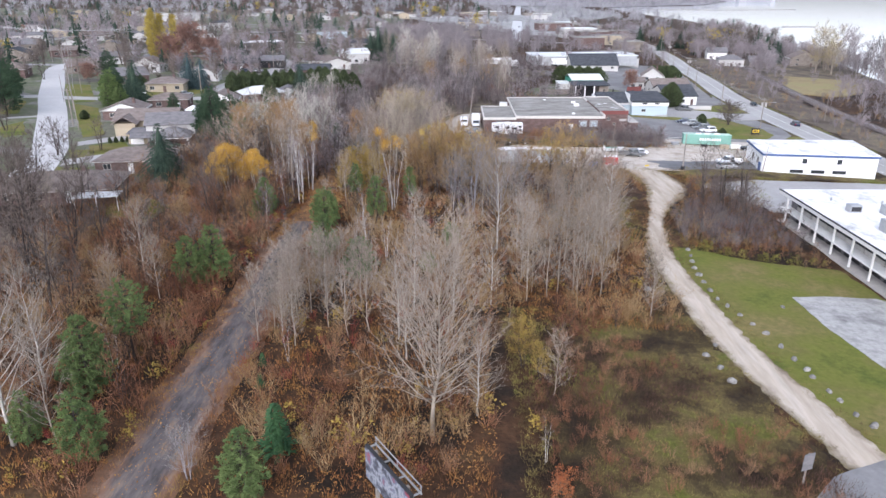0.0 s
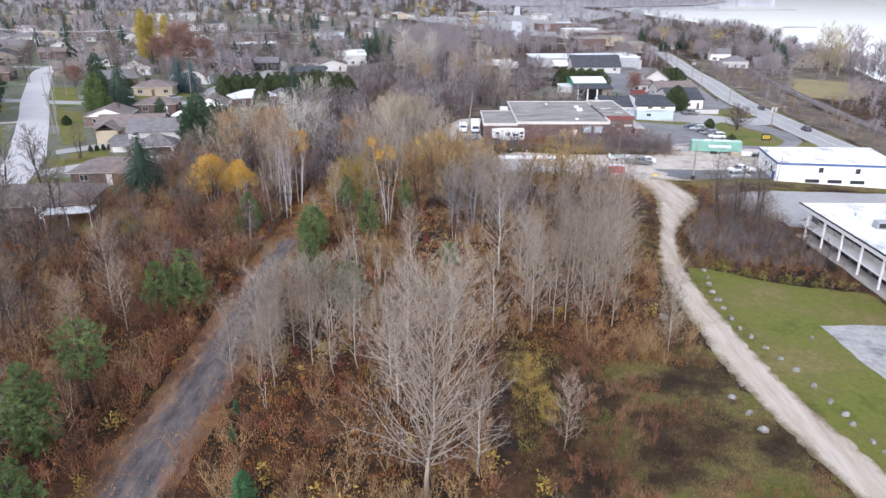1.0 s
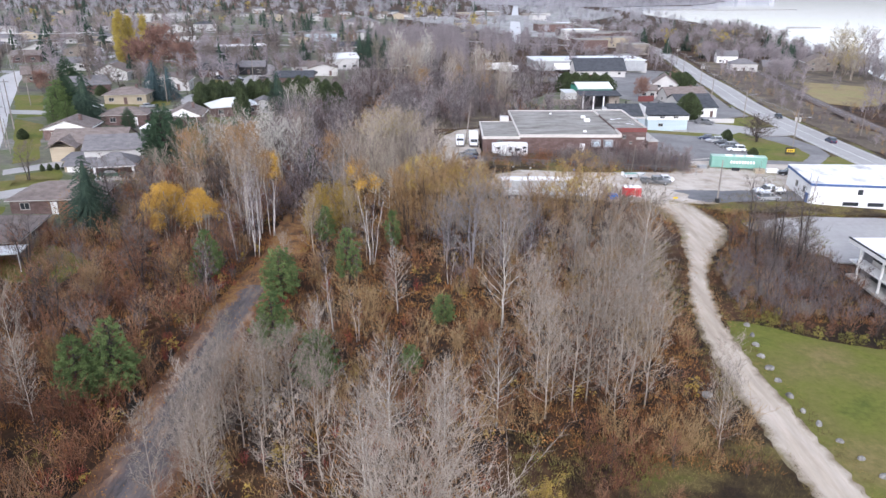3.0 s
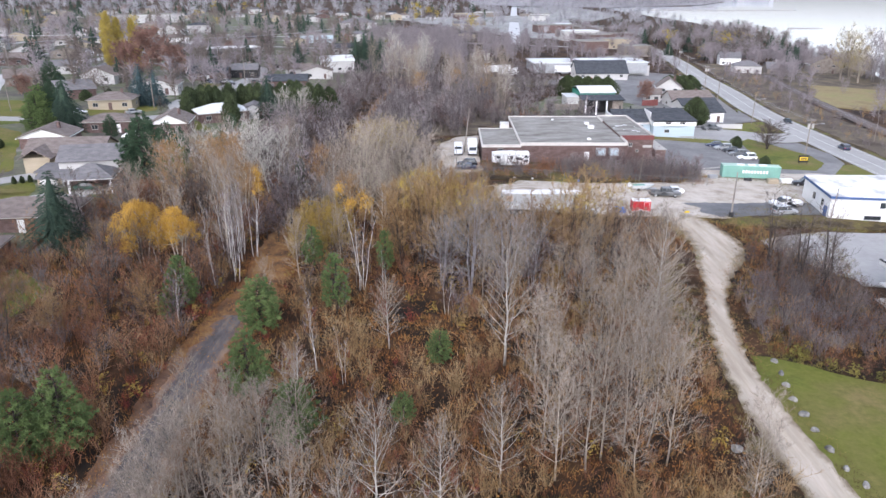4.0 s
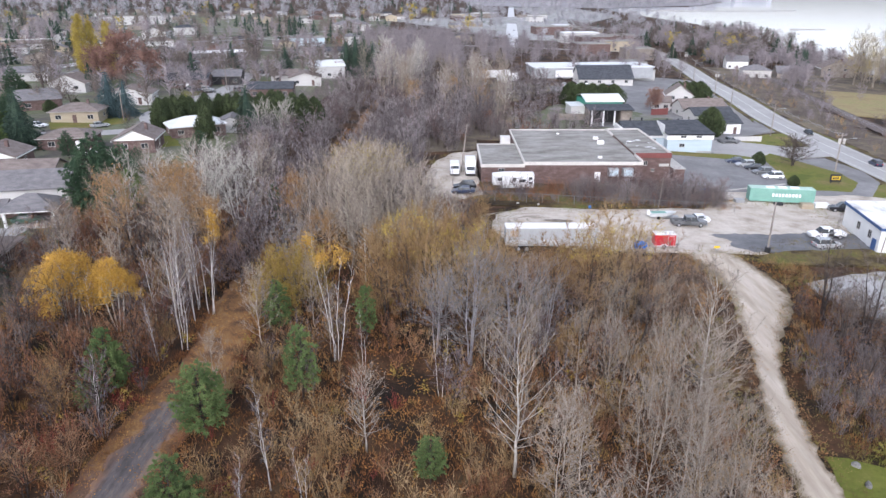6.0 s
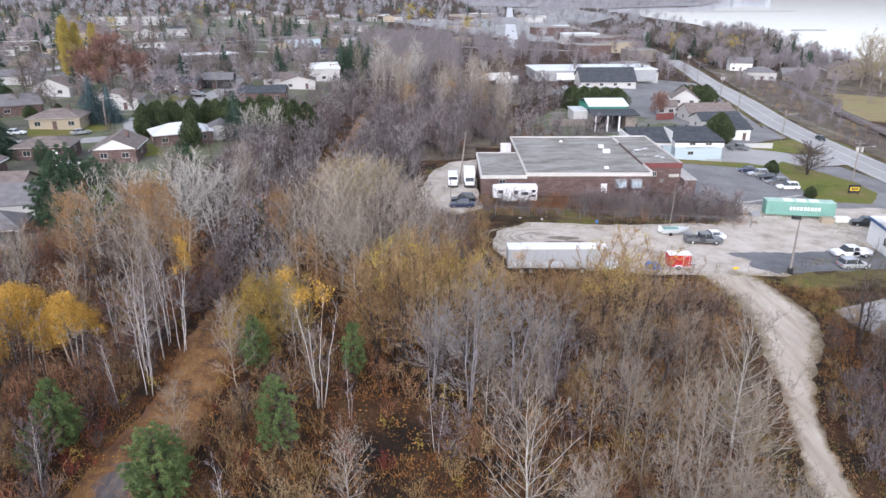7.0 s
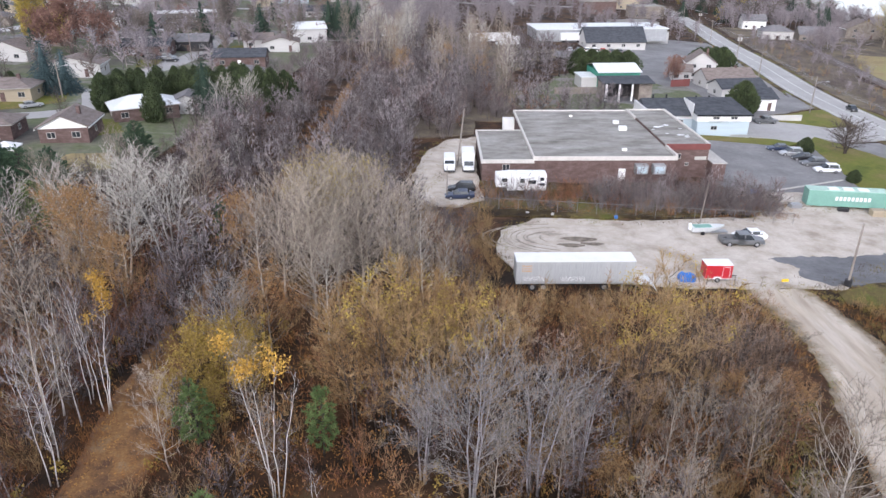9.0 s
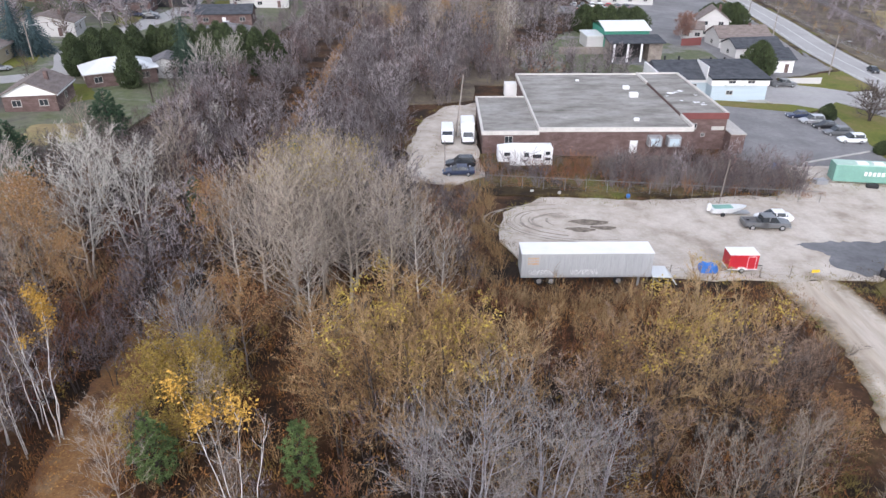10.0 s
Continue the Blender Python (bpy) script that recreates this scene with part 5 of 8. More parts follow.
scatter("tan_undergrowth", SHRUBS, spread(-62, -28, 40, 180, 260, 0.7, 1.7, patchy(5, 0.0, woods)) + spread(-22, 30, 45, 150, 620, 0.6, 1.6, patchy(6, -0.2, woods)) + spread(6, 40, 143, 149.5, 90, 0.5, 1.0, woods) + spread(-6, 9, 150, 177, 150, 0.7, 1.3, lambda x, y: woods(x, y) or (x < 9 and y > 153)) + spread(38, 57, 103, 150, 150, 0.4, 0.9), M_TWIG_TAN, "tan leafless shrubs and saplings", "shrubs")
scatter("grey_undergrowth", SHRUBS, spread(-60, -28, 90, 200, 280, 0.8, 1.7, woods) + spread(-21, 8, 150, 215, 320, 0.8, 1.8, woods) + spread(38, 58, 103, 124, 120, 0.7, 1.5) + spread(8, 55, 178, 188.5, 120, 0.6, 1.2, hedge) + spread(26, 55, 178.5, 186, 170, 1.1, 2.0, hedge) + spread(-46, 18, 178, 330, 620, 1.2, 2.6, woods), M_TWIG_GREY, "grey leafless shrubs in dense patches", "shrubs")
scatter("fence_shrubs", SHRUBS, spread(8, 55, 177.5, 188.5, 120, 0.6, 1.3, hedge), M_TWIG_RED, "brown leafless shrubs along the fence", "shrubs")
scatter("weeds", TUFTS, spread(-60, -28, 40, 150, 5200, 0.7, 1.5, woods) + spread(-22, 34, 42, 150, 7800, 0.6, 1.5, patchy(3, -0.35, woods)) + spread(7, 58, 177, 190, 900, 0.7, 1.4, hedge) + spread(38, 58, 103, 150, 1500, 0.6, 1.3) + spread(8, 42, 144, 152, 500, 0.6, 1.2, hedge), M_WEED, "dry brown weeds and fallen leaves", "weeds")
scatter("meadow_grass", GRASS, spread(6, 34, 40, 78, 6500, 0.5, 1.3, clear_of_ways) + spread(28, 36, 60, 130, 1500, 0.6, 1.2, clear_of_ways) + spread(37, 44, 100, 130, 800, 0.6, 1.2, clear_of_ways) + spread(50, 100, 149, 157, 1200, 0.6, 1.3, hedge), M_GRASSY, "dry yellow and green meadow grass", "grass")


def along(poly, n, w, s0, s1):
    """Places strewn along an outline."""
    out, m = [], len(poly)
    ls = [math.hypot(poly[i][0] - poly[(i + 1) % m][0], poly[i][1] - poly[(i + 1) % m][1]) for i in range(m)]
    for _ in range(n):
        i = rng.choices(range(m), ls)[0]
        f = rng.random()
        x = poly[i][0] * (1 - f) + poly[(i + 1) % m][0] * f + rng.gauss(0, w)
        y = poly[i][1] * (1 - f) + poly[(i + 1) % m][1] * f + rng.gauss(0, w)
        out.append((x, y, gz(x, y) - 0.05, rng.uniform(0, 6.28), rng.uniform(s0, s1)))
    return out


def beside(line, n, off, w, s0, s1):
    """Places strewn along both sides of a way."""
    out = []
    for _ in range(n):
        i = rng.randrange(len(line) - 1)
        f, sd = rng.random(), rng.choice((-1, 1))
        wd = line[i][2] / 2 if len(line[i]) > 2 else 0
        x = line[i][0] * (1 - f) + line[i + 1][0] * f + sd * (wd + off + rng.gauss(0, w))
        y = line[i][1] * (1 - f) + line[i + 1][1] * f
        out.append((x, y, gz(x, y) - 0.04, rng.uniform(0, 6.28), rng.uniform(s0, s1)))
    return out


YARD = [(12, 154.2), (40, 152.8), (52, 154), (58, 160), (70, 161), (72, 176), (76, 183), (58, 184), (50, 178), (30, 174.5), (16, 174), (10.5, 169), (9, 161)]
LOOP = [(-3.2, 178.5), (-3, 193), (-1, 207), (3, 216), (10, 220), (14, 214), (8.4, 211)]
scatter("meadow_weeds", TUFTS, spread(7, 34, 40, 76, 2600, 0.6, 1.3, patchy(11, 0.02, clear_of_ways)), M_DKWEED, "dark brown dead weeds in the meadow", "weeds")
scatter("crimson_undergrowth", SHRUBS, spread(-34, -20, 42, 130, 70, 0.4, 0.9, patchy(14, 0.0, woods)) + spread(-20, 6, 45, 110, 60, 0.4, 0.8, patchy(14, 0.0, woods)), mat("crimson_twigs", two((0.16, 0.03, 0.025), (0.30, 0.075, 0.05)), 0.3, 0.95, island=0.3), "small crimson-leaved shrubs", "shrubs")
scatter("yard_weeds", GRASS, along(YARD, 1300, 1.0, 0.5, 1.3) + along(LOOP, 260, 0.7, 0.6, 1.4) + along([(60, 127), (56.5, 132), (54, 136), (52.6, 139), (53, 142.6), (58, 145), (66, 147)], 300, 0.7, 0.6, 1.4) + along([(44.5, 158), (51, 163.5), (60, 165.5), (68, 164), (53, 154.5)], 60, 0.5, 0.3, 0.6) + spread(44, 56, 139, 152, 500, 0.6, 1.3), M_GRASSY, "dry grass and weeds along the yard edges", "weeds")
scatter("drive_weeds", GRASS, beside(DRIVE, 1300, 0.3, 0.45, 0.45, 1.1), M_GRASSY, "dry grass along the gravel drive", "grass")
TRAIL_W = [(x, y, 5.0) for x, y in TRAIL if y < 260]
lv = [tri_arrays(leafage([Vector((0, 0, 0.05)), Vector((0.5, 0.2, 0.05)), Vector((-0.3, 0.5, 0.05))], s, 9, 0.09, blob=0.6)) for s in range(340, 346)]
scatter("drive_leaves", lv, beside([p for p in DRIVE if p[1] > 95], 900, 0.3, 0.5, 0.5, 1.0), M_LEAF_ORANGE, "orange fallen leaves along the gravel drive", "leaves")
scatter("trail_weeds", TUFTS, beside(TRAIL_W, 2200, 0.5, 0.6, 0.4, 1.1), M_WEED, "rusty dead weeds along the trail", "weeds")
scatter("fallen_leaves", lv, spread(-60, -20, 40, 150, 2400, 0.7, 1.3, lambda x, y: True) + beside(TRAIL_W, 1500, -0.9, 0.9, 0.5, 1.1) + spread(-20, 30, 42, 140, 4200, 0.7, 1.3, woods), mat("fallen_leaf_litter", two((0.25, 0.105, 0.032), (0.43, 0.235, 0.065)), 0.3, 0.9, island=0.35), "orange and brown fallen leaves", "leaves")
YB = [tri_arrays(leafage([Vector((rng.gauss(0, .35), rng.gauss(0, .35), rng.uniform(.2, 1.3))) for _ in range(30)], s, 70, 0.11, blob=0.3)) for s in range(350, 354)]
scatter("yellow_saplings", YB, spread(-22, 30, 45, 140, 60, 0.7, 1.5, woods) + spread(-34, -22, 42, 140, 40, 0.7, 1.3, woods) + [(x, y, gz(x, y), 0, s) for x, y, s in ((-8, 48.5, 1.8), (-9.5, 50, 1.5), (7.5, 52, 1.6), (42, 104, 1.0))], M_LEAF_OLIVE, "low yellow-leaved saplings", "saplings")

OLIVE_BUSH = [(x + rng.uniform(-0.6, 0.6), y + rng.uniform(-0.4, 0.4), gz(x, y) - 0.1, rng.uniform(0, 6), rng.uniform(0.6, 1.3)) for x, y in ((44.7, 98.6), (46.2, 98.0), (47.4, 97.6), (49, 97.4), (50.3, 97), (52, 96.8), (54, 96.6), (56, 96.2), (39.8, 102.6), (40.8, 102.0), (42.4, 100.4))]
scatter("olive_bushes", YB, OLIVE_BUSH * 2, mat("olive_green_leaves", two((0.10, 0.095, 0.022), (0.22, 0.19, 0.045)), 0.5, 0.85, island=0.25), "low olive-green and yellow bushes at the lawn's edge", "bushes")

# far woods
FAR_BARE = []
for s in range(4):
    r_ = random.Random(400 + s)
    g = Geo()
    g.tube([(0, 0, -0.5), (0, 0, 4), (0.2, 0, 8)], [0.13, 0.08, 0.03], 4)
    for i in range(130):
        z = r_.uniform(1.4, 7.6)
        a = r_.uniform(0, 6.28)
        p = Vector((0, 0, z))
        d = Vector((math.cos(a), math.sin(a), r_.uniform(0.3, 1.3))).normalized()
        q = p + d * r_.uniform(0.6, 4.8) * (1.15 - z / 13)
        if i % 3 == 0:
            g.spike(p, q, 0.13)
        else:
            g.spike(q - d * 0.6, q + (d + rand_dir(r_) * 0.9).normalized() * r_.uniform(0.8, 1.7), 0.085)
    FAR_BARE.append(tri_arrays(g))
FARTHEST = []
for s in range(3):
    r_ = random.Random(440 + s)
    g = Geo()
    g.tube([(0, 0, -0.5), (0, 0, 4), (0.2, 0, 7.5)], [0.14, 0.1, 0.03], 3)
    for i in range(70):
        a = r_.uniform(0, 6.28)
        p = Vector((0, 0, r_.uniform(1.8, 5.5)))
        d = Vector((math.cos(a), math.sin(a), r_.uniform(0.2, 1.6))).normalized()
        q = p + d * r_.uniform(2.2, 4.2) * (1.15 - 0.55 * abs(d.z))
        if i % 4 == 0:
            g.spike(p, q, 0.16)
        else:
            e = (d + rand_dir(r_) * 0.8).normalized()
            g.spike(q - e * 0.9, q + e * r_.uniform(0.7, 1.3), 0.13)
    FARTHEST.append(tri_arrays(g))
FAR_FIR = []
for s in range(2):
    r_ = random.Random(420 + s)
    g = Geo()
    for i in range(90):
        u = r_.random()
        a = r_.uniform(0, 6.28)
        rad = 3.2 * (1 - u) + 0.15
        c = Vector((rad * 0.6 * math.cos(a), rad * 0.6 * math.sin(a), 0.6 + 8.8 * u))
        g.spike(c, c + Vector((math.cos(a), math.sin(a), r_.uniform(-0.4, 0.3))) * rad * 0.6, 0.33)
    g.tube([(0, 0, -0.5), (0, 0, 9.8)], [0.9, 0.05], 5)
    FAR_FIR.append(tri_arrays(g))


def road_clear(x, y, w=9):
    if y > 700 and abs(x - 8 - 0.079 * y) < 6:
        return False
    if abs(x - np.interp(y, [p[1] for p in ROAD], [p[0] for p in ROAD])) < w:
        return False
    if x > np.interp(y, SHORE_Y, SHORE_X) - 6:
        return False
    if y > 540 and abs(x - np.interp(y, [560, 650, 1360, 2022], [45, 57, 120, 181])) < 8:
        return False
    return True


def street_clear(x, y):
    return abs(x - np.interp(y, [p[1] for p in STREET], [p[0] for p in STREET])) > 8 and road_clear(x, y)


def rail_clear(x, y):
    return abs(x - np.interp(y, [120, 220, 290, 340, 405, 460], [134, 136, 145, 154, 168, 181])) > 4.5 and not (x > 146 + 0.35 * (y - 300) and y > 298)


def beyond_rail(x, y):
    return road_clear(x, y, 12) and not (146 + 0.35 * (y - 300) < x < 214 and 296 < y < 432) and not (152 < x < 222 and 405 < y < 452)


wild = spread(-30, 10, 330, 560, 150, 0.9, 1.5, road_clear) + spread(-50, 55, 400, 560, 130, 0.9, 1.5, road_clear)
lakeside = spread(120, 160, 150, 470, 52, 0.4, 0.75, lambda x, y: beyond_rail(x, y) and rail_clear(x, y)) + spread(160, 245, 190, 500, 190, 0.8, 1.4, beyond_rail)
scatter("brown_shore_woods", FARTHEST, spread(125, 330, 450, 820, 170, 1.0, 1.8, beyond_rail), M_BARK_BROWN, "brown leafless woods by the lake", "woods")
scatter("shore_woods", FARTHEST, spread(125, 330, 450, 820, 190, 1.0, 1.8, beyond_rail), M_BARK_MAUVE, "mauve-grey leafless woods by the lake", "woods")
scatter("far_woods", FAR_BARE, wild + spread(60, 125, 380, 640, 60, 0.8, 1.2, road_clear), M_BARK_MAUVE, "grey leafless woods in the distance", "woods")
scatter("lakeside_woods", FAR_BARE, lakeside, M_BARK_MAUVE, "mauve-grey leafless woods along the lake shore", "woods")
scatter("lakeside_brush", SHRUBS, spread(117, 165, 130, 420, 330, 0.8, 1.8, lambda x, y: road_clear(x, y, 9.5) and rail_clear(x, y)), M_TWIG_GREY, "grey-brown brush along the railway", "shrubs")
scatter("railway_brush", SHRUBS, spread(116, 160, 130, 420, 150, 0.6, 1.3, lambda x, y: road_clear(x, y, 8.5) and rail_clear(x, y)), M_TWIG_TAN, "tan brush along the railway", "shrubs")
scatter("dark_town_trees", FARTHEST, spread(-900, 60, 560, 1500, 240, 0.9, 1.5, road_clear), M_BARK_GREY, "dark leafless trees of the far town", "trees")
scatter("distant_woods", FARTHEST, spread(-1300, 60, 700, 2300, 420, 1.5, 2.6, road_clear) + spread(60, 340, 1000, 1800, 70, 1.3, 2.0, road_clear) + spread(60, 900, 1800, 2450, 200, 1.8, 2.8, road_clear) + spread(330, 760, 1760, 2100, 170, 1.6, 2.4, road_clear), M_BARK_HAZED, "woods of the distant town in haze-paled colour", "woods")
scatter("yard_trees", FAR_BARE, spread(-420, -45, 260, 620, 260, 0.8, 1.5, street_clear), M_BARK_MAUVE, "leafless trees among the houses of the town", "trees")
scatter("town_trees", FARTHEST, spread(-900, 60, 600, 1500, 300, 0.9, 1.5, road_clear) + spread(60, 350, 650, 1500, 260, 0.9, 1.5, road_clear), M_BARK_HAZED, "leafless trees among the houses of the town", "trees")
scatter("street_trees", FAR_BARE, spread(-185, -46, 250, 430, 90, 0.8, 1.3, street_clear) + spread(-430, -46, 400, 800, 160, 0.8, 1.4, street_clear), M_BARK_BROWN, "dark leafless trees in the yards", "trees")
scatter("far_conifers", FAR_FIR, spread(-420, -60, 270, 700, 190, 0.5, 1.4, street_clear) + spread(-800, 60, 600, 1500, 110, 0.8, 1.6, road_clear) + spread(150, 330, 420, 900, 46, 0.8, 1.35, beyond_rail), M_SPRUCE, "dark conifers among the houses of the town", "trees")
LEAFY = [tri_arrays(leafage([Vector((rng.gauss(0, 1.6), rng.gauss(0, 1.6), rng.uniform(2, 9.5))) for _ in range(50)], s, 420, 0.32, blob=1.0)) for s in range(430, 433)]
scatter("far_yellow_trees", LEAFY, spread(-400, 0, 300, 1200, 22, 0.7, 1.3, street_clear) + spread(150, 280, 450, 800, 6, 0.8, 1.2, beyond_rail) + [(200, 553, gz(200, 553), 0, 1.6), (174, 599, gz(174, 599), 1, 1.4), (-35, 856, gz(-35, 856), 2, 2.0), (24, 725, gz(24, 725), 3, 1.5)], M_LEAF_YOLIVE, "yellow-leaved trees in the distance", "trees")
scatter("far_rust_trees", LEAFY, spread(-400, 0, 300, 1200, 30, 0.6, 1.1, street_clear), M_LEAF_RUST, "rust-brown leafy trees in the distance", "trees")
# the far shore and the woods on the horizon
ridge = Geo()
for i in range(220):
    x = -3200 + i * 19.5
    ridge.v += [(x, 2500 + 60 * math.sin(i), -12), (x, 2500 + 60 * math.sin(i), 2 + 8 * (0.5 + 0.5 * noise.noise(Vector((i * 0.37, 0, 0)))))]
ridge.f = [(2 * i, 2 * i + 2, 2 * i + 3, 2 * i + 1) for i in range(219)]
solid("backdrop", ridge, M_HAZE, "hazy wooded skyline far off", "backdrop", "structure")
mole = Geo()
mole.tube([(430, 1600, LAKE_Z), (560, 1560, LAKE_Z), (740, 1590, LAKE_Z + 0.1)], [1.5, 1.3, 1.1], 6)
mole.tube([(408, 905, LAKE_Z), (448, 903, LAKE_Z + 0.1)], [1.2, 0.8], 6)
solid("breakwater", mole, M_ROCK, "long dark breakwater in the lake", "breakwater", "structure")
# ---- buildings ----
def window(parent, x, y, z, w, h, face="-y", frame_mat=None, bars=1):
    """A window set on a wall: frame with panes, facing -y, +y, -x or +x."""
    t = 0.07
    fr, pn = Geo(), Geo()

    def b(g, u0, u1, z0, z1, d0, d1):
        if face == "-y":
            g.box(x + u0, y - d1, z0, x + u1, y - d0, z1)
        elif face == "+y":
            g.box(x + u0, y + d0, z0, x + u1, y + d1, z1)
        elif face == "-x":
            g.box(x - d1, y + u0, z0, x - d0, y + u1, z1)
        else:
            g.box(x + d0, y + u0, z0, x + d1, y + u1, z1)
    b(fr, -w / 2, w / 2, z + h - t, z + h, 0.01, 0.08)
    b(fr, -w / 2, w / 2, z - 0.04, z + t, 0.01, 0.11)
    for k in range(bars + 2):
        u = -w / 2 + (w - t) * k / (bars + 1)
        b(fr, u, u + t, z + t, z + h - t, 0.01, 0.08)
    b(pn, -w / 2 + 0.04, w / 2 - 0.04, z + 0.05, z + h - 0.05, 0.0, 0.045)
    f = part("window", fr, frame_mat or M_CURB, parent)
    part("pane", pn, M_GLASS, f)
    return f


def hip_roof(w, d, h, rh, o=0.5, th=0.2):
    g = Geo()
    x, y = w / 2 + o, d / 2 + o
    r = max(0.05, (w - d) / 2) if w > d else 0.05
    rx, ry = (r, 0.0) if w >= d else (0.0, (d - w) / 2)
    for z in (h - th, h):
        g.v += [(-x, -y, z), (x, -y, z), (x, y, z), (-x, y, z)]
    g.v += [(-rx, -ry, h + rh), (rx, ry, h + rh)]
    g.f = [(3, 2, 1, 0), (0, 1, 5, 4), (1, 2, 6, 5), (2, 3, 7, 6), (3, 0, 4, 7)]
    if w >= d:
        g.f += [(4, 5, 9, 8), (5, 6, 9), (6, 7, 8, 9), (7, 4, 8)]
    else:
        g.f += [(4, 5, 8), (5, 6, 9, 8), (6, 7, 9), (7, 4, 8, 9)]
    return g


def gable_roof(w, d, h, rh, o=0.45, th=0.2, along="x"):
    """Two sloping slabs; the ridge runs along x or y."""
    g = Geo()
    if along == "x":
        a, b = w / 2 + o, d / 2 + o
    else:
        a, b = d / 2 + o, w / 2 + o
    k = rh / (b - o)
    low = h - k * o
    prof = [(-b, low), (0, h + rh), (b, low), (b, low + th), (0, h + rh + th), (-b, low + th)]
    for s in (-a, a):
        g.v += [(s, p, z) if along == "x" else (p, s, z) for p, z in prof]
    g.f = [(0, 1, 4, 5), (1, 2, 3, 4), (6, 11, 10, 7), (7, 10, 9, 8)] + [(i, i + 6, (i + 1) % 6 + 6, (i + 1) % 6) for i in range(6)]
    return g


def house(name, x, y, w, d, h, rh, label, wall=None, roof=None, kind="hip", yaw=0.0, wins=3, side_wins=1, chimney=True, z=None, floors=1, door=True, group="", gable=None):
    wall, roof = wall or M_SIDING, roof or M_SHINGLE_BROWN
    ob = thing(name, x, y, label, "house", yaw, group, z)
    g = Geo().box(-w / 2, -d / 2, -2.0, w / 2, d / 2, h - 0.02)
    if kind == "gable":
        for s in (-w / 2, w / 2):
            i = 1 if s > 0 else -1
            g.add([(s, -d / 2, h - 0.02), (s, d / 2, h - 0.02), (s, 0, h + rh - 0.02), (s - i * 0.2, -d / 2, h - 0.02), (s - i * 0.2, d / 2, h - 0.02), (s - i * 0.2, 0, h + rh - 0.02)],
                  [(0, 1, 2), (5, 4, 3), (0, 3, 4, 1), (1, 4, 5, 2), (2, 5, 3, 0)])
    if kind == "gabley":
        for s in (-d / 2, d / 2):
            i = 1 if s > 0 else -1
            g.add([(-w / 2, s, h - 0.02), (w / 2, s, h - 0.02), (0, s, h + rh - 0.02), (-w / 2, s - i * 0.2, h - 0.02), (w / 2, s - i * 0.2, h - 0.02), (0, s - i * 0.2, h + rh - 0.02)],
                  [(0, 1, 2), (5, 4, 3), (0, 3, 4, 1), (1, 4, 5, 2), (2, 5, 3, 0)])
    part("wall", g, wall, ob)
    if gable:
        part("gable", Geo().add([(-w / 2, -d / 2 - 0.03, h - 0.3), (w / 2, -d / 2 - 0.03, h - 0.3), (w / 2, -d / 2 - 0.03, h), (0, -d / 2 - 0.03, h + rh - 0.05), (-w / 2, -d / 2 - 0.03, h)], [(0, 1, 2, 3, 4)]), gable, ob)
    rg = hip_roof(w, d, h, rh) if kind == "hip" else gable_roof(w, d, h, rh, along="x" if kind == "gable" else "y") if kind.startswith("gable") else Geo().box(-w / 2 - 0.2, -d / 2 - 0.2, h, w / 2 + 0.2, d / 2 + 0.2, h + 0.35)
    rf = part("roof", rg, roof, ob)
    if kind == "hip":
        part("eave_trim", Geo().box(-w / 2 - 0.53, -d / 2 - 0.53, h - 0.2, w / 2 + 0.53, d / 2 + 0.53, h - 0.06), M_CURB, ob)
    if kind == "gabley":
        for s in (-1, 1):
            part("eave_trim", Geo().box(s * (w / 2 + 0.42) - 0.06, -d / 2 - 0.45, h - 0.55 * rh / (w / 2) - 0.12, s * (w / 2 + 0.42) + 0.06, d / 2 + 0.45, h - 0.4 * rh / (w / 2) + 0.1), M_WHITE, ob)
    if chimney:
        part("chimney", Geo().box(w * 0.18, -0.4, h + rh * 0.4, w * 0.18 + 0.6, 0.3, h + rh + 0.7), M_BRICK, rf)
    for f in range(floors):
        z0 = 0.9 + 2.7 * f
        for k in range(wins):
            u = -w / 2 + w * (k + 0.5) / wins
            if door and f == 0 and k == wins // 2:
                dr = part("door", Geo().box(u - 0.5, -d / 2 - 0.06, 0, u + 0.5, -d / 2 + 0.02, 2.05), M_WHITE if wall is M_BRICK else M_BRICK, ob)
                part("door_handle", Geo().box(u + 0.34, -d / 2 - 0.12, 0.98, u + 0.42, -d / 2 - 0.06, 1.06), M_GREYMETAL, dr)
            else:
                window(ob, u, -d / 2, z0, 1.5, 1.15, "-y")
        for k in range(side_wins):
            v = -d / 2 + d * (k + 0.5) / side_wins
            window(ob, w / 2, v, z0, 1.2, 1.1, "+x")
            window(ob, -w / 2, v, z0, 1.2, 1.1, "-x")
    return ob


# brick building with flat roofs
bk = thing("brick_building", 8.7, 191.3, "long low red-brick building with weathered flat roofs", "building", z=gz(28, 191) + 0.3)
part("wall", Geo().box(0, 0, -2.5, 8.9, 20, 3.9), M_BRICK, bk, "left wing wall of red brick")
part("wall", Geo().box(8.9, 0.6, -2.5, 33.4, 35.6, 4.2), M_BRICK, bk, "main wall of red brick")
part("wall", Geo().box(33.4, 6.8, -2.5, 41.2, 34.5, 4.6), M_BRICK, bk, "raised end wall of red brick")
part("wall", Geo().box(41.2, 4.2, -2.5, 43.6, 17, 2.0), M_BRICK, bk, "low annex wall of red brick")
part("roof", Geo().box(0.15, 0.15, 3.9, 8.8, 19.85, 4.0), M_TARROOF, bk)
part("roof", Geo().box(9.0, 0.75, 4.2, 33.3, 35.4, 4.3), M_TARROOF, bk)
part("roof", Geo().box(33.5, 7.0, 4.6, 41.0, 34.3, 4.7), M_TARROOF, bk)
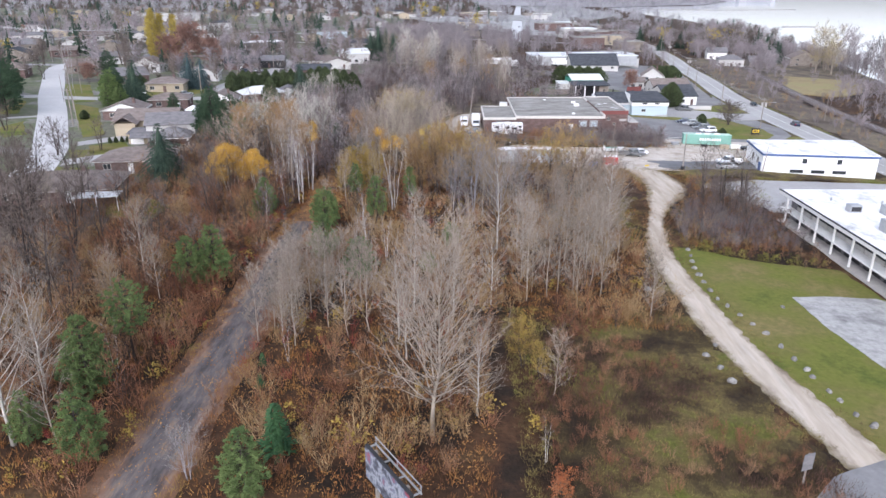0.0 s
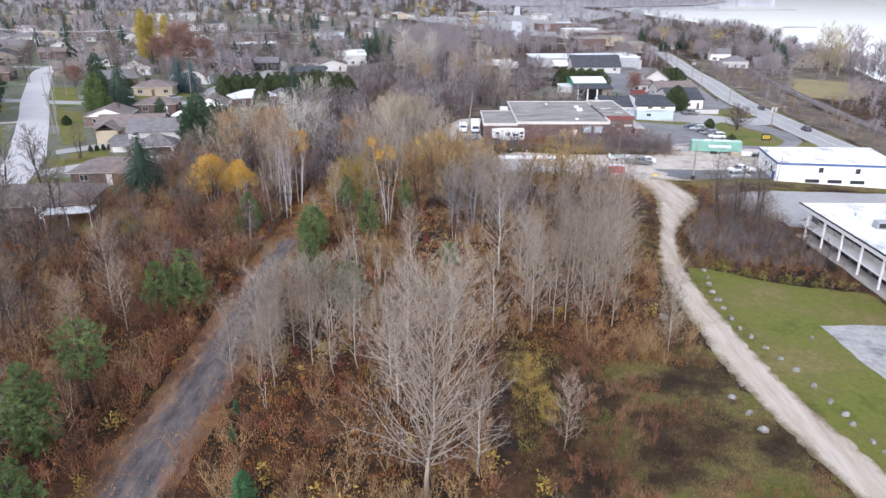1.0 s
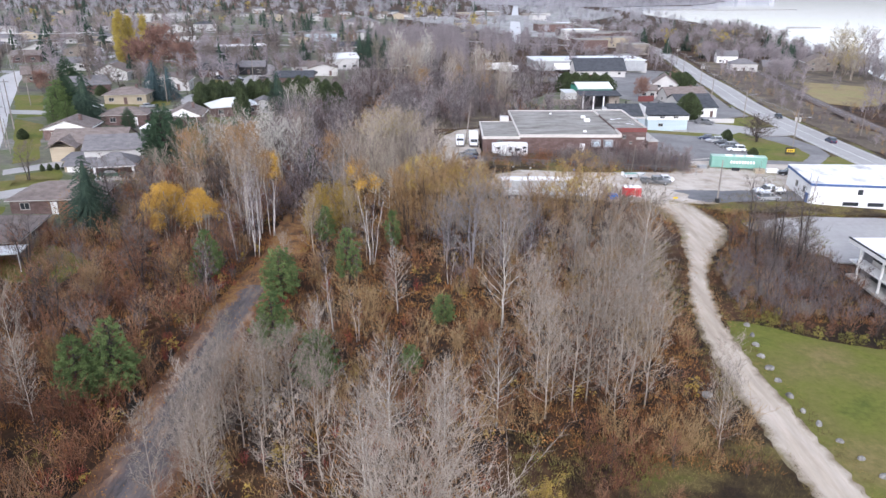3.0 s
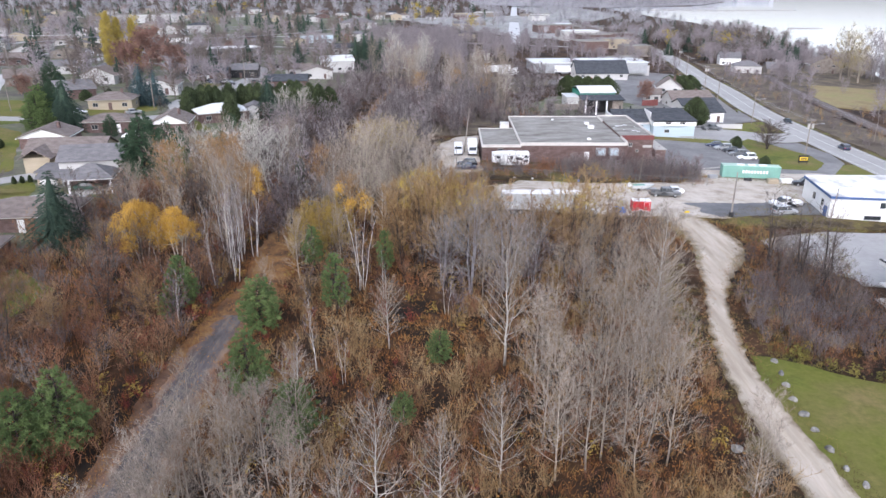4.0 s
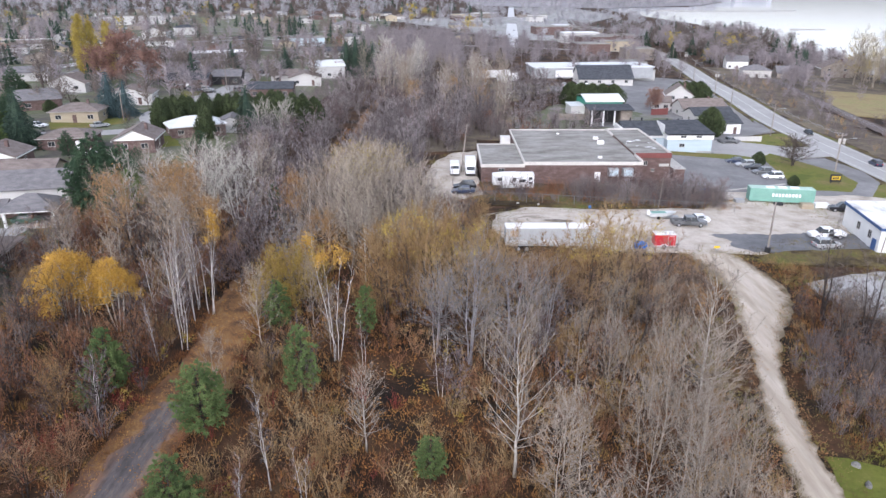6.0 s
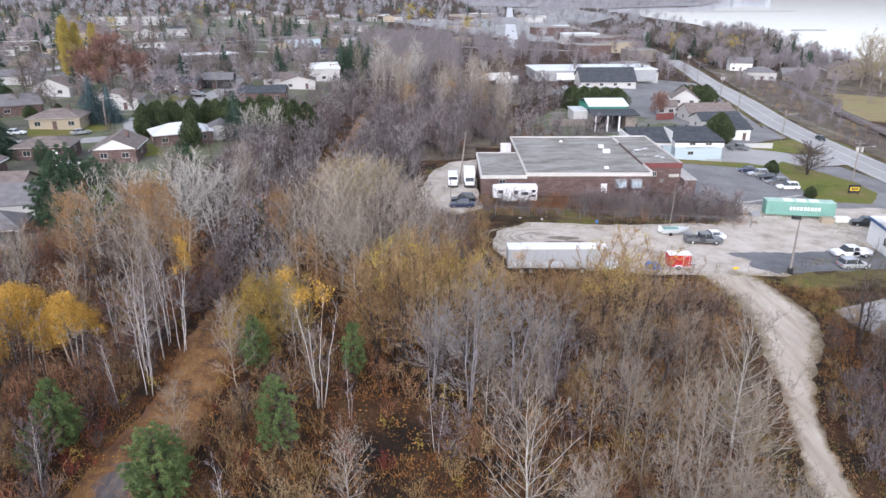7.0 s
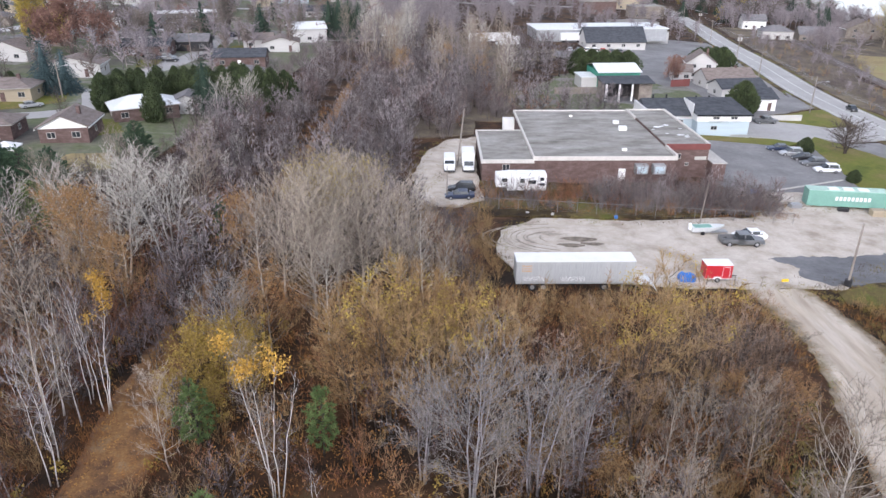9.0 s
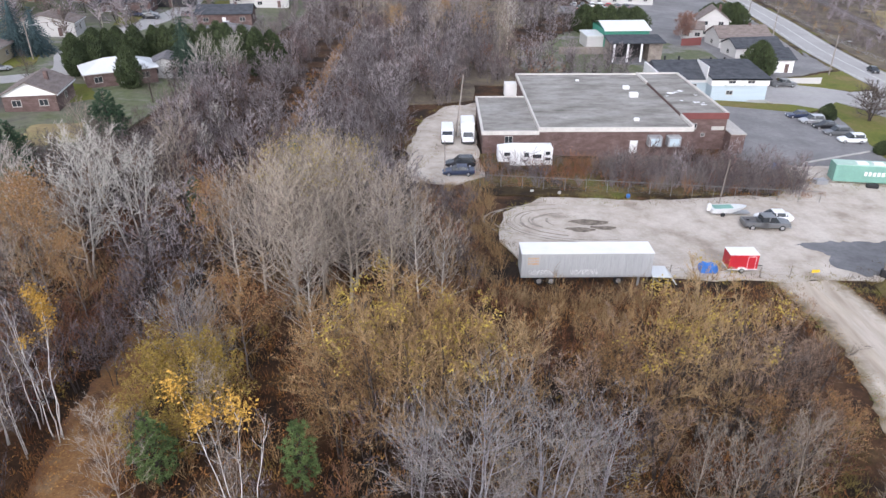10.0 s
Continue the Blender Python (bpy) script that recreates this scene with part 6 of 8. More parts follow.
part("roof", Geo().box(41.2, 4.1, 2.0, 43.8, 17.1, 2.15), M_CURB, bk)
M_FASCIA = mat("pale_fascia", near((0.60, 0.57, 0.53), 0.1), 0.6, 0.7, fine=3, fine_amt=0.3)
part("fascia", Geo().box(-0.2, -0.15, 3.5, 8.9, 0.15, 4.15), M_FASCIA, bk)
part("fascia", Geo().box(8.9, 0.45, 3.8, 33.5, 0.75, 4.5), M_FASCIA, bk)
for a in ((-0.2, 0.15, 3.5, 0.15, 20, 4.15), (-0.2, 19.8, 3.8, 8.8, 20.1, 4.15), (8.75, 0.75, 4.0, 9.05, 35.6, 4.55), (8.8, 35.3, 3.9, 33.4, 35.75, 4.5), (33.2, 0.75, 4.0, 33.55, 6.8, 4.75), (33.2, 28, 4.3, 33.55, 35.6, 4.75), (33.5, 34.2, 4.3, 41.3, 34.6, 4.95), (40.95, 6.8, 4.3, 41.35, 34.3, 4.98)):
    part("parapet", Geo().box(*a), M_FASCIA, bk)
M_REDBAND = mat("red_parapet_band", near((0.17, 0.06, 0.055), 0.1), 0.8, 0.8)
part("parapet", Geo().box(33.5, 6.6, 3.9, 41.3, 6.85, 4.95), M_REDBAND, bk, "dark red parapet band")
window(bk, 4.1, 0, 2.1, 1.25, 1.2)
window(bk, 35.8, 6.8, 2.2, 0.9, 1.0)
window(bk, 37.5, 6.8, 0.9, 0.7, 0.6)
part("door", Geo().box(23.6, 0.5, 0.2, 24.8, 0.62, 2.3), M_WHITE, bk, "white steel door")
part("sign", Geo().box(38.8, 6.68, 2.0, 40.9, 6.8, 2.6), M_CURB, bk, "faded pale lettering bars")
for x0 in (26.2, 29.2):
    un = part("cooling_unit", Geo().box(x0, -0.9, 1.7, x0 + 2.1, 0.6, 3.3), M_GREYMETAL, bk, "pale metal wall unit", bevel=0.08)
    part("grille", Geo().box(x0 + 0.25, -0.96, 1.95, x0 + 1.85, -0.89, 3.05), M_BLUEWALL, un)
for a, b_, s in ((27.9, 24, 0.7), (27.8, 18.5, 0.9), (25, 4.5, 0.5), (20, 30, 0.4), (35, 16, 0.45)):
    part("roof_vent", Geo().box(a, b_, 4.25, a + 1.6 * s, b_ + 1.3 * s, 4.25 + 0.9 * s), M_WHITE, bk, bevel=0.05)
patch_geo = Geo()
pr = random.Random(77)
for a, b_, c in ((35.4, 20, 0.9), (36.6, 20.6, 0.5), (37.8, 21.5, 0.7), (38.2, 14, 0.9), (39.2, 13.4, 0.5), (38.9, 12.4, 0.6), (34.2, 18, 0.4), (36, 15, 0.35), (39.6, 18.5, 0.4)):
    m = 9
    patch_geo.add([(a + c * pr.uniform(0.45, 1.3) * math.cos(k * 6.283 / m), b_ + 0.7 * c * pr.uniform(0.4, 1.3) * math.sin(k * 6.283 / m), 4.706) for k in range(m)], [tuple(range(m))])
part("roof_patch", patch_geo, M_WHITEROOF, bk, "white sealant patches")
part("loading_deck", Geo().box(22.5, -2.6, -1.6, 30, -0.4, 0.1), M_PLANK, bk)

# white roofed office at the lawn
of = thing("office_building", 59.6, 86, "long white-roofed office with a columned gallery", "building", z=gz(60, 95))
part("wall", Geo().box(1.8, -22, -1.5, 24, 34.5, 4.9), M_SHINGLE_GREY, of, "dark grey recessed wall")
part("roof", Geo().box(-0.4, -22.4, 4.95, 24.4, 35, 5.35), M_WHITEROOF, of, "flat white membrane roof with stains")
part("fascia", Geo().box(-0.52, -22.5, 4.72, -0.4, 35.1, 5.3), M_WHITE, of, "white painted fascia")
part("drip_edge", Geo().box(-0.58, -22.55, 5.3, -0.3, 35.15, 5.44), M_DARK, of, "thin dark roof edge")
part("soffit", Geo().box(-0.36, -22.4, 4.75, 1.8, 34.9, 4.94), M_WHITE, of)
part("walkway", Geo().box(-0.6, -22, -1.2, 1.8, 34, 0.12), M_CURB, of, "grey concrete walkway")
part("gallery_floor", Geo().box(-0.2, -22, 2.0, 1.8, 34.5, 2.25), M_WHITE, of, "white edge of the upper gallery")
for k in range(11):
    yy = -21.3 + 5.35 * k
    part("column", Geo().box(-0.25, yy - 0.13, 0.12, 0.02, yy + 0.13, 4.76), M_WHITE, of)
    for j in range(3):
        window(of, 1.8, yy + 0.95 + 1.72 * j, 3.1, 1.62, 1.35, "-x", M_DARK, 1) if k < 10 else None
    # Panels take grey instead of white: the roof's shade is put into their colour.
    part("panel", Geo().box(1.68, yy + 0.15, 2.27, 1.79, yy + 5.2, 3.02), M_CURB, of, "panel below the windows, greyed for gallery shade") if k < 10 else None
    part("shopfront", Geo().box(1.74, yy + 0.5, 0.2, 1.82, yy + 4.9, 1.9), M_DARK, of) if k < 10 else None
for a, b_, w_ in ((4.4, 10.5, 3.0), (4.6, 21.2, 1.9), (9.4, 19.5, 2.4), (13.0, 3.5, 2.2)):
    un = part("roof_unit", Geo().box(a, b_, 5.35, a + w_, b_ + w_ * 0.8, 5.35 + w_ * 0.62), M_GREYMETAL, of, "grey rooftop air conditioner", bevel=0.06)
    part("grille", Geo().box(a + w_ * 0.1, b_ - 0.06, 5.35 + 0.12 * w_, a + w_ * 0.9, b_ - 0.01, 5.35 + w_ * 0.5), M_DARK, un)
for a, b_ in ((6, 10), (9, 17), (12.5, 26), (18, 12), (5, 28), (16, 28)):
    part("roof_vent", Geo().cyl(a, b_, 5.3, 5.9, 0.16, 8), M_GREYMETAL, of)

# white building with navy trim
wb = thing("workshop_building", 71.3, 156.6, "white painted workshop with navy roof trim", "building", z=gz(80, 157) + 0.2)
part("wall", Geo().prism([(0, 0), (24.5, -3.2), (27.5, 14), (2.2, 14.5)], -2.0, 4.1), M_WHITE, wb)
part("roof", Geo().prism([(-0.2, -0.25), (24.7, -3.5), (27.8, 14.2), (2.1, 14.8)], 4.45, 4.6), M_WHITEROOF, wb, "flat white roof with grey stains")
part("trim", Geo().prism([(-0.25, -0.3), (24.75, -3.55), (27.85, 14.25), (2.05, 14.85)], 4.0, 4.45), M_TRIMBLUE, wb, "navy band below the roof")
ang = math.atan2(-3.2, 24.5)


def wall_box(g, u0, u1, z0, z1, d0, d1):
    c, s = math.cos(ang), math.sin(ang)
    return g.prism([(u0 * c + d1 * s, u0 * s - d1 * c), (u1 * c + d1 * s, u1 * s - d1 * c), (u1 * c + d0 * s, u1 * s - d0 * c), (u0 * c + d0 * s, u0 * s - d0 * c)], z0, z1)


for u in (8.5, 16.0):
    f = part("window", wall_box(Geo(), u, u + 1.2, 2.3, 3.6, 0.0, 0.08), M_WHITE, wb)
    part("pane", wall_box(Geo(), u + 0.1, u + 1.1, 2.4, 3.5, 0.08, 0.1), M_GLASS, f)
for u in (6.2, 10.8, 15.4):
    f = part("window", wall_box(Geo(), u, u + 3.0, 0.1, 0.95, 0.0, 0.08), M_GREYMETAL, wb)
    part("pane", wall_box(Geo(), u + 0.1, u + 2.9, 0.18, 0.87, 0.08, 0.1), M_GLASS, f)
for v in (3.5, 8):
    window(wb, 0.15 * v, v, 1.6, 1.0, 1.3, "-x")
part("door", Geo().box(-0.05, 0.9, 0, 0.15, 1.9, 2.1), M_TRIMBLUE, wb)
st = part("steps", Geo().box(-2.4, 0.6, -0.5, -0.2, 2.2, 0.0), M_PLANK, wb)
for k in range(4):
    part("step", Geo().box(-2.4 - 0.35 * (k + 1), 0.6, -0.5, -2.4 - 0.35 * k, 2.2, -0.1 - 0.12 * k), M_PLANK, st)

# pale blue building
bb = thing("blue_building", 48.8, 229.5, "pale blue clad building with dark shingle roof", "building", z=gz(62, 232) - 0.1)
part("wall", Geo().box(0, 3.2, -1.5, 10.2, 12, 3.0), M_BLUEWALL, bb)
part("wall", Geo().box(10.2, 0, -1.5, 21.8, 12.5, 3.1), M_BLUEWALL, bb)
part("wall", Geo().box(9.9, -0.12, 3.1, 22.1, 12.5, 4.6), M_WHITE, bb, "white upper cladding")
part("wall", Geo().box(-0.1, 2.9, 3.0, 10.0, 12, 4.0), M_WHITE, bb, "white upper cladding")
rf = part("roof", Geo().add([(-0.4, 2.4, 3.9), (10.0, 2.4, 3.9), (10.0, 9.5, 6.4), (-0.4, 9.5, 6.4), (-0.4, 13, 4.2), (10.0, 13, 4.2), (-0.4, 2.4, 3.7), (10, 2.4, 3.7)], [(0, 1, 2, 3), (3, 2, 5, 4), (0, 6, 7, 1), (0, 3, 4), (1, 5, 2)]), M_SHINGLE_DARK, bb)
part("roof", Geo().add([(9.7, -0.5, 4.6), (22.4, -0.5, 4.6), (20, 8, 6.9), (9.7, 8, 6.9), (9.7, 13, 4.8), (22.4, 13, 4.8), (9.7, -0.5, 4.35), (22.4, -0.5, 4.35)], [(0, 1, 2, 3), (3, 2, 5, 4), (0, 6, 7, 1), (1, 5, 2), (0, 3, 4), (1, 7, 6, 0)]), M_SHINGLE_DARK, bb)
part("parapet", Geo().box(-0.8, 2.2, -1.0, -0.4, 13, 5.2), M_WHITE, bb)
part("parapet", Geo().box(9.55, 2.0, 3.5, 9.72, 9, 6.6), M_WHITE, bb)
for u in (14.2, 18.2):
    window(bb, u, -0.12, 3.6, 1.5, 0.6)
    part("awning", Geo().box(u - 1.5, -0.7, 3.3, u + 1.5, -0.12, 3.55), M_WHITE, bb)
window(bb, 14.0, 0, 1.2, 1.4, 0.9)
window(bb, 7.5, 3.2, 2.2, 1.2, 0.5)
for u, v in ((2.5, 9.5), (5.6, 9.5), (12, 8), (15, 8)):
    part("roof_vent", Geo().cyl(u, v, 6.2, 7.2, 0.22, 8), M_DARK, rf)
part("railing", Geo().box(17.4, -1.6, -0.4, 21.6, -1.5, 0.5), M_GREYMETAL, bb)
house("cottage", 85.5, 261.5, 7, 9, 3.2, 1.8, "small white house with dark shingle roof", M_WHITE, M_SHINGLE_DARK, "gable", 6, 2, 1, False, group="roadside houses")
house("cottage", 88, 290, 15, 9, 3.2, 2.4, "house with worn brown-grey shingle roof", M_SIDING, M_SHINGLE_BROWN, "gable", 6, 3, 1, True, group="roadside houses")
house("cottage", 86.5, 276.5, 13, 8, 3.0, 1.8, "house with dark shingle roof by the road", M_SIDING, M_SHINGLE_DARK, "gable", 8, 2, 1, False, group="roadside houses")
house("gable_house", 85.5, 305, 9, 8, 5.2, 3.2, "white two-storey house with steep gable front", M_SIDING, M_SHINGLE_BROWN, "gabley", -12, 2, 1, True, floors=2, group="roadside houses")
house("cottage", 78, 300, 6, 6, 3.0, 1.6, "low cream annex with brown roof", M_SIDING, M_SHINGLE_BROWN, "gable", -12, 2, 1, False, door=False, group="roadside houses")
part("fence_panel", Geo().box(0, 0, -0.6, 8.7, 0.12, 1.2), M_SIDING, thing("white_fence", 82.7, 246.3, "low white board fence by the driveway", "fence", 4))
# open shed and green-walled store
sh = thing("open_shed", 44.8, 261, "open-fronted shed with white posts and dark inside", "shed", 2)
part("wall", Geo().box(0, 5.5, -0.5, 13, 5.8, 5.2), M_DARK, sh)
part("wall", Geo().box(-0.2, 0, -0.5, 0.1, 5.8, 5.0), M_PLANK, sh)
part("wall", Geo().box(9.6, 0.2, -0.5, 13, 5.6, 4.6), M_PLANK, sh)
part("roof", Geo().add([(-0.6, -0.8, 4.9), (13.4, -0.8, 4.9), (13.4, 6.2, 5.6), (-0.6, 6.2, 5.6), (-0.6, -0.8, 4.6), (13.4, -0.8, 4.6), (13.4, 6.2, 5.3), (-0.6, 6.2, 5.3)], [(0, 1, 2, 3), (7, 6, 5, 4), (0, 4, 5, 1), (1, 5, 6, 2), (2, 6, 7, 3), (3, 7, 4, 0)]), M_SHINGLE_DARK, sh)
part("floor", Geo().box(-0.2, -2, -0.5, 13, 5.5, 0.06), M_DARKASPH, sh)
for u in (0.5, 4.0, 7.4):
    part("post", Geo().box(u, -0.45, 0, u + 0.42, -0.05, 4.65), M_WHITE, sh)
gs = thing("green_store", 46.5, 276, "green-walled store with pale metal roof", "building", 3)
part("wall", Geo().box(0, 0, -0.5, 12, 13, 5.0), M_GREENWALL, gs)
part("wall", Geo().box(-4.5, 1, -0.5, 0, 9, 3.4), M_SIDING, gs)
part("roof", Geo().add([(-0.4, -0.5, 5.2), (12.4, -0.5, 5.2), (12.4, 6.5, 6.6), (-0.4, 6.5, 6.6), (12.4, 13.4, 5.2), (-0.4, 13.4, 5.2), (-0.4, -0.5, 4.9), (12.4, -0.5, 4.9)], [(0, 1, 2, 3), (3, 2, 4, 5), (0, 6, 7, 1)]), M_METALROOF, gs)
part("roof", Geo().box(-4.8, 0.6, 3.4, -0.02, 9.3, 3.65), M_METALROOF, gs)
part("door", Geo().box(3, -0.06, 0, 6, 0.02, 3), M_WHITE, gs)
wf = thing("board_fence", 33, 268, "weathered grey board fence", "fence")
for k in range(30):
    part("board", Geo().box(k * 0.5, 0, 0, k * 0.5 + 0.46, 0.04, 1.9), M_PLANK, wf)
ls = thing("storage_hut", 20.2, 229.2, "long low white storage hut", "shed", 4)
part("wall", Geo().box(0, 0, -0.5, 14, 4, 2.6), M_WHITE, ls)
part("roof", Geo().box(-0.2, -0.2, 2.6, 14.2, 4.2, 2.78), M_TARROOF, ls)
part("door", Geo().box(5, -0.05, 0, 6.2, 0.02, 2), M_DARK, ls)
sb = thing("storage_box", 15.2, 224.6, "white steel storage box beside the brick building", "container", 0)
part("body", Geo().box(0, 0, 0.1, 5.6, 2.4, 2.7), M_WHITE, sb, bevel=0.04)
part("base", Geo().box(0.1, 0.1, -0.3, 5.5, 2.3, 0.1), M_DARK, sb)
# warehouses farther along the road
wh = thing("warehouse", 50, 362, "long pale warehouse with low roof", "building", 4)
part("wall", Geo().box(-6, 18, -0.5, 50, 40, 4.5), M_GREYMETAL, wh)
part("roof", Geo().box(-6.5, 17.5, 4.5, 50.5, 40.5, 4.9), M_METALROOF, wh)
for k in range(4):
    part("door", Geo().box(0 + 9 * k, 17.9, 0, 4 + 9 * k, 18.02, 3.6), M_GREYMETAL, wh)
house("dark_roofed_hall", 72, 370, 24, 14, 2.8, 5.0, "hall with steep dark grey roof", M_SIDING, M_SHINGLE_DARK, "gable", 3, 4, 1, False, door=False)
house("shop_building", 92, 392, 16, 12, 4.5, 0.3, "flat roofed pale shop by the road", M_SIDING, M_TARROOF, "flat", 8, 4, 2, False, door=False)
house("shop_building", 96, 430, 20, 16, 4.5, 0.3, "flat roofed pale shop by the road", M_SIDING, M_TARROOF, "flat", 8, 4, 2, False, door=False)

# ---- houses of the neighbourhood ----
h1 = house("two_storey_house", -66, 162, 10.6, 8.5, 4.7, 2.0, "cream two-storey house with grey gable roof and carport", M_SIDING, M_SHINGLE_GREY, "gable", 12, 3, 2, False, door=False)
cg = hip_roof(7.4, 6, 2.8, 1.9)
cg.v = [(x + 0.9, y - 6.9, z) for x, y, z in cg.v]
part("carport_roof", cg, M_SHINGLE_GREY, h1)
part("carport_fascia", Geo().box(-3.33, -10.43, 2.5, 5.13, -3.4, 2.62), M_WHITE, h1)
for u, v in ((-2.7, -9.8), (4.2, -9.8)):
    part("carport_post", Geo().box(u, v, -0.6, u + 0.38, v + 0.38, 2.55), M_WHITE, h1)
part("carport_floor", Geo().box(-3, -10.2, -0.6, 6.6, -4.3, 0.03), M_CURB, h1)
part("brick_facing", Geo().box(-4.9, -4.36, -0.5, 5.28, -4.26, 2.35), M_BRICK, h1, "brown brick facing of the ground floor")
part("porch_roof", Geo().add([(-8.6, -7.6, 2.5), (-3.1, -7.6, 2.5), (-3.1, -4.2, 3.3), (-8.6, -4.2, 3.3), (-8.6, -7.6, 2.3), (-3.1, -7.6, 2.3), (-3.1, -4.2, 3.1), (-8.6, -4.2, 3.1)], [(0, 1, 2, 3), (7, 6, 5, 4), (0, 4, 5, 1), (1, 5, 6, 2), (2, 6, 7, 3), (3, 7, 4, 0)]), M_SHINGLE_GREY, h1)
part("garage_wall", Geo().box(-9.6, -3.6, -0.6, -5.3, 3.4, 2.6), M_TANWALL, h1)
part("garage_roof", Geo().box(-9.9, -3.9, 2.6, -5.3, 3.6, 2.85), M_SHINGLE_GREY, h1)
gd = part("garage_door", Geo().box(-9.1, -3.68, -0.3, -6.3, -3.6, 2.1), M_WHITE, h1)
for k in range(3):
    part("panel_groove", Geo().box(-9.0, -3.69, 0.2 + 0.55 * k, -6.4, -3.67, 0.24 + 0.55 * k), M_GREYMETAL, gd)
h2 = house("low_house", -75.5, 171.8, 14.5, 9.5, 3.6, 2.0, "cream house with a long brown gable roof", M_TANWALL, M_SHINGLE_BROWN, "gable", 8, 3, 1, False, group="houses")
xg = gable_roof(5.2, 6.0, 3.3, 1.5, along="y")
xg.v = [(x - 4.2, y - 4.6, z) for x, y, z in xg.v]
part("cross_roof", xg, M_SHINGLE_BROWN, h2)
part("cross_wall", Geo().box(-6.6, -7.2, -1.5, -1.8, -4.4, 3.25), M_TANWALL, h2)
house("low_house", -88.5, 187.5, 10, 8.5, 2.8, 1.8, "brick house with a white gable and brown roof", M_BRICK, M_SHINGLE_BROWN, "gabley", 8, 2, 1, True, group="houses", gable=M_WHITE)
house("bungalow", -63.6, 136, 13.5, 9, 2.6, 1.8, "brown brick bungalow with brown hip roof", M_BRICK, M_SHINGLE_BROWN, "hip", 6, 3, 1, True, group="houses")
house("bungalow", -68, 116, 19, 11, 2.3, 2.1, "bungalow with brown roof and open back porch", M_BRICK, M_SHINGLE_BROWN, "hip", 10, 4, 1, True, group="houses")
pc = thing("porch_canopy", -58.6, 108.8, "flat white porch canopy on thin posts", "porch", 12)
part("roof", Geo().box(-3.5, -1.6, 2.4, 3.5, 1.8, 2.58), M_METALROOF, pc)
for u in (-3.3, 0, 3.2):
    part("post", Geo().box(u, -1.5, -0.5, u + 0.12, -1.38, 2.4), M_WHITE, pc)
house("bungalow", -69, 208.5, 8.6, 10, 3.0, 2.0, "brick bungalow with a white gable end", M_BRICK, M_SHINGLE_BROWN, "gabley", 10, 2, 1, True, door=False, group="houses", gable=M_WHITE)
house("bungalow", -84, 207, 11, 8, 2.8, 1.5, "bungalow with brown roof", M_BRICK, M_SHINGLE_BROWN, "hip", 10, 2, 1, False, group="houses")
house("bungalow", -62.2, 226.3, 13, 8.5, 2.8, 1.9, "brick bungalow with a white sheet roof", M_BRICK, M_METALROOF, "hip", 30, 3, 1, True, group="houses")
house("bungalow", -54.8, 232.6, 8, 7, 2.4, 1.6, "white annex with pale roof", M_SIDING, M_SHINGLE_GREY, "gabley", 12, 2, 1, False, group="houses")
house("bungalow", -97, 238, 12, 9, 3.0, 1.7, "tan bungalow with grey-brown hip roof", M_TANWALL, M_SHINGLE_BROWN, "hip", 8, 3, 1, True, group="houses")
house("bungalow", -96, 268, 14, 9, 3.2, 1.8, "white-sided house with brown gable roof", M_SIDING, M_SHINGLE_BROWN, "gabley", 10, 2, 1, True, group="houses")
house("bungalow", -91, 306, 14, 9, 3.0, 1.8, "low house with dark shingle roof", M_BRICK, M_SHINGLE_DARK, "gable", 8, 3, 1, False, group="houses")
house("bungalow", -82, 318, 13, 9, 3.2, 1.8, "low house with dark grey roof", M_DARK, M_SHINGLE_GREY, "gable", 8, 3, 1, False, group="houses")
house("bungalow", -100, 326, 14, 9, 3.0, 1.8, "low house with blue-grey roof", M_SIDING, M_SHINGLE_GREY, "hip", 8, 3, 1, False, group="houses")
house("bungalow", -58.5, 293, 15, 9, 3.0, 1.8, "brick house with dark grey gable roof", M_BRICK, M_SHINGLE_DARK, "gable", 6, 3, 1, True, group="houses")
house("bungalow", -53, 325, 12, 9, 3.0, 1.8, "house with brown shingle roof", M_SIDING, M_SHINGLE_BROWN, "gabley", 10, 2, 1, True, group="houses")
house("bungalow", -62, 330, 10, 8, 3.0, 1.7, "house with grey shingle roof", M_SIDING, M_SHINGLE_BROWN, "gable", 10, 2, 1, True, group="houses")
house("bungalow", -52, 268, 11, 8, 2.8, 1.6, "house with low grey roof behind cedars", M_SIDING, M_SHINGLE_GREY, "hip", 10, 2, 1, False, group="houses")
ap = house("apartment_block", -101, 372, 24, 11, 6.2, 0.3, "flat-roofed two-storey apartment block with balconies", M_SHINGLE_GREY, M_WHITEROOF, "flat", 20, 6, 2, False, floors=2, door=False)
for k in range(7):
    part("pier", Geo().box(-11 + 3.6 * k, -7.4, -0.3, -10.84 + 3.6 * k, -7.2, 6.3), M_WHITE, ap)
part("balcony", Geo().box(-11, -7.2, 2.9, 11, -5.5, 3.1), M_GREYMETAL, ap)
house("hall_building", -49, 352, 13, 14, 4.8, 1.8, "white hall with a pale roof", M_SIDING, M_METALROOF, "gable", 18, 3, 1, False, door=False)
house("school_building", -89, 502, 28, 16, 4.5, 0.3, "flat grey school building beside a green field", M_BLUEWALL, M_TARROOF, "flat", 16, 6, 2, False, door=False)
sheet("school_field", [(-78, 520), (-30, 535), (-28, 575), (-84, 570)], M_LAWN, "green school playing field", "lawn", 0.2, 0.5, 4)
house("hall_building", -78, 668, 30, 18, 5, 3.5, "pale hall with hip roof", M_SIDING, M_SHINGLE_GREY, "hip", 14, 4, 1, False, door=False)
house("long_hall", -270, 690, 60, 20, 7, 0.3, "long pale institutional building", M_SIDING, M_TARROOF, "flat", 24, 10, 2, False, door=False)
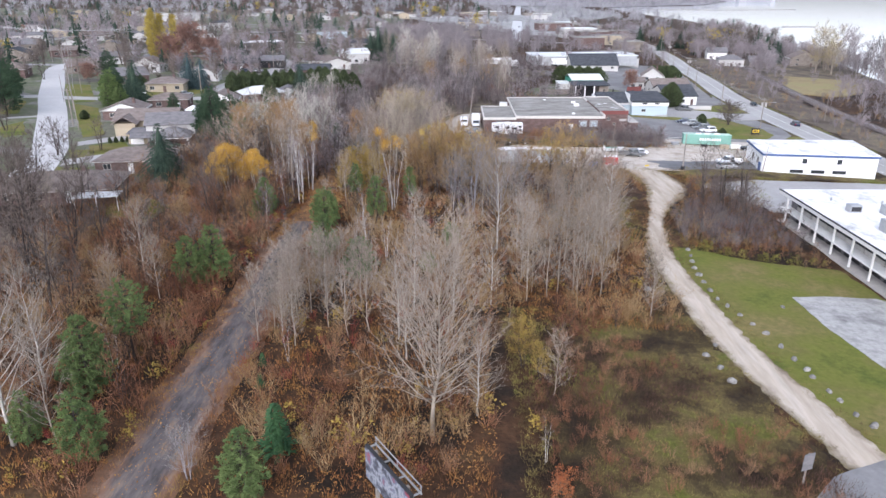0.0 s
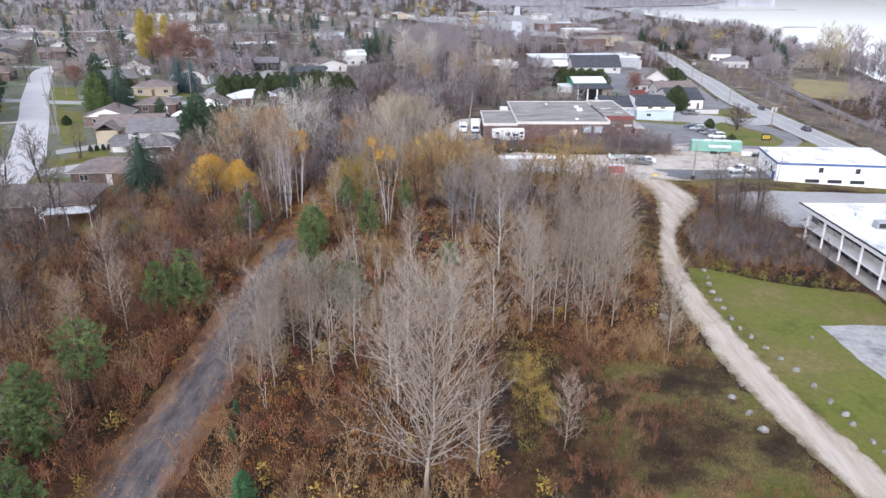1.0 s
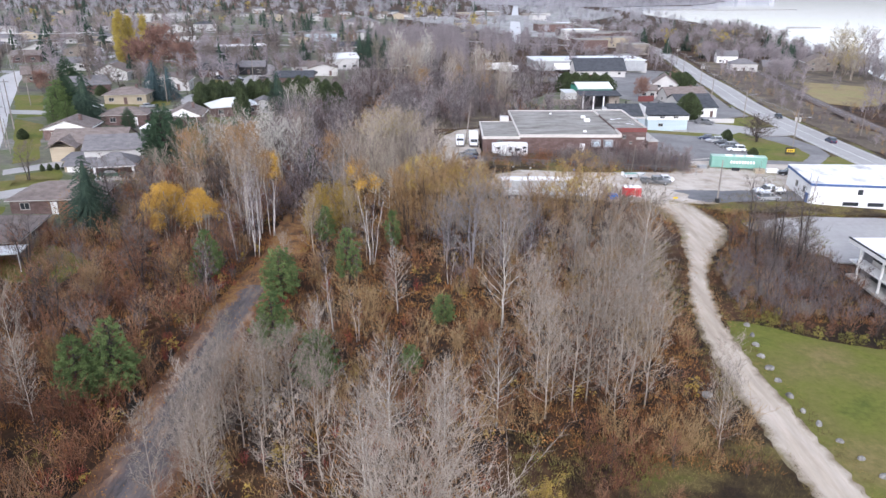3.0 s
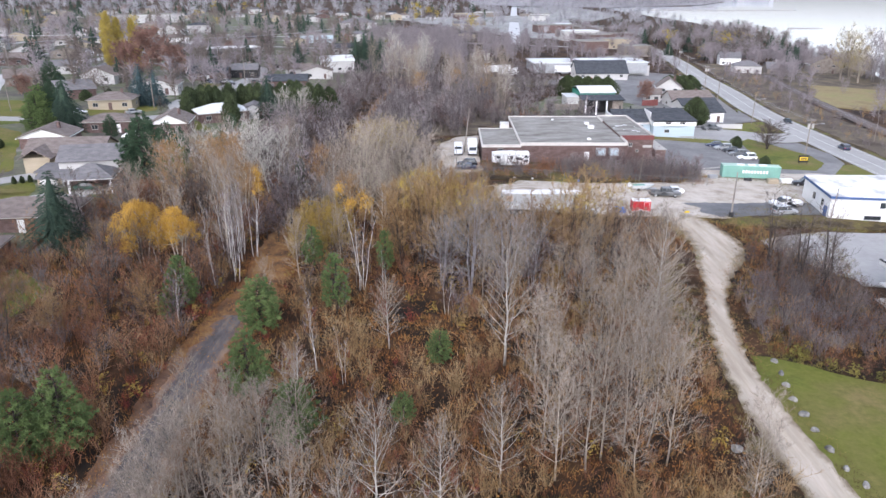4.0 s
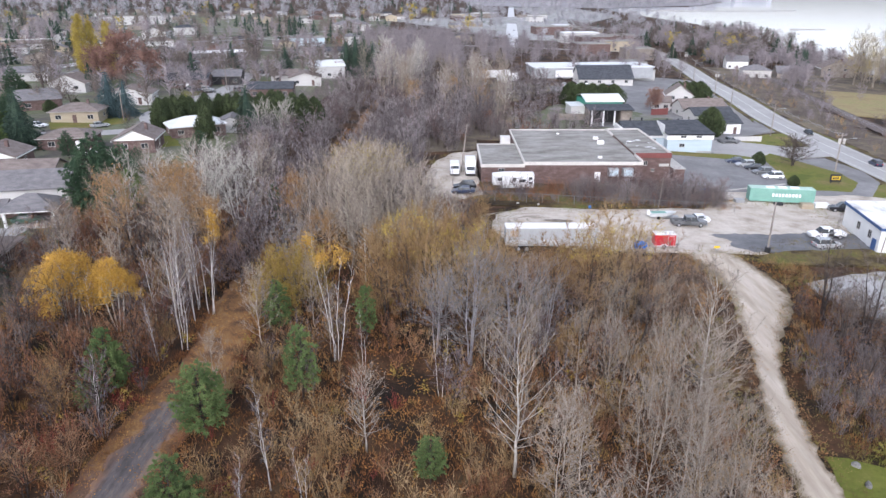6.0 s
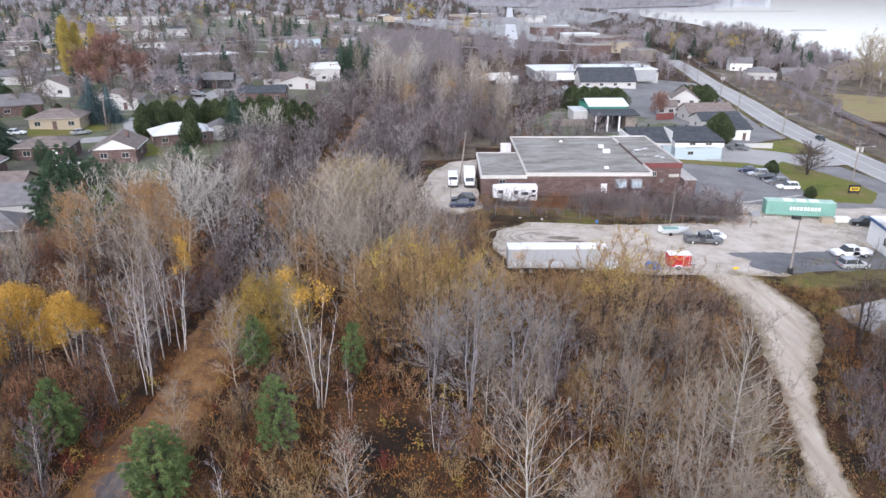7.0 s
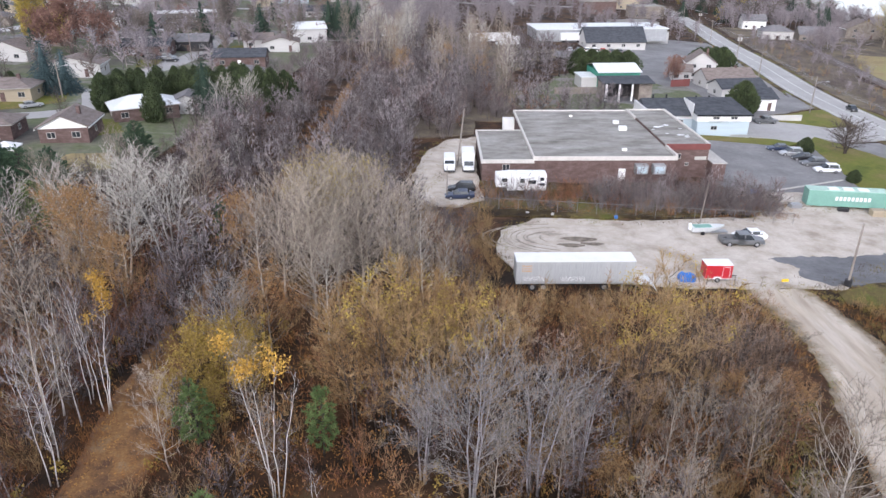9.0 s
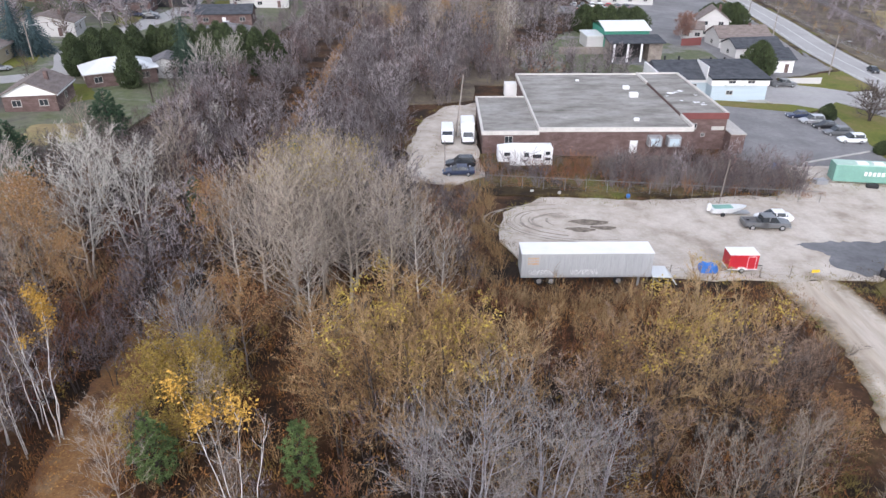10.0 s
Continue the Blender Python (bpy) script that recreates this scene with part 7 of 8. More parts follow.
house("lake_house", 214, 440, 16, 11, 5, 4.0, "brown gabled house near the lake", M_PLANK, M_SHINGLE_BROWN, "gabley", -10, 2, 1, True, floors=2, group="lake houses")
house("lake_house", 182, 424, 14, 10, 3.4, 3.0, "brown gabled house near the lake", M_PLANK, M_SHINGLE_GREY, "gable", -10, 3, 1, True, group="lake houses")
house("lake_house", 164, 424, 14, 10, 4, 2.5, "grey roofed house near the lake", M_SIDING, M_SHINGLE_GREY, "hip", -10, 3, 1, True, group="lake houses")
house("lake_house", 172, 470, 12, 10, 4.5, 2.8, "white house near the lake", M_WHITE, M_SHINGLE_GREY, "gable", -10, 3, 1, True, group="lake houses")

WALLS = (M_SIDING, M_BRICK, M_SIDING, M_TANWALL, M_PLANK)
ROOFS = (M_SHINGLE_BROWN, M_SHINGLE_GREY, M_SHINGLE_DARK, M_SHINGLE_BROWN, M_SHINGLE_GREY)
TAKEN = [(-101, 372), (-89, 502), (-78, 668), (-255, 670), (-49, 352), (-96, 268), (-100, 326), (-91, 306)]


def town_house(x, y, big=False):
    if any((x - a) ** 2 + (y - b) ** 2 < (26 if big else 19) ** 2 for a, b in TAKEN):
        return
    if big and abs(x - np.interp(y, [560, 650, 1360, 2022], [45, 57, 120, 181])) < 25:
        return
    TAKEN.append((x, y))
    i, j = rng.randrange(5), rng.randrange(5)
    rn = ("brown", "grey", "dark", "brown", "grey")[j]
    if big:
        house("town_building", x, y, rng.uniform(18, 34), rng.uniform(12, 20), rng.uniform(4, 8), 0.3, "flat-roofed commercial building in the town", (M_BRICK, M_TANWALL, M_SIDING, M_BRICK, M_PLANK)[i], M_TARROOF if rng.random() < 0.85 else M_METALROOF, "flat", 8, 4, 1, False, door=False, group="town buildings")
    else:
        house("town_house", x, y, rng.uniform(11, 15), rng.uniform(8, 10), rng.choice((2.9, 3.0, 5.0)), rng.uniform(1.6, 2.6), "town house with " + rn + " roof", WALLS[i], ROOFS[j], rng.choice(("hip", "gable", "gabley")), rng.uniform(0, 30), 2, 1, rng.random() < 0.5, door=False, group="town houses")


for x0, y0, y1, n in ((-185, 175, 340, 7), (-215, 220, 480, 8), (-260, 190, 520, 9), (-132, 300, 470, 6), (-180, 380, 560, 7)):
    for k in range(n):
        town_house(x0 + rng.uniform(-6, 6), y0 + (y1 - y0) * (k + 0.5) / n + rng.uniform(-4, 4))
for _ in range(95):
    x, y = rng.uniform(-480, 20), rng.uniform(400, 1000)
    if x < -45 or y > 600:
        if street_clear(x, y):
            town_house(x, y)
for _ in range(80):
    x, y = rng.uniform(20, 150), rng.uniform(500, 1150)
    if road_clear(x, y, 16):
        town_house(x, y, True)

start = len(TAKEN)
for _ in range(120):
    x, y = rng.uniform(-235, -104), rng.uniform(235, 460)
    if len(TAKEN) < start + 15 and street_clear(x, y):
        town_house(x, y)

# trees of the neighbourhood
for x, y, hh in ((-71.5, 228.5, 8.4), (-73, 231.5, 8), (-69, 231.5, 8.8), (-66.5, 236, 8), (-69.5, 239.5, 7.6), (-64, 240.5, 8.4), (-61.5, 245, 7.6), (-58.5, 243.5, 8), (-55.5, 241.5, 8.6), (-52, 240, 8.8), (-47.5, 236, 9.8), (-45, 238, 10.4), (-42.3, 234.5, 10.6), (-39.5, 237, 10), (-36.5, 235.5, 9.8), (-34, 238, 9), (-57.8, 221.3, 8.2), (-66, 170, 3.5), (-63.5, 171, 3.5), (-60.5, 181, 3)):
    CEDAR.at(x, y, hh)
for x, y, hh in ((-50.3, 231.3, 12.4), (-67.1, 356, 12.5), (-92.5, 203, 14), (-96, 208, 11), (-140, 215, 12), (-148, 230, 11), (-136, 330, 13)):
    SPRUCE.at(x, y, hh)
BROADSPRUCE = Kind("spruce_tree", "tall broad dark spruce in a close group", "tree", evergreen(spruce, (214, 215), 18, M_SPRUCE, wide=0.36, base=0.03))
for x, y, hh in ((-41, 357, 16), (-37.2, 358, 18), (-33.6, 359, 17), (-30.2, 361, 15)):
    BROADSPRUCE.at(x, y, hh)
for x, y, hh in ((-91.7, 244.3, 12.6), (-87.9, 245.4, 10.6)):
    BLUESPRUCE.at(x, y, hh)
for x, y, hh in ((-101, 205, 9), (-99, 199, 8), (-104, 212, 10), (-94, 196, 7), (-50, 160, 8)):
    PINE.at(x, y, hh)
for x, y, hh in ((-55.4, 158.5, 13), (-57.8, 165.5, 12.5), (-52.5, 163.5, 11.5), (-61, 173, 8.5), (-53.5, 172, 9), (-79, 196, 6), (-118, 182, 13), (-123, 190, 11), (-104, 214, 10), (-128, 200, 12), (-134, 211, 12), (-112, 232, 8), (-48, 188, 9), (-128, 262, 10), (-170, 262, 12), (-176, 246, 12)):
    WPINE.at(x, y, hh)
for x, y, hh in ((-104, 248, 9), (-118, 262, 10), (-110, 276, 9), (-122, 300, 11), (-132, 318, 11), (-86, 284, 8), (-72, 262, 8), (-66, 274, 8), (-112, 318, 10), (-74, 330, 9), (-146, 250, 9), (-168, 290, 9), (-160, 230, 9), (-150, 200, 9), (-108, 165, 9), (-102, 150, 8), (-118, 170, 9)):
    DARKBARE.at(x, y, hh)
OAK.at(-108.7, 293, 16)
OAK.at(-101, 298, 11)
OAK.at(-118, 297, 11.5)
OAK.at(-128, 246, 6)
yp = Kind("yellow_poplar_tree", "tall narrow poplar with greenish-yellow leaves", "tree", bare_models((141,), 18, M_BARK_GREY, None, M_LEAF_YOLIVE, 7000, 0.2, 0.08, 1.0, n1=34, n2=5, n3=4, spread=0.15, base=0.1, rise=1.5))
for x, y, hh in ((-129, 308, 21), (-126.5, 311, 19), (-121.5, 313, 19), (-132, 312, 18)):
    yp.at(x, y, hh)
for x, y, hh in ((-115.6, 348, 17), (-119, 352, 15), (-124.7, 418, 16), (-81.6, 364, 15), (-84, 372, 13), (-128, 362, 14), (-106, 400, 14), (-60, 372, 11), (-52, 350, 9), (-140, 300, 13), (-147, 320, 13), (-60, 248, 7), (-74, 216, 7), (-78, 150, 7), (-84, 143, 8), (-97, 130, 9), (-86, 118, 9)):
    DARKBARE.at(x, y, hh)
BUSH.at(78.5, 252.5, 8.5)
BUSH.at(78.3, 218.2, 3.2)
BUSH.at(77.3, 198, 2.5)
for k in range(4):
    BUSH.at(88 + 3.2 * k, 313 + 1.5 * k, 8.5)
for k in range(5):
    BUSH.at(46 + 3.8 * k, 302, 8)
VERGE = Kind("ornamental_tree", "bare round-crowned ornamental tree on the verge", "tree", bare_models((137,), 6.6, M_BARK_DARK, M_BARK_BROWN, n1=48, n2=8, n3=12, spread=0.85, base=0.12, stems=3, rise=0.5, r0=0.2, twig=0.03))
VERGE.at(86.4, 217.6, 6.4)
OAK.at(73, 292, 7)
THICKET.at(88, 258, 3)
fill_rng = [(28, 181, 4.5), (31, 183, 4), (34.5, 181.5, 4.6), (38, 183, 5), (41.5, 181.8, 5), (45, 183, 4.6), (49, 181.5, 4.8), (52.5, 182.4, 4.6), (25, 182.4, 3.6), (47, 180, 5), (30, 180, 4.5), (33, 184.5, 5), (36.5, 180, 5), (40, 184.5, 5.4), (43, 179.6, 5), (46.5, 185, 5.5), (50.5, 184, 5.5), (54, 180.5, 5), (55.5, 183, 4.6)]
LAKETREE = Kind("lakeside_tree", "tall broad half-bare tree with thin yellowish leaves", "tree", bare_models((143, 144), 24, M_BARK_TAN, None, M_LEAF_YOLIVE, 1500, 0.22, 0.3, 1.4, n1=44, n2=8, n3=8, spread=0.5, base=0.12, rise=0.7, twig=0.05, stems=3, r0=0.35))
LAKEBARE = Kind("lakeside_tree", "tall bare grey tree with fine branches by the lake", "tree", bare_models((145, 146), 22, M_BARK_GREY, M_BARK_MAUVE, n1=40, n2=8, n3=8, spread=0.45, base=0.12, rise=0.8, twig=0.05, stems=2, r0=0.3))
for x, y, hh in ((204, 402, 24), (212, 408, 22), (208, 392, 17)):
    LAKETREE.at(x, y, hh)
for x, y, hh in ((219, 398, 24), (216, 380, 21), (213, 364, 22), (220, 370, 20), (224, 412, 22), (210, 350, 19), (214, 336, 20), (208, 326, 17), (182, 330, 8), (176, 346, 7)):
    LAKEBARE.at(x, y, hh)
for x, y, hh in ((201, 458, 12), (205, 454, 10), (214, 476, 13), (218, 480, 12), (190, 520, 12), (176, 560, 13), (183, 548, 11), (168, 500, 9), (226, 520, 14), (150, 520, 11), (160, 620, 13), (236, 560, 14)):
    SPRUCE.at(x, y, hh, "dark green pine among the lakeside houses")
for k, (x, y, hh) in enumerate(fill_rng):
    (WARMFAR if k % 3 else THICKFAR).at(x, y, hh)

for k in range(9):
    CEDAR.at(-79 + 1.05 * k, 156.5 + 0.75 * k, 1.5, "low clipped dark hedge plant")
rf_ = thing("red_fence", 70.7, 286, "dark red board fence panels", "fence", 18)
for k in range(14):
    part("board", Geo().box(0.48 * k, 0, -0.3, 0.48 * k + 0.44, 0.06, 2.0), M_REDBAND, rf_)
tent = thing("garden_canopy", -72.2, 192.3, "white garden canopy on thin posts", "canopy", 8)
part("cover", Geo().add([(-2, -2, 2.3), (2, -2, 2.3), (2, 2, 2.3), (-2, 2, 2.3), (0, 0, 3.3), (-2, -2, 2.1), (2, -2, 2.1), (2, 2, 2.1), (-2, 2, 2.1)], [(0, 1, 4), (1, 2, 4), (2, 3, 4), (3, 0, 4), (0, 5, 6, 1), (1, 6, 7, 2), (2, 7, 8, 3), (3, 8, 5, 0)]), M_WHITE, tent)
for u, v in ((-1.9, -1.9), (1.8, -1.9), (1.8, 1.8), (-1.9, 1.8)):
    part("post", Geo().box(u, v, -0.2, u + 0.08, v + 0.08, 2.2), M_GREYMETAL, tent)

for x, y, hh in ((-110, 247, 3.5), (-106, 254, 3), (-83, 262, 3.2), (-79, 266, 3), (-120, 240, 3), (-64, 252, 3), (-132, 274, 4), (-90, 334, 3.5), (-70, 312, 3), (-106, 336, 3), (-126, 178, 3.5), (-98, 183, 2.5), (-93, 186, 2.2)):
    BUSH.at(x, y, hh)
# ---- vehicles ----
def ring8(x, hw, z0, z1, r=0.12):
    return [(x, -hw + r, z0), (x, hw - r, z0), (x, hw, z0 + r), (x, hw, z1 - r), (x, hw - r, z1), (x, -hw + r, z1), (x, -hw, z1 - r), (x, -hw, z0 + r)]


def wheels(ob, xs, hw, r=0.34):
    for x in xs:
        for y in (-hw + 0.1, hw - 0.1):
            w = part("wheel", Geo().wheel(x, y, r, r, 0.22), M_RUBBER, ob)
            part("rim", Geo().wheel(x, y + (0.1 if y > 0 else -0.1), r, r * 0.6, 0.06, 10), M_RIM, w)


def car(x, y, yaw, paint, label, kind="suv", group="", category="car"):
    """A car whose front looks along its own +x."""
    ob = thing("car" if kind in ("suv", "sedan") else kind, x, y, label, category, yaw, group)
    p = M_PAINTS[paint]
    if kind in ("suv", "sedan"):
        L, hw, top = (4.6, 0.92, 1.68) if kind == "suv" else (4.7, 0.9, 1.45)
        belt = 0.98 if kind == "suv" else 0.92
        body = Geo().loft([ring8(-L / 2, hw * 0.9, 0.45, belt - 0.05), ring8(-L / 2 + 0.25, hw, 0.25, belt), ring8(L * 0.18, hw, 0.22, belt), ring8(L / 2 - 0.5, hw * 0.97, 0.25, belt - 0.14), ring8(L / 2, hw * 0.85, 0.4, belt - 0.3)])
        part("body", body, p, ob, smooth=False, bevel=0.0)
        b0 = -L / 2 + (0.15 if kind == "suv" else 0.75)
        cab = Geo().loft([[(b0, -hw * 0.9, belt), (b0, hw * 0.9, belt), (b0 + 0.35, hw * 0.74, top - 0.05), (b0 + 0.35, -hw * 0.74, top - 0.05)], [(L * 0.22, -hw * 0.92, belt), (L * 0.22, hw * 0.92, belt), (L * 0.06, hw * 0.76, top - 0.05), (L * 0.06, -hw * 0.76, top - 0.05)]])
        part("glass", cab, M_GLASS, ob)
        part("roof", Geo().box(b0 + 0.36, -hw * 0.76, top - 0.06, L * 0.05, hw * 0.76, top), p, ob, bevel=0.025)
        for u in (b0 + 0.22, -0.15):
            part("pillar", Geo().side([(u, belt), (u + 0.12, belt), (u + 0.2, top - 0.03), (u + 0.1, top - 0.03)], -hw * 0.87, hw * 0.87), p, ob)
        wheels(ob, (-L * 0.3, L * 0.31), hw)
        for s in (-1, 1):
            part("headlight", Geo().box(L / 2 - 0.12, s * hw * 0.62 - 0.14, belt - 0.42, L / 2 + 0.02, s * hw * 0.62 + 0.14, belt - 0.28), M_CHROME, ob)
            part("tail_light", Geo().box(-L / 2 - 0.02, s * hw * 0.7 - 0.12, belt - 0.3, -L / 2 + 0.1, s * hw * 0.7 + 0.12, belt - 0.12), M_RED, ob)
    elif kind == "pickup":
        L, hw = 5.9, 0.98
        part("body", Geo().loft([ring8(0.1, hw, 0.35, 1.1), ring8(2.0, hw, 0.32, 1.08), ring8(L / 2, hw * 0.92, 0.45, 0.95)]), p, ob)
        bed = Geo()
        for a in ((-L / 2, -hw, 0.5, 0.1, -hw + 0.1, 1.15), (-L / 2, hw - 0.1, 0.5, 0.1, hw, 1.15), (-L / 2, -hw, 0.5, -L / 2 + 0.1, hw, 1.15), (-L / 2, -hw, 0.5, 0.1, hw, 0.68)):
            bed.box(*a)
        part("bed", bed, p, ob)
        part("glass", Geo().loft([[(-0.75, -hw * 0.92, 1.08), (-0.75, hw * 0.92, 1.08), (-0.65, hw * 0.78, 1.78), (-0.65, -hw * 0.78, 1.78)], [(1.55, -hw * 0.92, 1.08), (1.55, hw * 0.92, 1.08), (0.9, hw * 0.78, 1.78), (0.9, -hw * 0.78, 1.78)]]), M_GLASS, ob)
        part("cab", Geo().box(-0.85, -hw, 0.4, 0.2, hw, 1.12), p, ob)
        part("roof", Geo().box(-0.68, -hw * 0.8, 1.76, 0.92, hw * 0.8, 1.85), p, ob, bevel=0.03)
        part("pillar", Geo().side([(0.1, 1.1), (0.24, 1.1), (0.2, 1.8), (0.06, 1.8)], -hw * 0.88, hw * 0.88), p, ob)
        part("bumper", Geo().box(L / 2 - 0.1, -hw * 0.9, 0.35, L / 2 + 0.12, hw * 0.9, 0.6), M_GREYMETAL, ob)
        wheels(ob, (-1.9, 1.9), hw, 0.4)
    else:
        L, hw, top = (5.6, 1.0, 2.3) if kind == "van" else (6.8, 1.1, 3.1)
        if kind == "van":
            part("body", Geo().loft([ring8(-L / 2, hw * 0.97, 0.35, top), ring8(L * 0.2, hw, 0.35, top), ring8(L * 0.33, hw * 0.96, 0.35, top - 0.75), ring8(L / 2, hw * 0.85, 0.4, 1.1)]), p, ob)
            part("glass", Geo().add([(L * 0.215, -0.8, top - 0.1), (L * 0.215, 0.8, top - 0.1), (L * 0.345, 0.86, top - 0.8), (L * 0.345, -0.86, top - 0.8), (L * 0.2, -0.8, top - 0.1), (L * 0.2, 0.8, top - 0.1), (L * 0.32, 0.86, top - 0.85), (L * 0.32, -0.86, top - 0.85)], [(0, 1, 2, 3), (0, 4, 5, 1), (1, 5, 6, 2), (2, 6, 7, 3), (3, 7, 4, 0)]), M_GLASS, ob)
            part("bumper", Geo().box(L / 2 - 0.15, -0.85, 0.3, L / 2 + 0.06, 0.85, 0.6), M_DARK, ob)
        else:
            part("cargo_box", Geo().box(-L / 2, -hw, 0.75, L * 0.2, hw, top), M_WHITE, ob, bevel=0.05)
            part("cab", Geo().loft([ring8(L * 0.2 + 0.05, 0.98, 0.4, 2.1), ring8(L * 0.34, 0.98, 0.4, 2.05), ring8(L * 0.42, 0.95, 0.4, 1.25), ring8(L / 2, 0.85, 0.45, 1.1)]), p, ob)
            part("glass", Geo().add([(L * 0.35, -0.8, 1.98), (L * 0.35, 0.8, 1.98), (L * 0.425, 0.84, 1.3), (L * 0.425, -0.84, 1.3), (L * 0.33, -0.8, 1.95), (L * 0.33, 0.8, 1.95), (L * 0.4, 0.84, 1.25), (L * 0.4, -0.84, 1.25)], [(0, 1, 2, 3), (0, 4, 5, 1), (1, 5, 6, 2), (2, 6, 7, 3), (3, 7, 4, 0)]), M_GLASS, ob)
            part("chassis", Geo().box(-L / 2 + 0.1, -0.7, 0.45, L * 0.3, 0.7, 0.76), M_DARK, ob)
            part("bumper", Geo().box(L / 2 - 0.15, -0.9, 0.3, L / 2 + 0.06, 0.9, 0.65), M_DARK, ob)
        wheels(ob, (-L * 0.3, L * 0.33), hw, 0.38)
    return ob


car(43.9, 166.9, -2, "grey", "grey pickup truck parked in the gravel yard", "pickup", category="pickup truck")
car(46.0, 169.2, 178, "white", "white sedan parked behind the pickup", "sedan")
car(64.0, 158.2, 4, "silver", "silver minivan parked in the gravel yard", "suv")
car(66.5, 163.4, 180, "white", "white pickup truck in the gravel yard", "pickup", category="pickup truck")
car(78.6, 179.6, 165, "black", "black pickup truck in the yard corner", "pickup", category="pickup truck")
for (x, y), c, k, l in zip(((72.6, 218.3), (73.6, 214.9), (74.6, 211.8), (74.8, 208.0), (75.4, 204.0)), ("navy", "silver", "black", "grey", "white"), ("sedan", "suv", "sedan", "suv", "suv"), ("dark blue", "silver", "black", "dark grey", "white")):
    car(x, y, 176, c, l + " car parked in the asphalt lot", k, "cars in the lot")
car(80.5, 243, 5, "grey", "grey pickup parked beside the blue building", "pickup", category="pickup truck")
car(4.6, 181.6, 182, "navy", "dark blue car parked beside the trailer", "sedan", "cars by the brick building")
car(5.0, 184.9, 180, "black", "black van parked beside the camper", "suv", "cars by the brick building")
car(3.2, 196.8, 270, "white", "white cargo van parked on gravel", "van", category="van")
car(6.6, 197.8, 270, "white", "white box truck parked on gravel", "box_truck", category="truck")
car(-64.6, 155.0, 12, "green", "dark green car under the carport", "sedan")
for x, y, a, c in ((-86, 296, 10, "navy"), (-80, 293, 8, "black"), (-70, 300, 90, "grey"), (-76, 352, 20, "black"), (-68, 356, 15, "navy"), (-108, 358, 20, "white"), (-178, 372, 10, "black"), (-172, 376, 10, "white"), (-20, 372, 10, "white"), (-49, 348, 80, "white"), (-57, 287, 95, "silver"), (-102, 226, 10, "white")):
    car(x, y, a, c, {"navy": "dark blue", "black": "black", "grey": "grey", "white": "white", "silver": "silver"}[c] + " car parked on the street", "sedan", "cars in the neighbourhood")
for k in range(14):
    c = rng.choice(("white", "silver", "grey", "black", "red"))
    car(52 + (k % 7) * 3.2, 344 + 9 * (k // 7), 90 + rng.uniform(-4, 4), c, c + " car in the dealer lot", rng.choice(("suv", "sedan")), "cars in the dealer lot")
for k in range(12):
    c = rng.choice(("white", "silver", "grey", "black"))
    car(147 + 1.2 * k, 575 + 8 * k, 80, c, c + " car parked along the road", "sedan", "cars along the road")
for x, y, a, c, k in ((-88.2, 298.6, 10, "black", "sedan"), (-82.3, 298, 8, "silver", "suv"), (-84.5, 346, 15, "grey", "suv"), (-76.9, 352.5, 80, "navy", "suv"), (-111.5, 355, 20, "black", "suv"), (-91.4, 337.5, 12, "white", "sedan"), (-173.6, 373, 20, "white", "suv"), (-175, 383, 20, "silver", "suv"), (-88, 229.5, 40, "silver", "sedan"), (-98, 251, 20, "white", "sedan"), (-72, 300, 80, "grey", "suv")):
    car(x, y, a, c, {"navy": "dark blue"}.get(c, c) + " car parked at a house", k, "cars at the houses")
for k, (y, c) in enumerate(((585, "black"), (630, "white"), (690, "grey"), (760, "silver"))):
    car(float(np.interp(y, [560, 650, 1360], [45, 57, 120])) + (2.3 if k % 2 else -2.3), y, 84, c, c + " car on the long straight street", "sedan", "cars on the long street")
car(112.5, 262, 262, "black", "black car on the lakeside road", "sedan")
car(109.5, 222, 84, "navy", "dark blue car on the lakeside road", "suv")

# semi-trailer along the yard
tr = thing("semi_trailer", 10.3, 150.1, "long grey box trailer with a white roof and scribbles", "trailer", 0.3)
part("box", Geo().box(0, 0, 1.15, 13.9, 2.6, 3.86), M_TRAILER, tr, bevel=0.04)
part("roof", Geo().box(-0.03, -0.03, 3.86, 13.93, 2.63, 3.93), M_WHITE, tr, "white roof skin")
part("rail", Geo().box(-0.02, -0.03, 1.05, 13.92, 0.02, 1.2), M_GREYMETAL, tr)
for k in range(17):
    part("rib", Geo().box(0.4 + 0.82 * k, -0.025, 1.2, 0.44 + 0.82 * k, 0.0, 3.8), M_GREYMETAL, tr)
for u in (2.0, 3.3, 10.5):
    for v in (0.3, 2.3):
        w = part("wheel", Geo().wheel(u, v, 0.5, 0.5, 0.3), M_RUBBER, tr)
        part("rim", Geo().wheel(u, v - 0.14, 0.5, 0.28, 0.06, 10), M_RIM, w)
part("landing_leg", Geo().box(12.6, 0.3, -0.2, 12.8, 0.5, 1.15), M_GREYMETAL, tr)
M_ORANGEFADE = mat("faded_orange_decal", two((0.55, 0.33, 0.18), (0.48, 0.44, 0.38)), 3, 0.8)
for k in range(3):
    part("decal", Geo().box(0.65, -0.04, 2.6 + 0.32 * k, 1.85, -0.026, 2.82 + 0.32 * k), M_ORANGEFADE, tr, "faded orange decal bar")
for u0, n in ((5.4, 7), (1.0, 6)):
    for k in range(n):
        pts = [(u0 + 0.42 * k + 0.2 * math.cos(a * 1.3 + k), -0.05, 1.7 + 0.3 * math.sin(a * 1.1 + 2 * k)) for a in range(7)]
        part("scribble", Geo().tube(pts, [0.03] * 7, 3), M_WHITE, tr, "white spray-paint scribble")
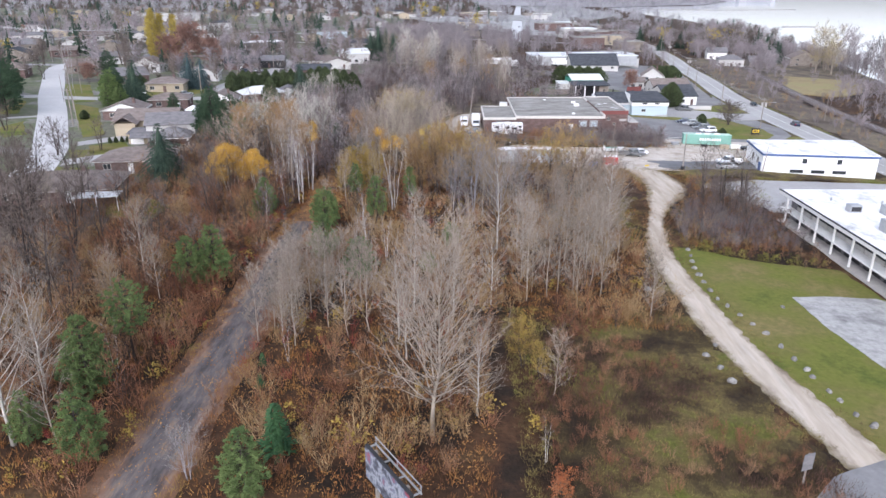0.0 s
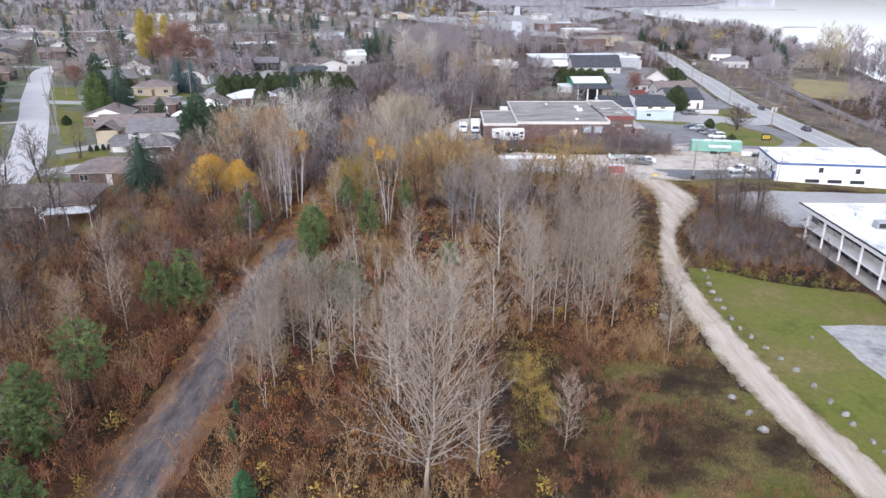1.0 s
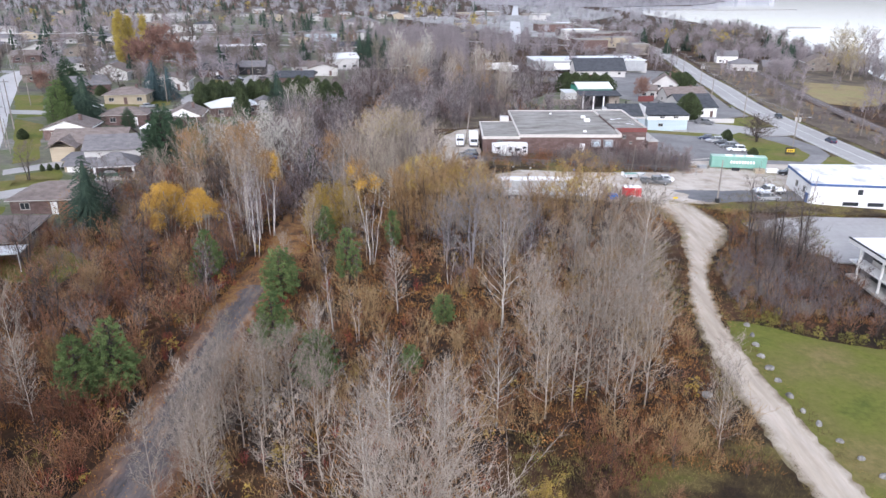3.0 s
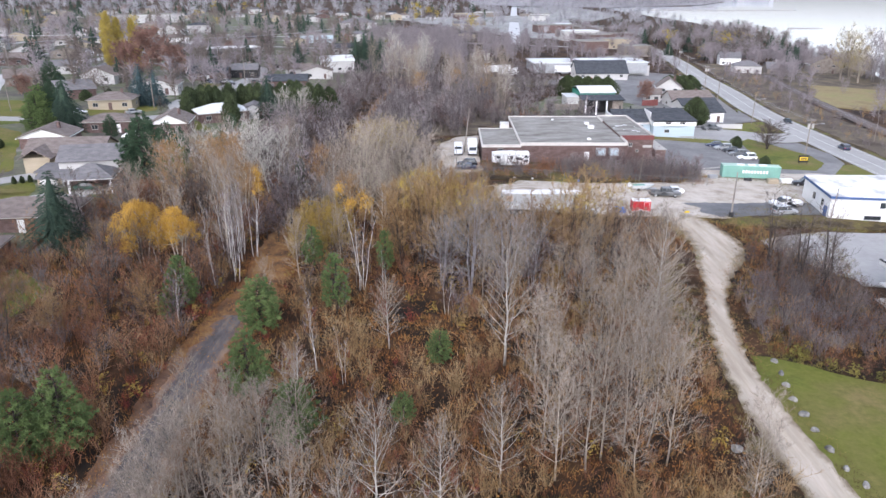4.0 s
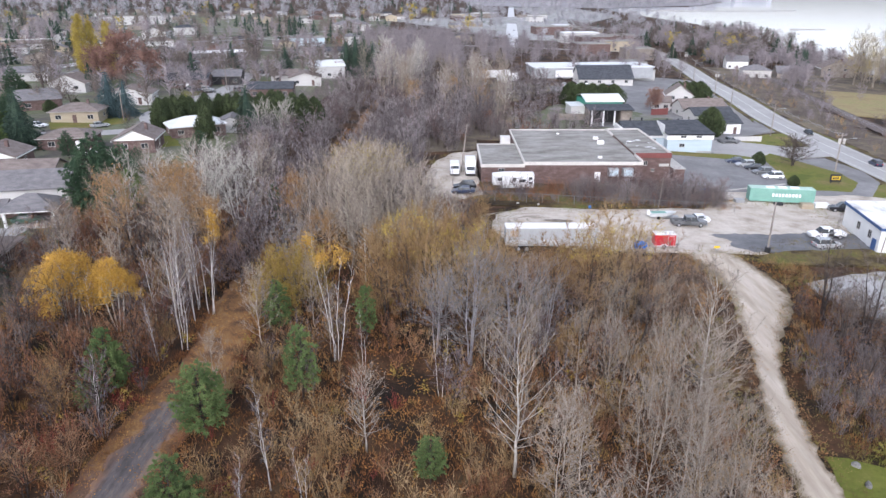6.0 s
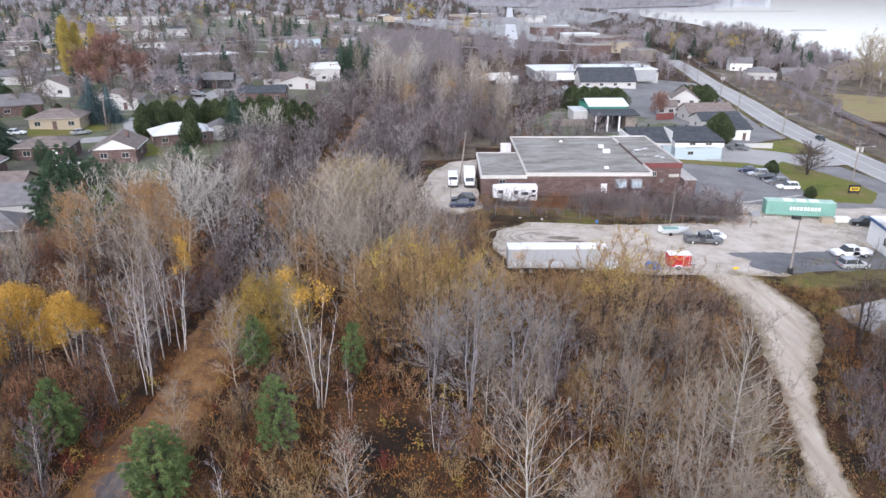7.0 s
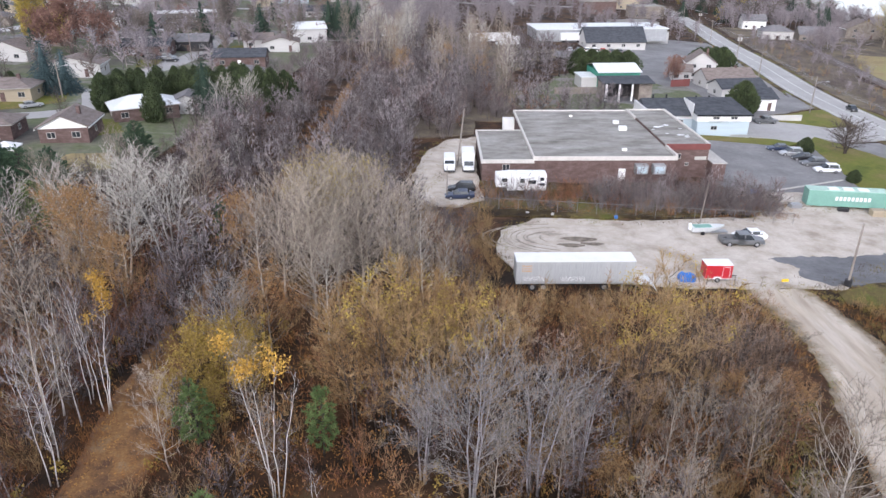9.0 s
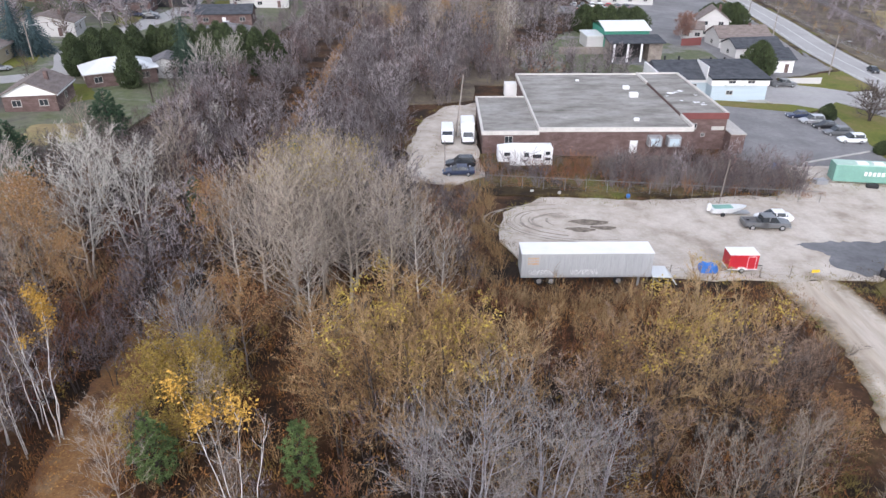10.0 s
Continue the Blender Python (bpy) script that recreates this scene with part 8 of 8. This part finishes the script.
dk = thing("sheet_deck", 24.5, 150.4, "white sheet-topped lean-to at the trailer's end", "lean-to")
part("top", Geo().add([(0, 0, 1.5), (1.9, 0, 1.45), (2.7, 0, 0.5), (0, 2.3, 1.6), (1.9, 2.3, 1.55), (2.7, 2.3, 0.6), (0, 0, 1.42), (1.9, 0, 1.37), (2.7, 0, 0.42), (0, 2.3, 1.52), (1.9, 2.3, 1.47), (2.7, 2.3, 0.52)], [(0, 1, 4, 3), (1, 2, 5, 4), (6, 9, 10, 7), (7, 10, 11, 8), (0, 6, 7, 1), (1, 7, 8, 2), (2, 8, 11, 5), (3, 4, 10, 9), (4, 5, 11, 10), (0, 3, 9, 6)]), M_METALROOF, dk)
for u, v in ((0.1, 0.1), (1.7, 0.1), (0.1, 2.1), (1.7, 2.1)):
    part("leg", Geo().box(u, v, -0.2, u + 0.1, v + 0.1, 1.42), M_PLANK, dk)
part("brace", Geo().tube([(0.1, 0.05, 1.3), (1.7, 0.05, 0.1)], [0.04, 0.04], 4), M_PLANK, dk)
# red enclosed trailer
rt = thing("cargo_trailer", 34.4, 154.6, "small red enclosed cargo trailer with white roof", "trailer", -1)
part("box", Geo().box(0, 0, 0.4, 3.3, 1.9, 2.2), M_RED, rt, bevel=0.06)
part("roof", Geo().box(-0.02, -0.02, 2.2, 3.32, 1.92, 2.3), M_WHITE, rt, bevel=0.03)
part("trim", Geo().box(-0.03, -0.03, 0.36, 3.33, 1.93, 0.46), M_WHITE, rt)
dr = part("side_door", Geo().box(2.1, -0.035, 0.55, 2.95, 0.0, 2.0), M_RED, rt)
for a in ((2.06, -0.05, 0.5, 2.1, -0.02, 2.05), (2.95, -0.05, 0.5, 2.99, -0.02, 2.05), (2.06, -0.05, 2.0, 2.99, -0.02, 2.05)):
    part("frame", Geo().box(*a), M_WHITE, dr)
part("fender", Geo().side([(0.95, 0.42), (1.15, 0.72), (1.85, 0.72), (2.05, 0.42)], -0.18, 0.0), M_WHITE, rt)
for v in (-0.1, 1.98):
    w = part("wheel", Geo().wheel(1.5, v, 0.32, 0.32, 0.18), M_RUBBER, rt)
    part("rim", Geo().wheel(1.5, v - 0.08, 0.32, 0.19, 0.05, 10), M_RIM, w)
part("drawbar", Geo().tube([(3.3, 0.95, 0.4), (4.3, 0.95, 0.4)], [0.06, 0.05], 5), M_DARK, rt)
tp = Geo()
r_ = random.Random(9)
tp.loft([[(x, y * k, z * k) for x, y, z in ((u, -0.75, 0), (u, 0.75, 0), (u + r_.uniform(-.1, .1), 0.65, 0.8 + r_.uniform(-.15, .2)), (u, 0.1, 1.05 + r_.uniform(-.2, .2)), (u + r_.uniform(-.1, .1), -0.6, 0.75 + r_.uniform(-.15, .2)))] for u, k in ((0, 0.8), (0.5, 1.0), (1.1, 0.9), (1.6, 1.05), (2.0, 0.7))])
tpo = thing("tarp_heap", 31.2, 154.8, "heap covered by a crumpled blue tarp", "tarp")
part("cover", tp, M_TARP, tpo, bevel=0.06)
# camper trailer
rv = thing("camper_trailer", 10.6, 184.3, "white fifth-wheel camper with dark swoosh stripes", "camper", 1)
part("body", Geo().side([(0, 1.2), (0, 3.15), (2.2, 3.35), (8.2, 3.3), (8.2, 0.55), (1.9, 0.55), (1.6, 1.1)], 0, 2.4), M_WHITE, rv, bevel=0.08)
part("roof_unit", Geo().box(3.6, 0.8, 3.3, 4.7, 1.7, 3.55), M_WHITE, rv, bevel=0.05)
for a, b_, w_, h_ in ((0.9, 2.1, 0.9, 0.55), (3.9, 1.9, 0.7, 0.7), (5.2, 1.7, 1.3, 0.6), (7.1, 2.2, 0.7, 0.55), (7.1, 1.35, 0.8, 0.45)):
    part("window", Geo().box(a, -0.03, b_, a + w_, 0.01, b_ + h_), M_GLASS, rv)
for a0, z0 in ((0.4, 1.6), (3.0, 1.2), (4.2, 2.4)):
    part("stripe", Geo().tube([(a0, -0.02, z0), (a0 + 1.2, -0.02, z0 + 0.12), (a0 + 2.2, -0.02, z0 + 0.6)], [0.02, 0.09, 0.015], 4), M_GREYMETAL, rv)
for u in (5.0, 6.0):
    for v in (0.12, 2.28):
        w = part("wheel", Geo().wheel(u, v, 0.36, 0.36, 0.22), M_RUBBER, rv)
        part("rim", Geo().wheel(u, v - 0.1, 0.36, 0.2, 0.05, 10), M_RIM, w)
part("leg", Geo().box(1.2, 0.3, 0, 1.35, 0.45, 1.2), M_DARK, rv)
# boat on a trailer
bo = thing("motor_boat", 40.3, 170.6, "small pale green open boat on a trailer", "boat", 2)
hull = Geo().loft([[(-2.3, -0.8, 1.15), (-2.3, -0.6, 0.5), (-2.3, 0.6, 0.5), (-2.3, 0.8, 1.15)], [(0.4, -0.9, 1.2), (0.4, -0.55, 0.5), (0.4, 0.55, 0.5), (0.4, 0.9, 1.2)], [(1.7, -0.55, 1.28), (1.7, -0.2, 0.7), (1.7, 0.2, 0.7), (1.7, 0.55, 1.28)], [(2.5, -0.05, 1.36), (2.5, -0.03, 1.1), (2.5, 0.03, 1.1), (2.5, 0.05, 1.36)]])
part("hull", hull, M_METALROOF, bo)
part("well", Geo().box(-2.0, -0.6, 1.17, 0.6, 0.6, 1.225), M_TEAL, bo)
part("motor", Geo().box(-2.75, -0.2, 0.7, -2.32, 0.2, 1.65), M_WHITE, bo, bevel=0.05)
part("trailer_frame", Geo().box(-2.0, -0.5, 0.32, 3.0, 0.5, 0.44), M_GREYMETAL, bo)
for v in (-0.75, 0.75):
    part("wheel", Geo().wheel(-0.8, v, 0.3, 0.3, 0.18), M_RUBBER, bo)
# sea-green shipping container with pale bars
ct = thing("shipping_container", 61.8, 184.2, "long sea-green shipping container with white bar lettering", "container", -9)
part("body", Geo().box(0, 0, 0.15, 12.2, 2.44, 2.75), M_TEAL, ct, bevel=0.03)
part("roof", Geo().box(0.02, 0.02, 2.75, 12.18, 2.42, 2.82), mat("pale_green_roof", near((0.42, 0.58, 0.50)), 0.6, 0.7, fine=3, fine_amt=0.3), ct)
for k in range(24):
    part("rib", Geo().box(0.25 + 0.5 * k, -0.03, 0.3, 0.45 + 0.5 * k, 0.0, 2.65), M_TEAL, ct)
for k in range(9):
    part("letter_bar", Geo().box(4.2 + 0.62 * k, -0.05, 1.2, 4.62 + 0.62 * k, -0.032, 1.85), M_WHITE, ct)
for k in range(3):
    part("hatch", Geo().box(3.2 + 2.3 * k, 0.5, 2.82, 4.7 + 2.3 * k, 1.7, 2.97), M_WHITE, ct)
for x, y, w_, d_, h_, m_, l_ in ((70.5, 180.2, 2.2, 1.4, 1.0, M_TANWALL, "tan wooden crate beside the container"), (73.6, 181.2, 2.6, 1.5, 0.9, M_WHITE, "white crate beside the container"), (58.6, 182.6, 1.8, 1.2, 0.7, M_GREYMETAL, "grey metal scrap heap"), (66, 182.0, 1.6, 0.7, 0.6, M_DARK, "dark scrap beside the container")):
    o = thing("crate", x, y, l_, "crate", rng.uniform(-12, 12))
    part("body", Geo().box(0, 0, 0, w_, d_, h_), m_, o, bevel=0.04)
    for k in range(4):
        part("slat", Geo().box(w_ * (0.05 + 0.25 * k), -0.03, 0.05, w_ * (0.2 + 0.25 * k), 0.0, h_ - 0.05), m_, o)
sk = thing("dark_hopper", 52.6, 185.5, "dark blue steel hopper behind shrubs", "hopper", 10)
part("body", Geo().side([(0, 0), (2.2, 0), (1.8, 1.6), (0.2, 1.1)], 0, 1.6), M_TRIMBLUE, sk, bevel=0.04)
# concrete kerb in the lot and along the drive
solid("curb", Geo().add([(60, 191.2, gz(60, 191) + 0.05), (76, 198.8, gz(76, 199) + 0.05), (76, 199.2, gz(76, 199) + 0.05), (60, 191.6, gz(60, 191) + 0.05), (60, 191.2, gz(60, 191) + 0.2), (76, 198.8, gz(76, 199) + 0.2), (76, 199.2, gz(76, 199) + 0.2), (60, 191.6, gz(60, 191) + 0.2)], [(4, 5, 6, 7), (0, 1, 5, 4), (1, 2, 6, 5), (2, 3, 7, 6), (3, 0, 4, 7)]), M_CURB, "low concrete kerb in the lot", "kerb", "structure")

# ---- fences, poles, signs, stones ----
M_FENCE = mat("dull_fence_wire", near((0.20, 0.20, 0.20)), 1, 0.8)
fn = thing("chain_link_fence", 7.5, 177.3, "chain-link fence with thin steel posts", "fence", -2)
for k in range(17):
    part("post", Geo().cyl(3 * k, 0, -1.9 * 0 - 2.2 * k / 16, 1.9 - 2.1 * k / 16, 0.035, 6), M_FENCE, fn)
part("rail", Geo().tube([(0, 0, 1.85), (48, 0, 1.85 - 2.1)], [0.035, 0.035], 5), M_FENCE, fn)
for j in range(6):
    part("wire", Geo().tube([(0, 0, 0.3 + 0.28 * j), (48, 0, 0.3 + 0.28 * j - 2.1)], [0.008, 0.008], 3), M_FENCE, fn)
fn2 = thing("wire_fence", 27.5, 153.6, "low wire fence beside the trailer", "fence", 0)
for k in range(5):
    part("post", Geo().cyl(3.4 * k, 0, -0.6, 1.3 - 0.13 * k, 0.05, 6), M_PLANK, fn2)
for j in range(3):
    part("wire", Geo().tube([(0, 0, 0.5 + 0.35 * j), (13.6, 0, 0.5 + 0.35 * j - 0.55)], [0.008, 0.008], 3), M_FENCE, fn2)


def utility_pole(x, y, h, label="weathered wooden utility pole", arms=1, lamp=None, box=False, lean=0):
    ob = thing("utility_pole", x, y, label, "pole", 0, "utility poles")
    part("pole", Geo().tube([(0, 0, -0.5), (lean, 0, h)], [0.16, 0.11] if arms or h > 8 else [0.1, 0.07], 8), M_POLEWOOD, ob)
    for k in range(arms):
        part("crossarm", Geo().box(-1.1 + lean, -0.07, h - 0.7 - 0.9 * k, 1.1 + lean, 0.07, h - 0.55 - 0.9 * k), M_POLEWOOD, ob)
    for k in (-1, 0, 1) if arms else ():
        part("insulator", Geo().cyl(lean + k, 0, h - 0.55, h - 0.33, 0.06, 6), M_GREYMETAL, ob)
    if lamp:
        part("lamp_arm", Geo().tube([(lean * 0.8, 0, h * 0.8), (lamp * 0.6, 0, h * 0.8 + 0.5), (lamp, 0, h * 0.8 + 0.55)], [0.05, 0.04, 0.03], 5), M_GREYMETAL, ob)
        part("lamp_head", Geo().box(lamp - 0.4, -0.15, h * 0.8 + 0.45, lamp + 0.4, 0.15, h * 0.8 + 0.62), M_GREYMETAL, ob, bevel=0.03)
    if box:
        for s in (-0.55, 0.55):
            part("transformer", Geo().cyl(lean + s, -0.25, h - 2.6, h - 1.4, 0.3, 10), M_CURB, ob)
    return ob


utility_pole(52.6, 154.8, 8.4, "wooden pole with a dark base in the yard", 0)
part("base", Geo().cyl(0, 0, 0, 0.9, 0.45, 8), M_DARK, utility_pole(52.6, 154.8, 0.6, "dark tyre stack round the pole", 0))
utility_pole(40.6, 174.2, 6.6, "thin grey pole behind the boat", 0, lean=0.4)
utility_pole(2.6, 181.0, 5.5, "thin wooden pole beside the cars", 0)
utility_pole(4.6, 198.5, 10.5, "tall thin pole behind the vans", 0, lean=1.2)
utility_pole(71.0, 155.2, 6.0, "leaning wooden pole at the workshop", 0, lean=0.5)
RP = [(94.5, 213, 9.5, 1, 3.2, True), (98.5, 257, 9.5, 0, 3, False), (103, 300, 10, 1, None, False), (114, 345, 10, 1, 3, True), (122, 395, 10, 1, 3, False), (134, 445, 10, 1, 3, True), (146, 505, 10, 1, None, False), (122, 190, 8, 0, None, False), (126, 236, 8, 0, None, False), (133, 290, 8, 0, None, False)]
for x, y, h, a, l, b_ in RP:
    utility_pole(x, y, h, "wooden utility pole beside the lakeside road", a, l, b_)
LP = [(-92.6, 169, 7.5), (-96.5, 174, 9.5), (-106, 193, 12), (-116.5, 207.5, 8), (-134, 243, 12), (-152, 280, 13), (-150, 330, 13), (-120, 225, 8), (-80, 262, 8), (-86.5, 240, 8.5), (-76, 300, 9), (-72, 340, 9), (-170, 300, 10)]
for i, (x, y, h) in enumerate(LP):
    utility_pole(x, y, h, "wooden utility pole along the residential street", 1 if h > 8.5 else 0, 2.4 if i in (8, 9, 10) else None)


def wires(a, b, sag, n=3, gap=0.8):
    ob = thing("overhead_wires", 0, 0, "thin overhead wires between poles", "wire", z=0)
    for k in range(n):
        o = (k - (n - 1) / 2) * gap
        pts = [Vector((a[0] + o, a[1], a[2])).lerp(Vector((b[0] + o, b[1], b[2])), t / 8) - UP * sag * 4 * (t / 8) * (1 - t / 8) for t in range(9)]
        part("wire", Geo().tube(pts, [0.02] * 9, 3), M_GREYMETAL, ob)


def top(p):
    return (p[0], p[1], gz(p[0], p[1]) + p[2] - 0.4)


for a, b_ in ((0, 2), (2, 4), (4, 5), (5, 6), (5, 12)):
    wires(top(LP[a]), top(LP[b_]), 0.8)
for a, b_ in ((0, 2), (2, 3), (3, 4), (4, 5), (5, 6)):
    wires(top(RP[a]), top(RP[b_]), 1.0, 3, 0.7)
wires((-240, 330, 24), (-150, 330, 19), 2.5, 7, 1.2)
wires((-96.5, 174, 13), (-152, 280, 19), 2.0, 4, 1.0)
wires((-150, 330, 18), (-60, 430, 16), 2.5, 4)

sg = thing("roadside_sign", 88.3, 201.5, "black and yellow letter-board sign on the grass", "sign", 0)
part("panel", Geo().box(-1.2, -0.15, 0.5, 1.2, 0.15, 2.2), M_DARK, sg, bevel=0.03)
part("face", Geo().box(-0.95, -0.2, 0.95, 0.95, -0.15, 1.75), M_YELLOW, sg, "yellow sign face")
for k in range(3):
    part("letter_bar", Geo().box(-0.7 + 0.5 * k, -0.22, 1.1, -0.35 + 0.5 * k, -0.2, 1.6), M_DARK, sg)
for u in (-1.0, 0.9):
    part("leg", Geo().box(u, -0.05, -0.1, u + 0.1, 0.05, 0.55), M_DARK, sg)
ss = thing("small_sign", 28.9, 46.6, "grey back of a small sign on a post", "sign", 20)
part("post", Geo().box(-0.06, -0.05, -0.2, 0.06, 0.05, 3.0), M_POLEWOOD, ss)
part("board", Geo().box(-0.55, -0.1, 1.4, 0.55, -0.05, 3.0), M_SHINGLE_GREY, ss)
# billboard seen from its edge
bl = thing("billboard", -4.2, 38.6, "tall billboard with a blurred poster and steel catwalk", "billboard", -56)
part("panel", Geo().box(-3.2, -0.25, 3.4, 3.2, 0.0, 6.2), M_DARK, bl)
M_POSTER = mat("blurred_poster", ((0.36, (0.03, 0.03, 0.04)), (0.45, (0.10, 0.11, 0.14)), (0.52, (0.34, 0.36, 0.40)), (0.58, (0.12, 0.14, 0.20)), (0.68, (0.30, 0.07, 0.09))), 0.9, 0.6)
part("poster", Geo().box(-3.1, -0.30, 3.5, 3.1, -0.255, 6.1), M_POSTER, bl)
part("catwalk", Geo().box(-3.2, 0.55, 5.9, 3.2, 0.65, 6.0), M_GREYMETAL, bl)
for u in (-3.1, -1.0, 1.0, 3.0):
    part("strut", Geo().box(u, 0.0, 5.9, u + 0.1, 0.55, 6.0), M_GREYMETAL, bl)
part("rail", Geo().tube([(-3.2, 0.62, 6.5), (3.2, 0.62, 6.5)], [0.045, 0.045], 5), M_GREYMETAL, bl)
for u in (-3.1, 0.0, 3.1):
    part("rail_post", Geo().cyl(u, 0.62, 6.0, 6.5, 0.04, 5), M_GREYMETAL, bl)
for u in (-2.2, 2.2):
    part("post", Geo().box(u - 0.13, 0.0, -0.3, u + 0.13, 0.25, 6.1), M_POLEWOOD, bl)


def boulder(x, y, s, label="grey boulder beside the gravel drive"):
    r = random.Random(int(x * 131 + y * 17))
    bm = bmesh.new()
    bmesh.ops.create_icosphere(bm, subdivisions=2, radius=1)
    ph = [r.uniform(0, 6) for _ in range(3)]
    for v in bm.verts:
        k = 1 + 0.28 * noise.noise(v.co * 1.3 + Vector(ph)) + 0.1 * noise.noise(v.co * 3 + Vector(ph))
        v.co = Vector((v.co.x * k * s * 0.75, v.co.y * k * s * 0.5, v.co.z * k * s * 0.6))
    me = bpy.data.meshes.new("boulder")
    bm.to_mesh(me)
    bm.free()
    me.materials.append(M_ROCK)
    ob = tagged(new("boulder", me), label, "boulder", "boulders along the drive")
    ob.matrix_basis = pose(x, y, gz(x, y) + 0.2 * s, 0, 0, r.uniform(0, 180))


for x, y, s in ((36.8, 101.2, .8), (36.4, 98.6, .75), (35.8, 96.2, .85), (35.3, 93.5, .8), (35.1, 90.9, 1.0), (34.9, 88.4, .75), (34.8, 85.5, .85), (34.9, 82.9, .7), (35.4, 80.8, .8), (36.0, 78.2, .7), (36.6, 75.8, .7), (37.2, 73.4, .8), (37.6, 70.3, .8), (37.8, 67.4, .8), (38.2, 65.2, .8), (38.0, 63.7, .7), (38.4, 61.0, .7), (38.6, 59.3, .7), (38.9, 56.9, .7), (39.6, 55.1, .95), (26.3, 85.0, 1.0), (28.9, 62.1, .95), (28.7, 64.8, .8), (28.1, 67.5, .8), (42.7, 81.2, .6), (30, 70, .6)):
    boulder(x, y, s * 0.72)

# white transport trailers and stacked goods in the far lot
for x, y, ln, yw in ((13.5, 358, 17, 14), (24, 352, 9, 14), (52, 374, 10, 4)):
    wt = thing("transport_trailer", x, y, "white transport trailer parked in a far lot", "trailer", yw, "far trailers")
    part("box", Geo().box(0, 0, 1.1, ln, 2.6, 4.0), M_WHITE, wt, bevel=0.05)
    for u in (1.2, 2.5, ln - 2.2):
        part("wheel", Geo().wheel(u, 0.25, 0.5, 0.5, 0.3, 10), M_RUBBER, wt)
        part("wheel", Geo().wheel(u, 2.35, 0.5, 0.5, 0.3, 10), M_RUBBER, wt)
# tyre tracks in the gravel
M_MUD = mat("brown_mud", two((0.13, 0.105, 0.08), (0.30, 0.255, 0.205)), 1.2, 0.9, fine=3, fine_amt=0.5)
M_TRACK = mat("dark_track_gravel", two((0.24, 0.205, 0.165), (0.42, 0.375, 0.32)), 0.8, 0.95, fine=3, fine_amt=0.5)
tk = random.Random(31)
for k in range(16):
    r0 = tk.uniform(2.6, 9.4)
    a0 = tk.uniform(85, 190)
    cx, cy, w0 = 19.5 + tk.uniform(-0.9, 0.9), 166.2 + tk.uniform(-0.5, 0.5), tk.uniform(0.12, 0.4)
    pts = [(cx + r0 * 1.25 * math.cos(a), cy + r0 * 0.62 * math.sin(a), w0 * tk.uniform(0.5, 1.2)) for a in [math.radians(v) for v in np.arange(a0, a0 + tk.uniform(45, 130), 14)]]
    ribbon("tyre_track", pts, M_TRACK, "dark curved tyre track in gravel", "tyre track", 0.062 + 0.0015 * k, 1.0, 0.1)
for x, y, w_ in ((21, 166.5, 2.4), (22.5, 165, 1.6), (19.5, 164.3, 1.8)):
    sheet("mud_patch", [(x + w_ * math.cos(a) * (1 + 0.3 * math.sin(3 * a)), y + 0.35 * w_ * math.sin(a)) for a in [k * 0.6 for k in range(10)]], M_MUD, "dark mud patch in the gravel yard", "mud", 0.085, 0.1)
ys = thing("gate_sign", 44.2, 154.1, "small yellow sign on a thin post at the yard gate", "sign", 4)
part("board", Geo().box(-0.45, -0.03, 0.65, 0.45, 0.03, 1.0), M_YELLOW, ys, bevel=0.01)
part("post", Geo().cyl(0, 0.06, -0.3, 1.15, 0.04, 6), M_GREYMETAL, ys)
for x, y, w_, l_ in ((14.8, 176.2, 0.5, "pale scrap block beside the fence"), (18.6, 175.8, 0.6, "pale scrap block beside the fence"), (28.2, 175.3, 0.8, "blue-grey drum lying beside the fence"), (1.2, 178.2, 0.35, "white litter at the fence corner")):
    sc = thing("scrap_piece", x, y, l_, "scrap", rng.uniform(0, 90))
    part("body", Geo().box(-w_ / 2, -w_ * 0.3, -0.05, w_ / 2, w_ * 0.3, w_ * 0.5), M_TARP if "drum" in l_ else M_CURB, sc, bevel=0.06)
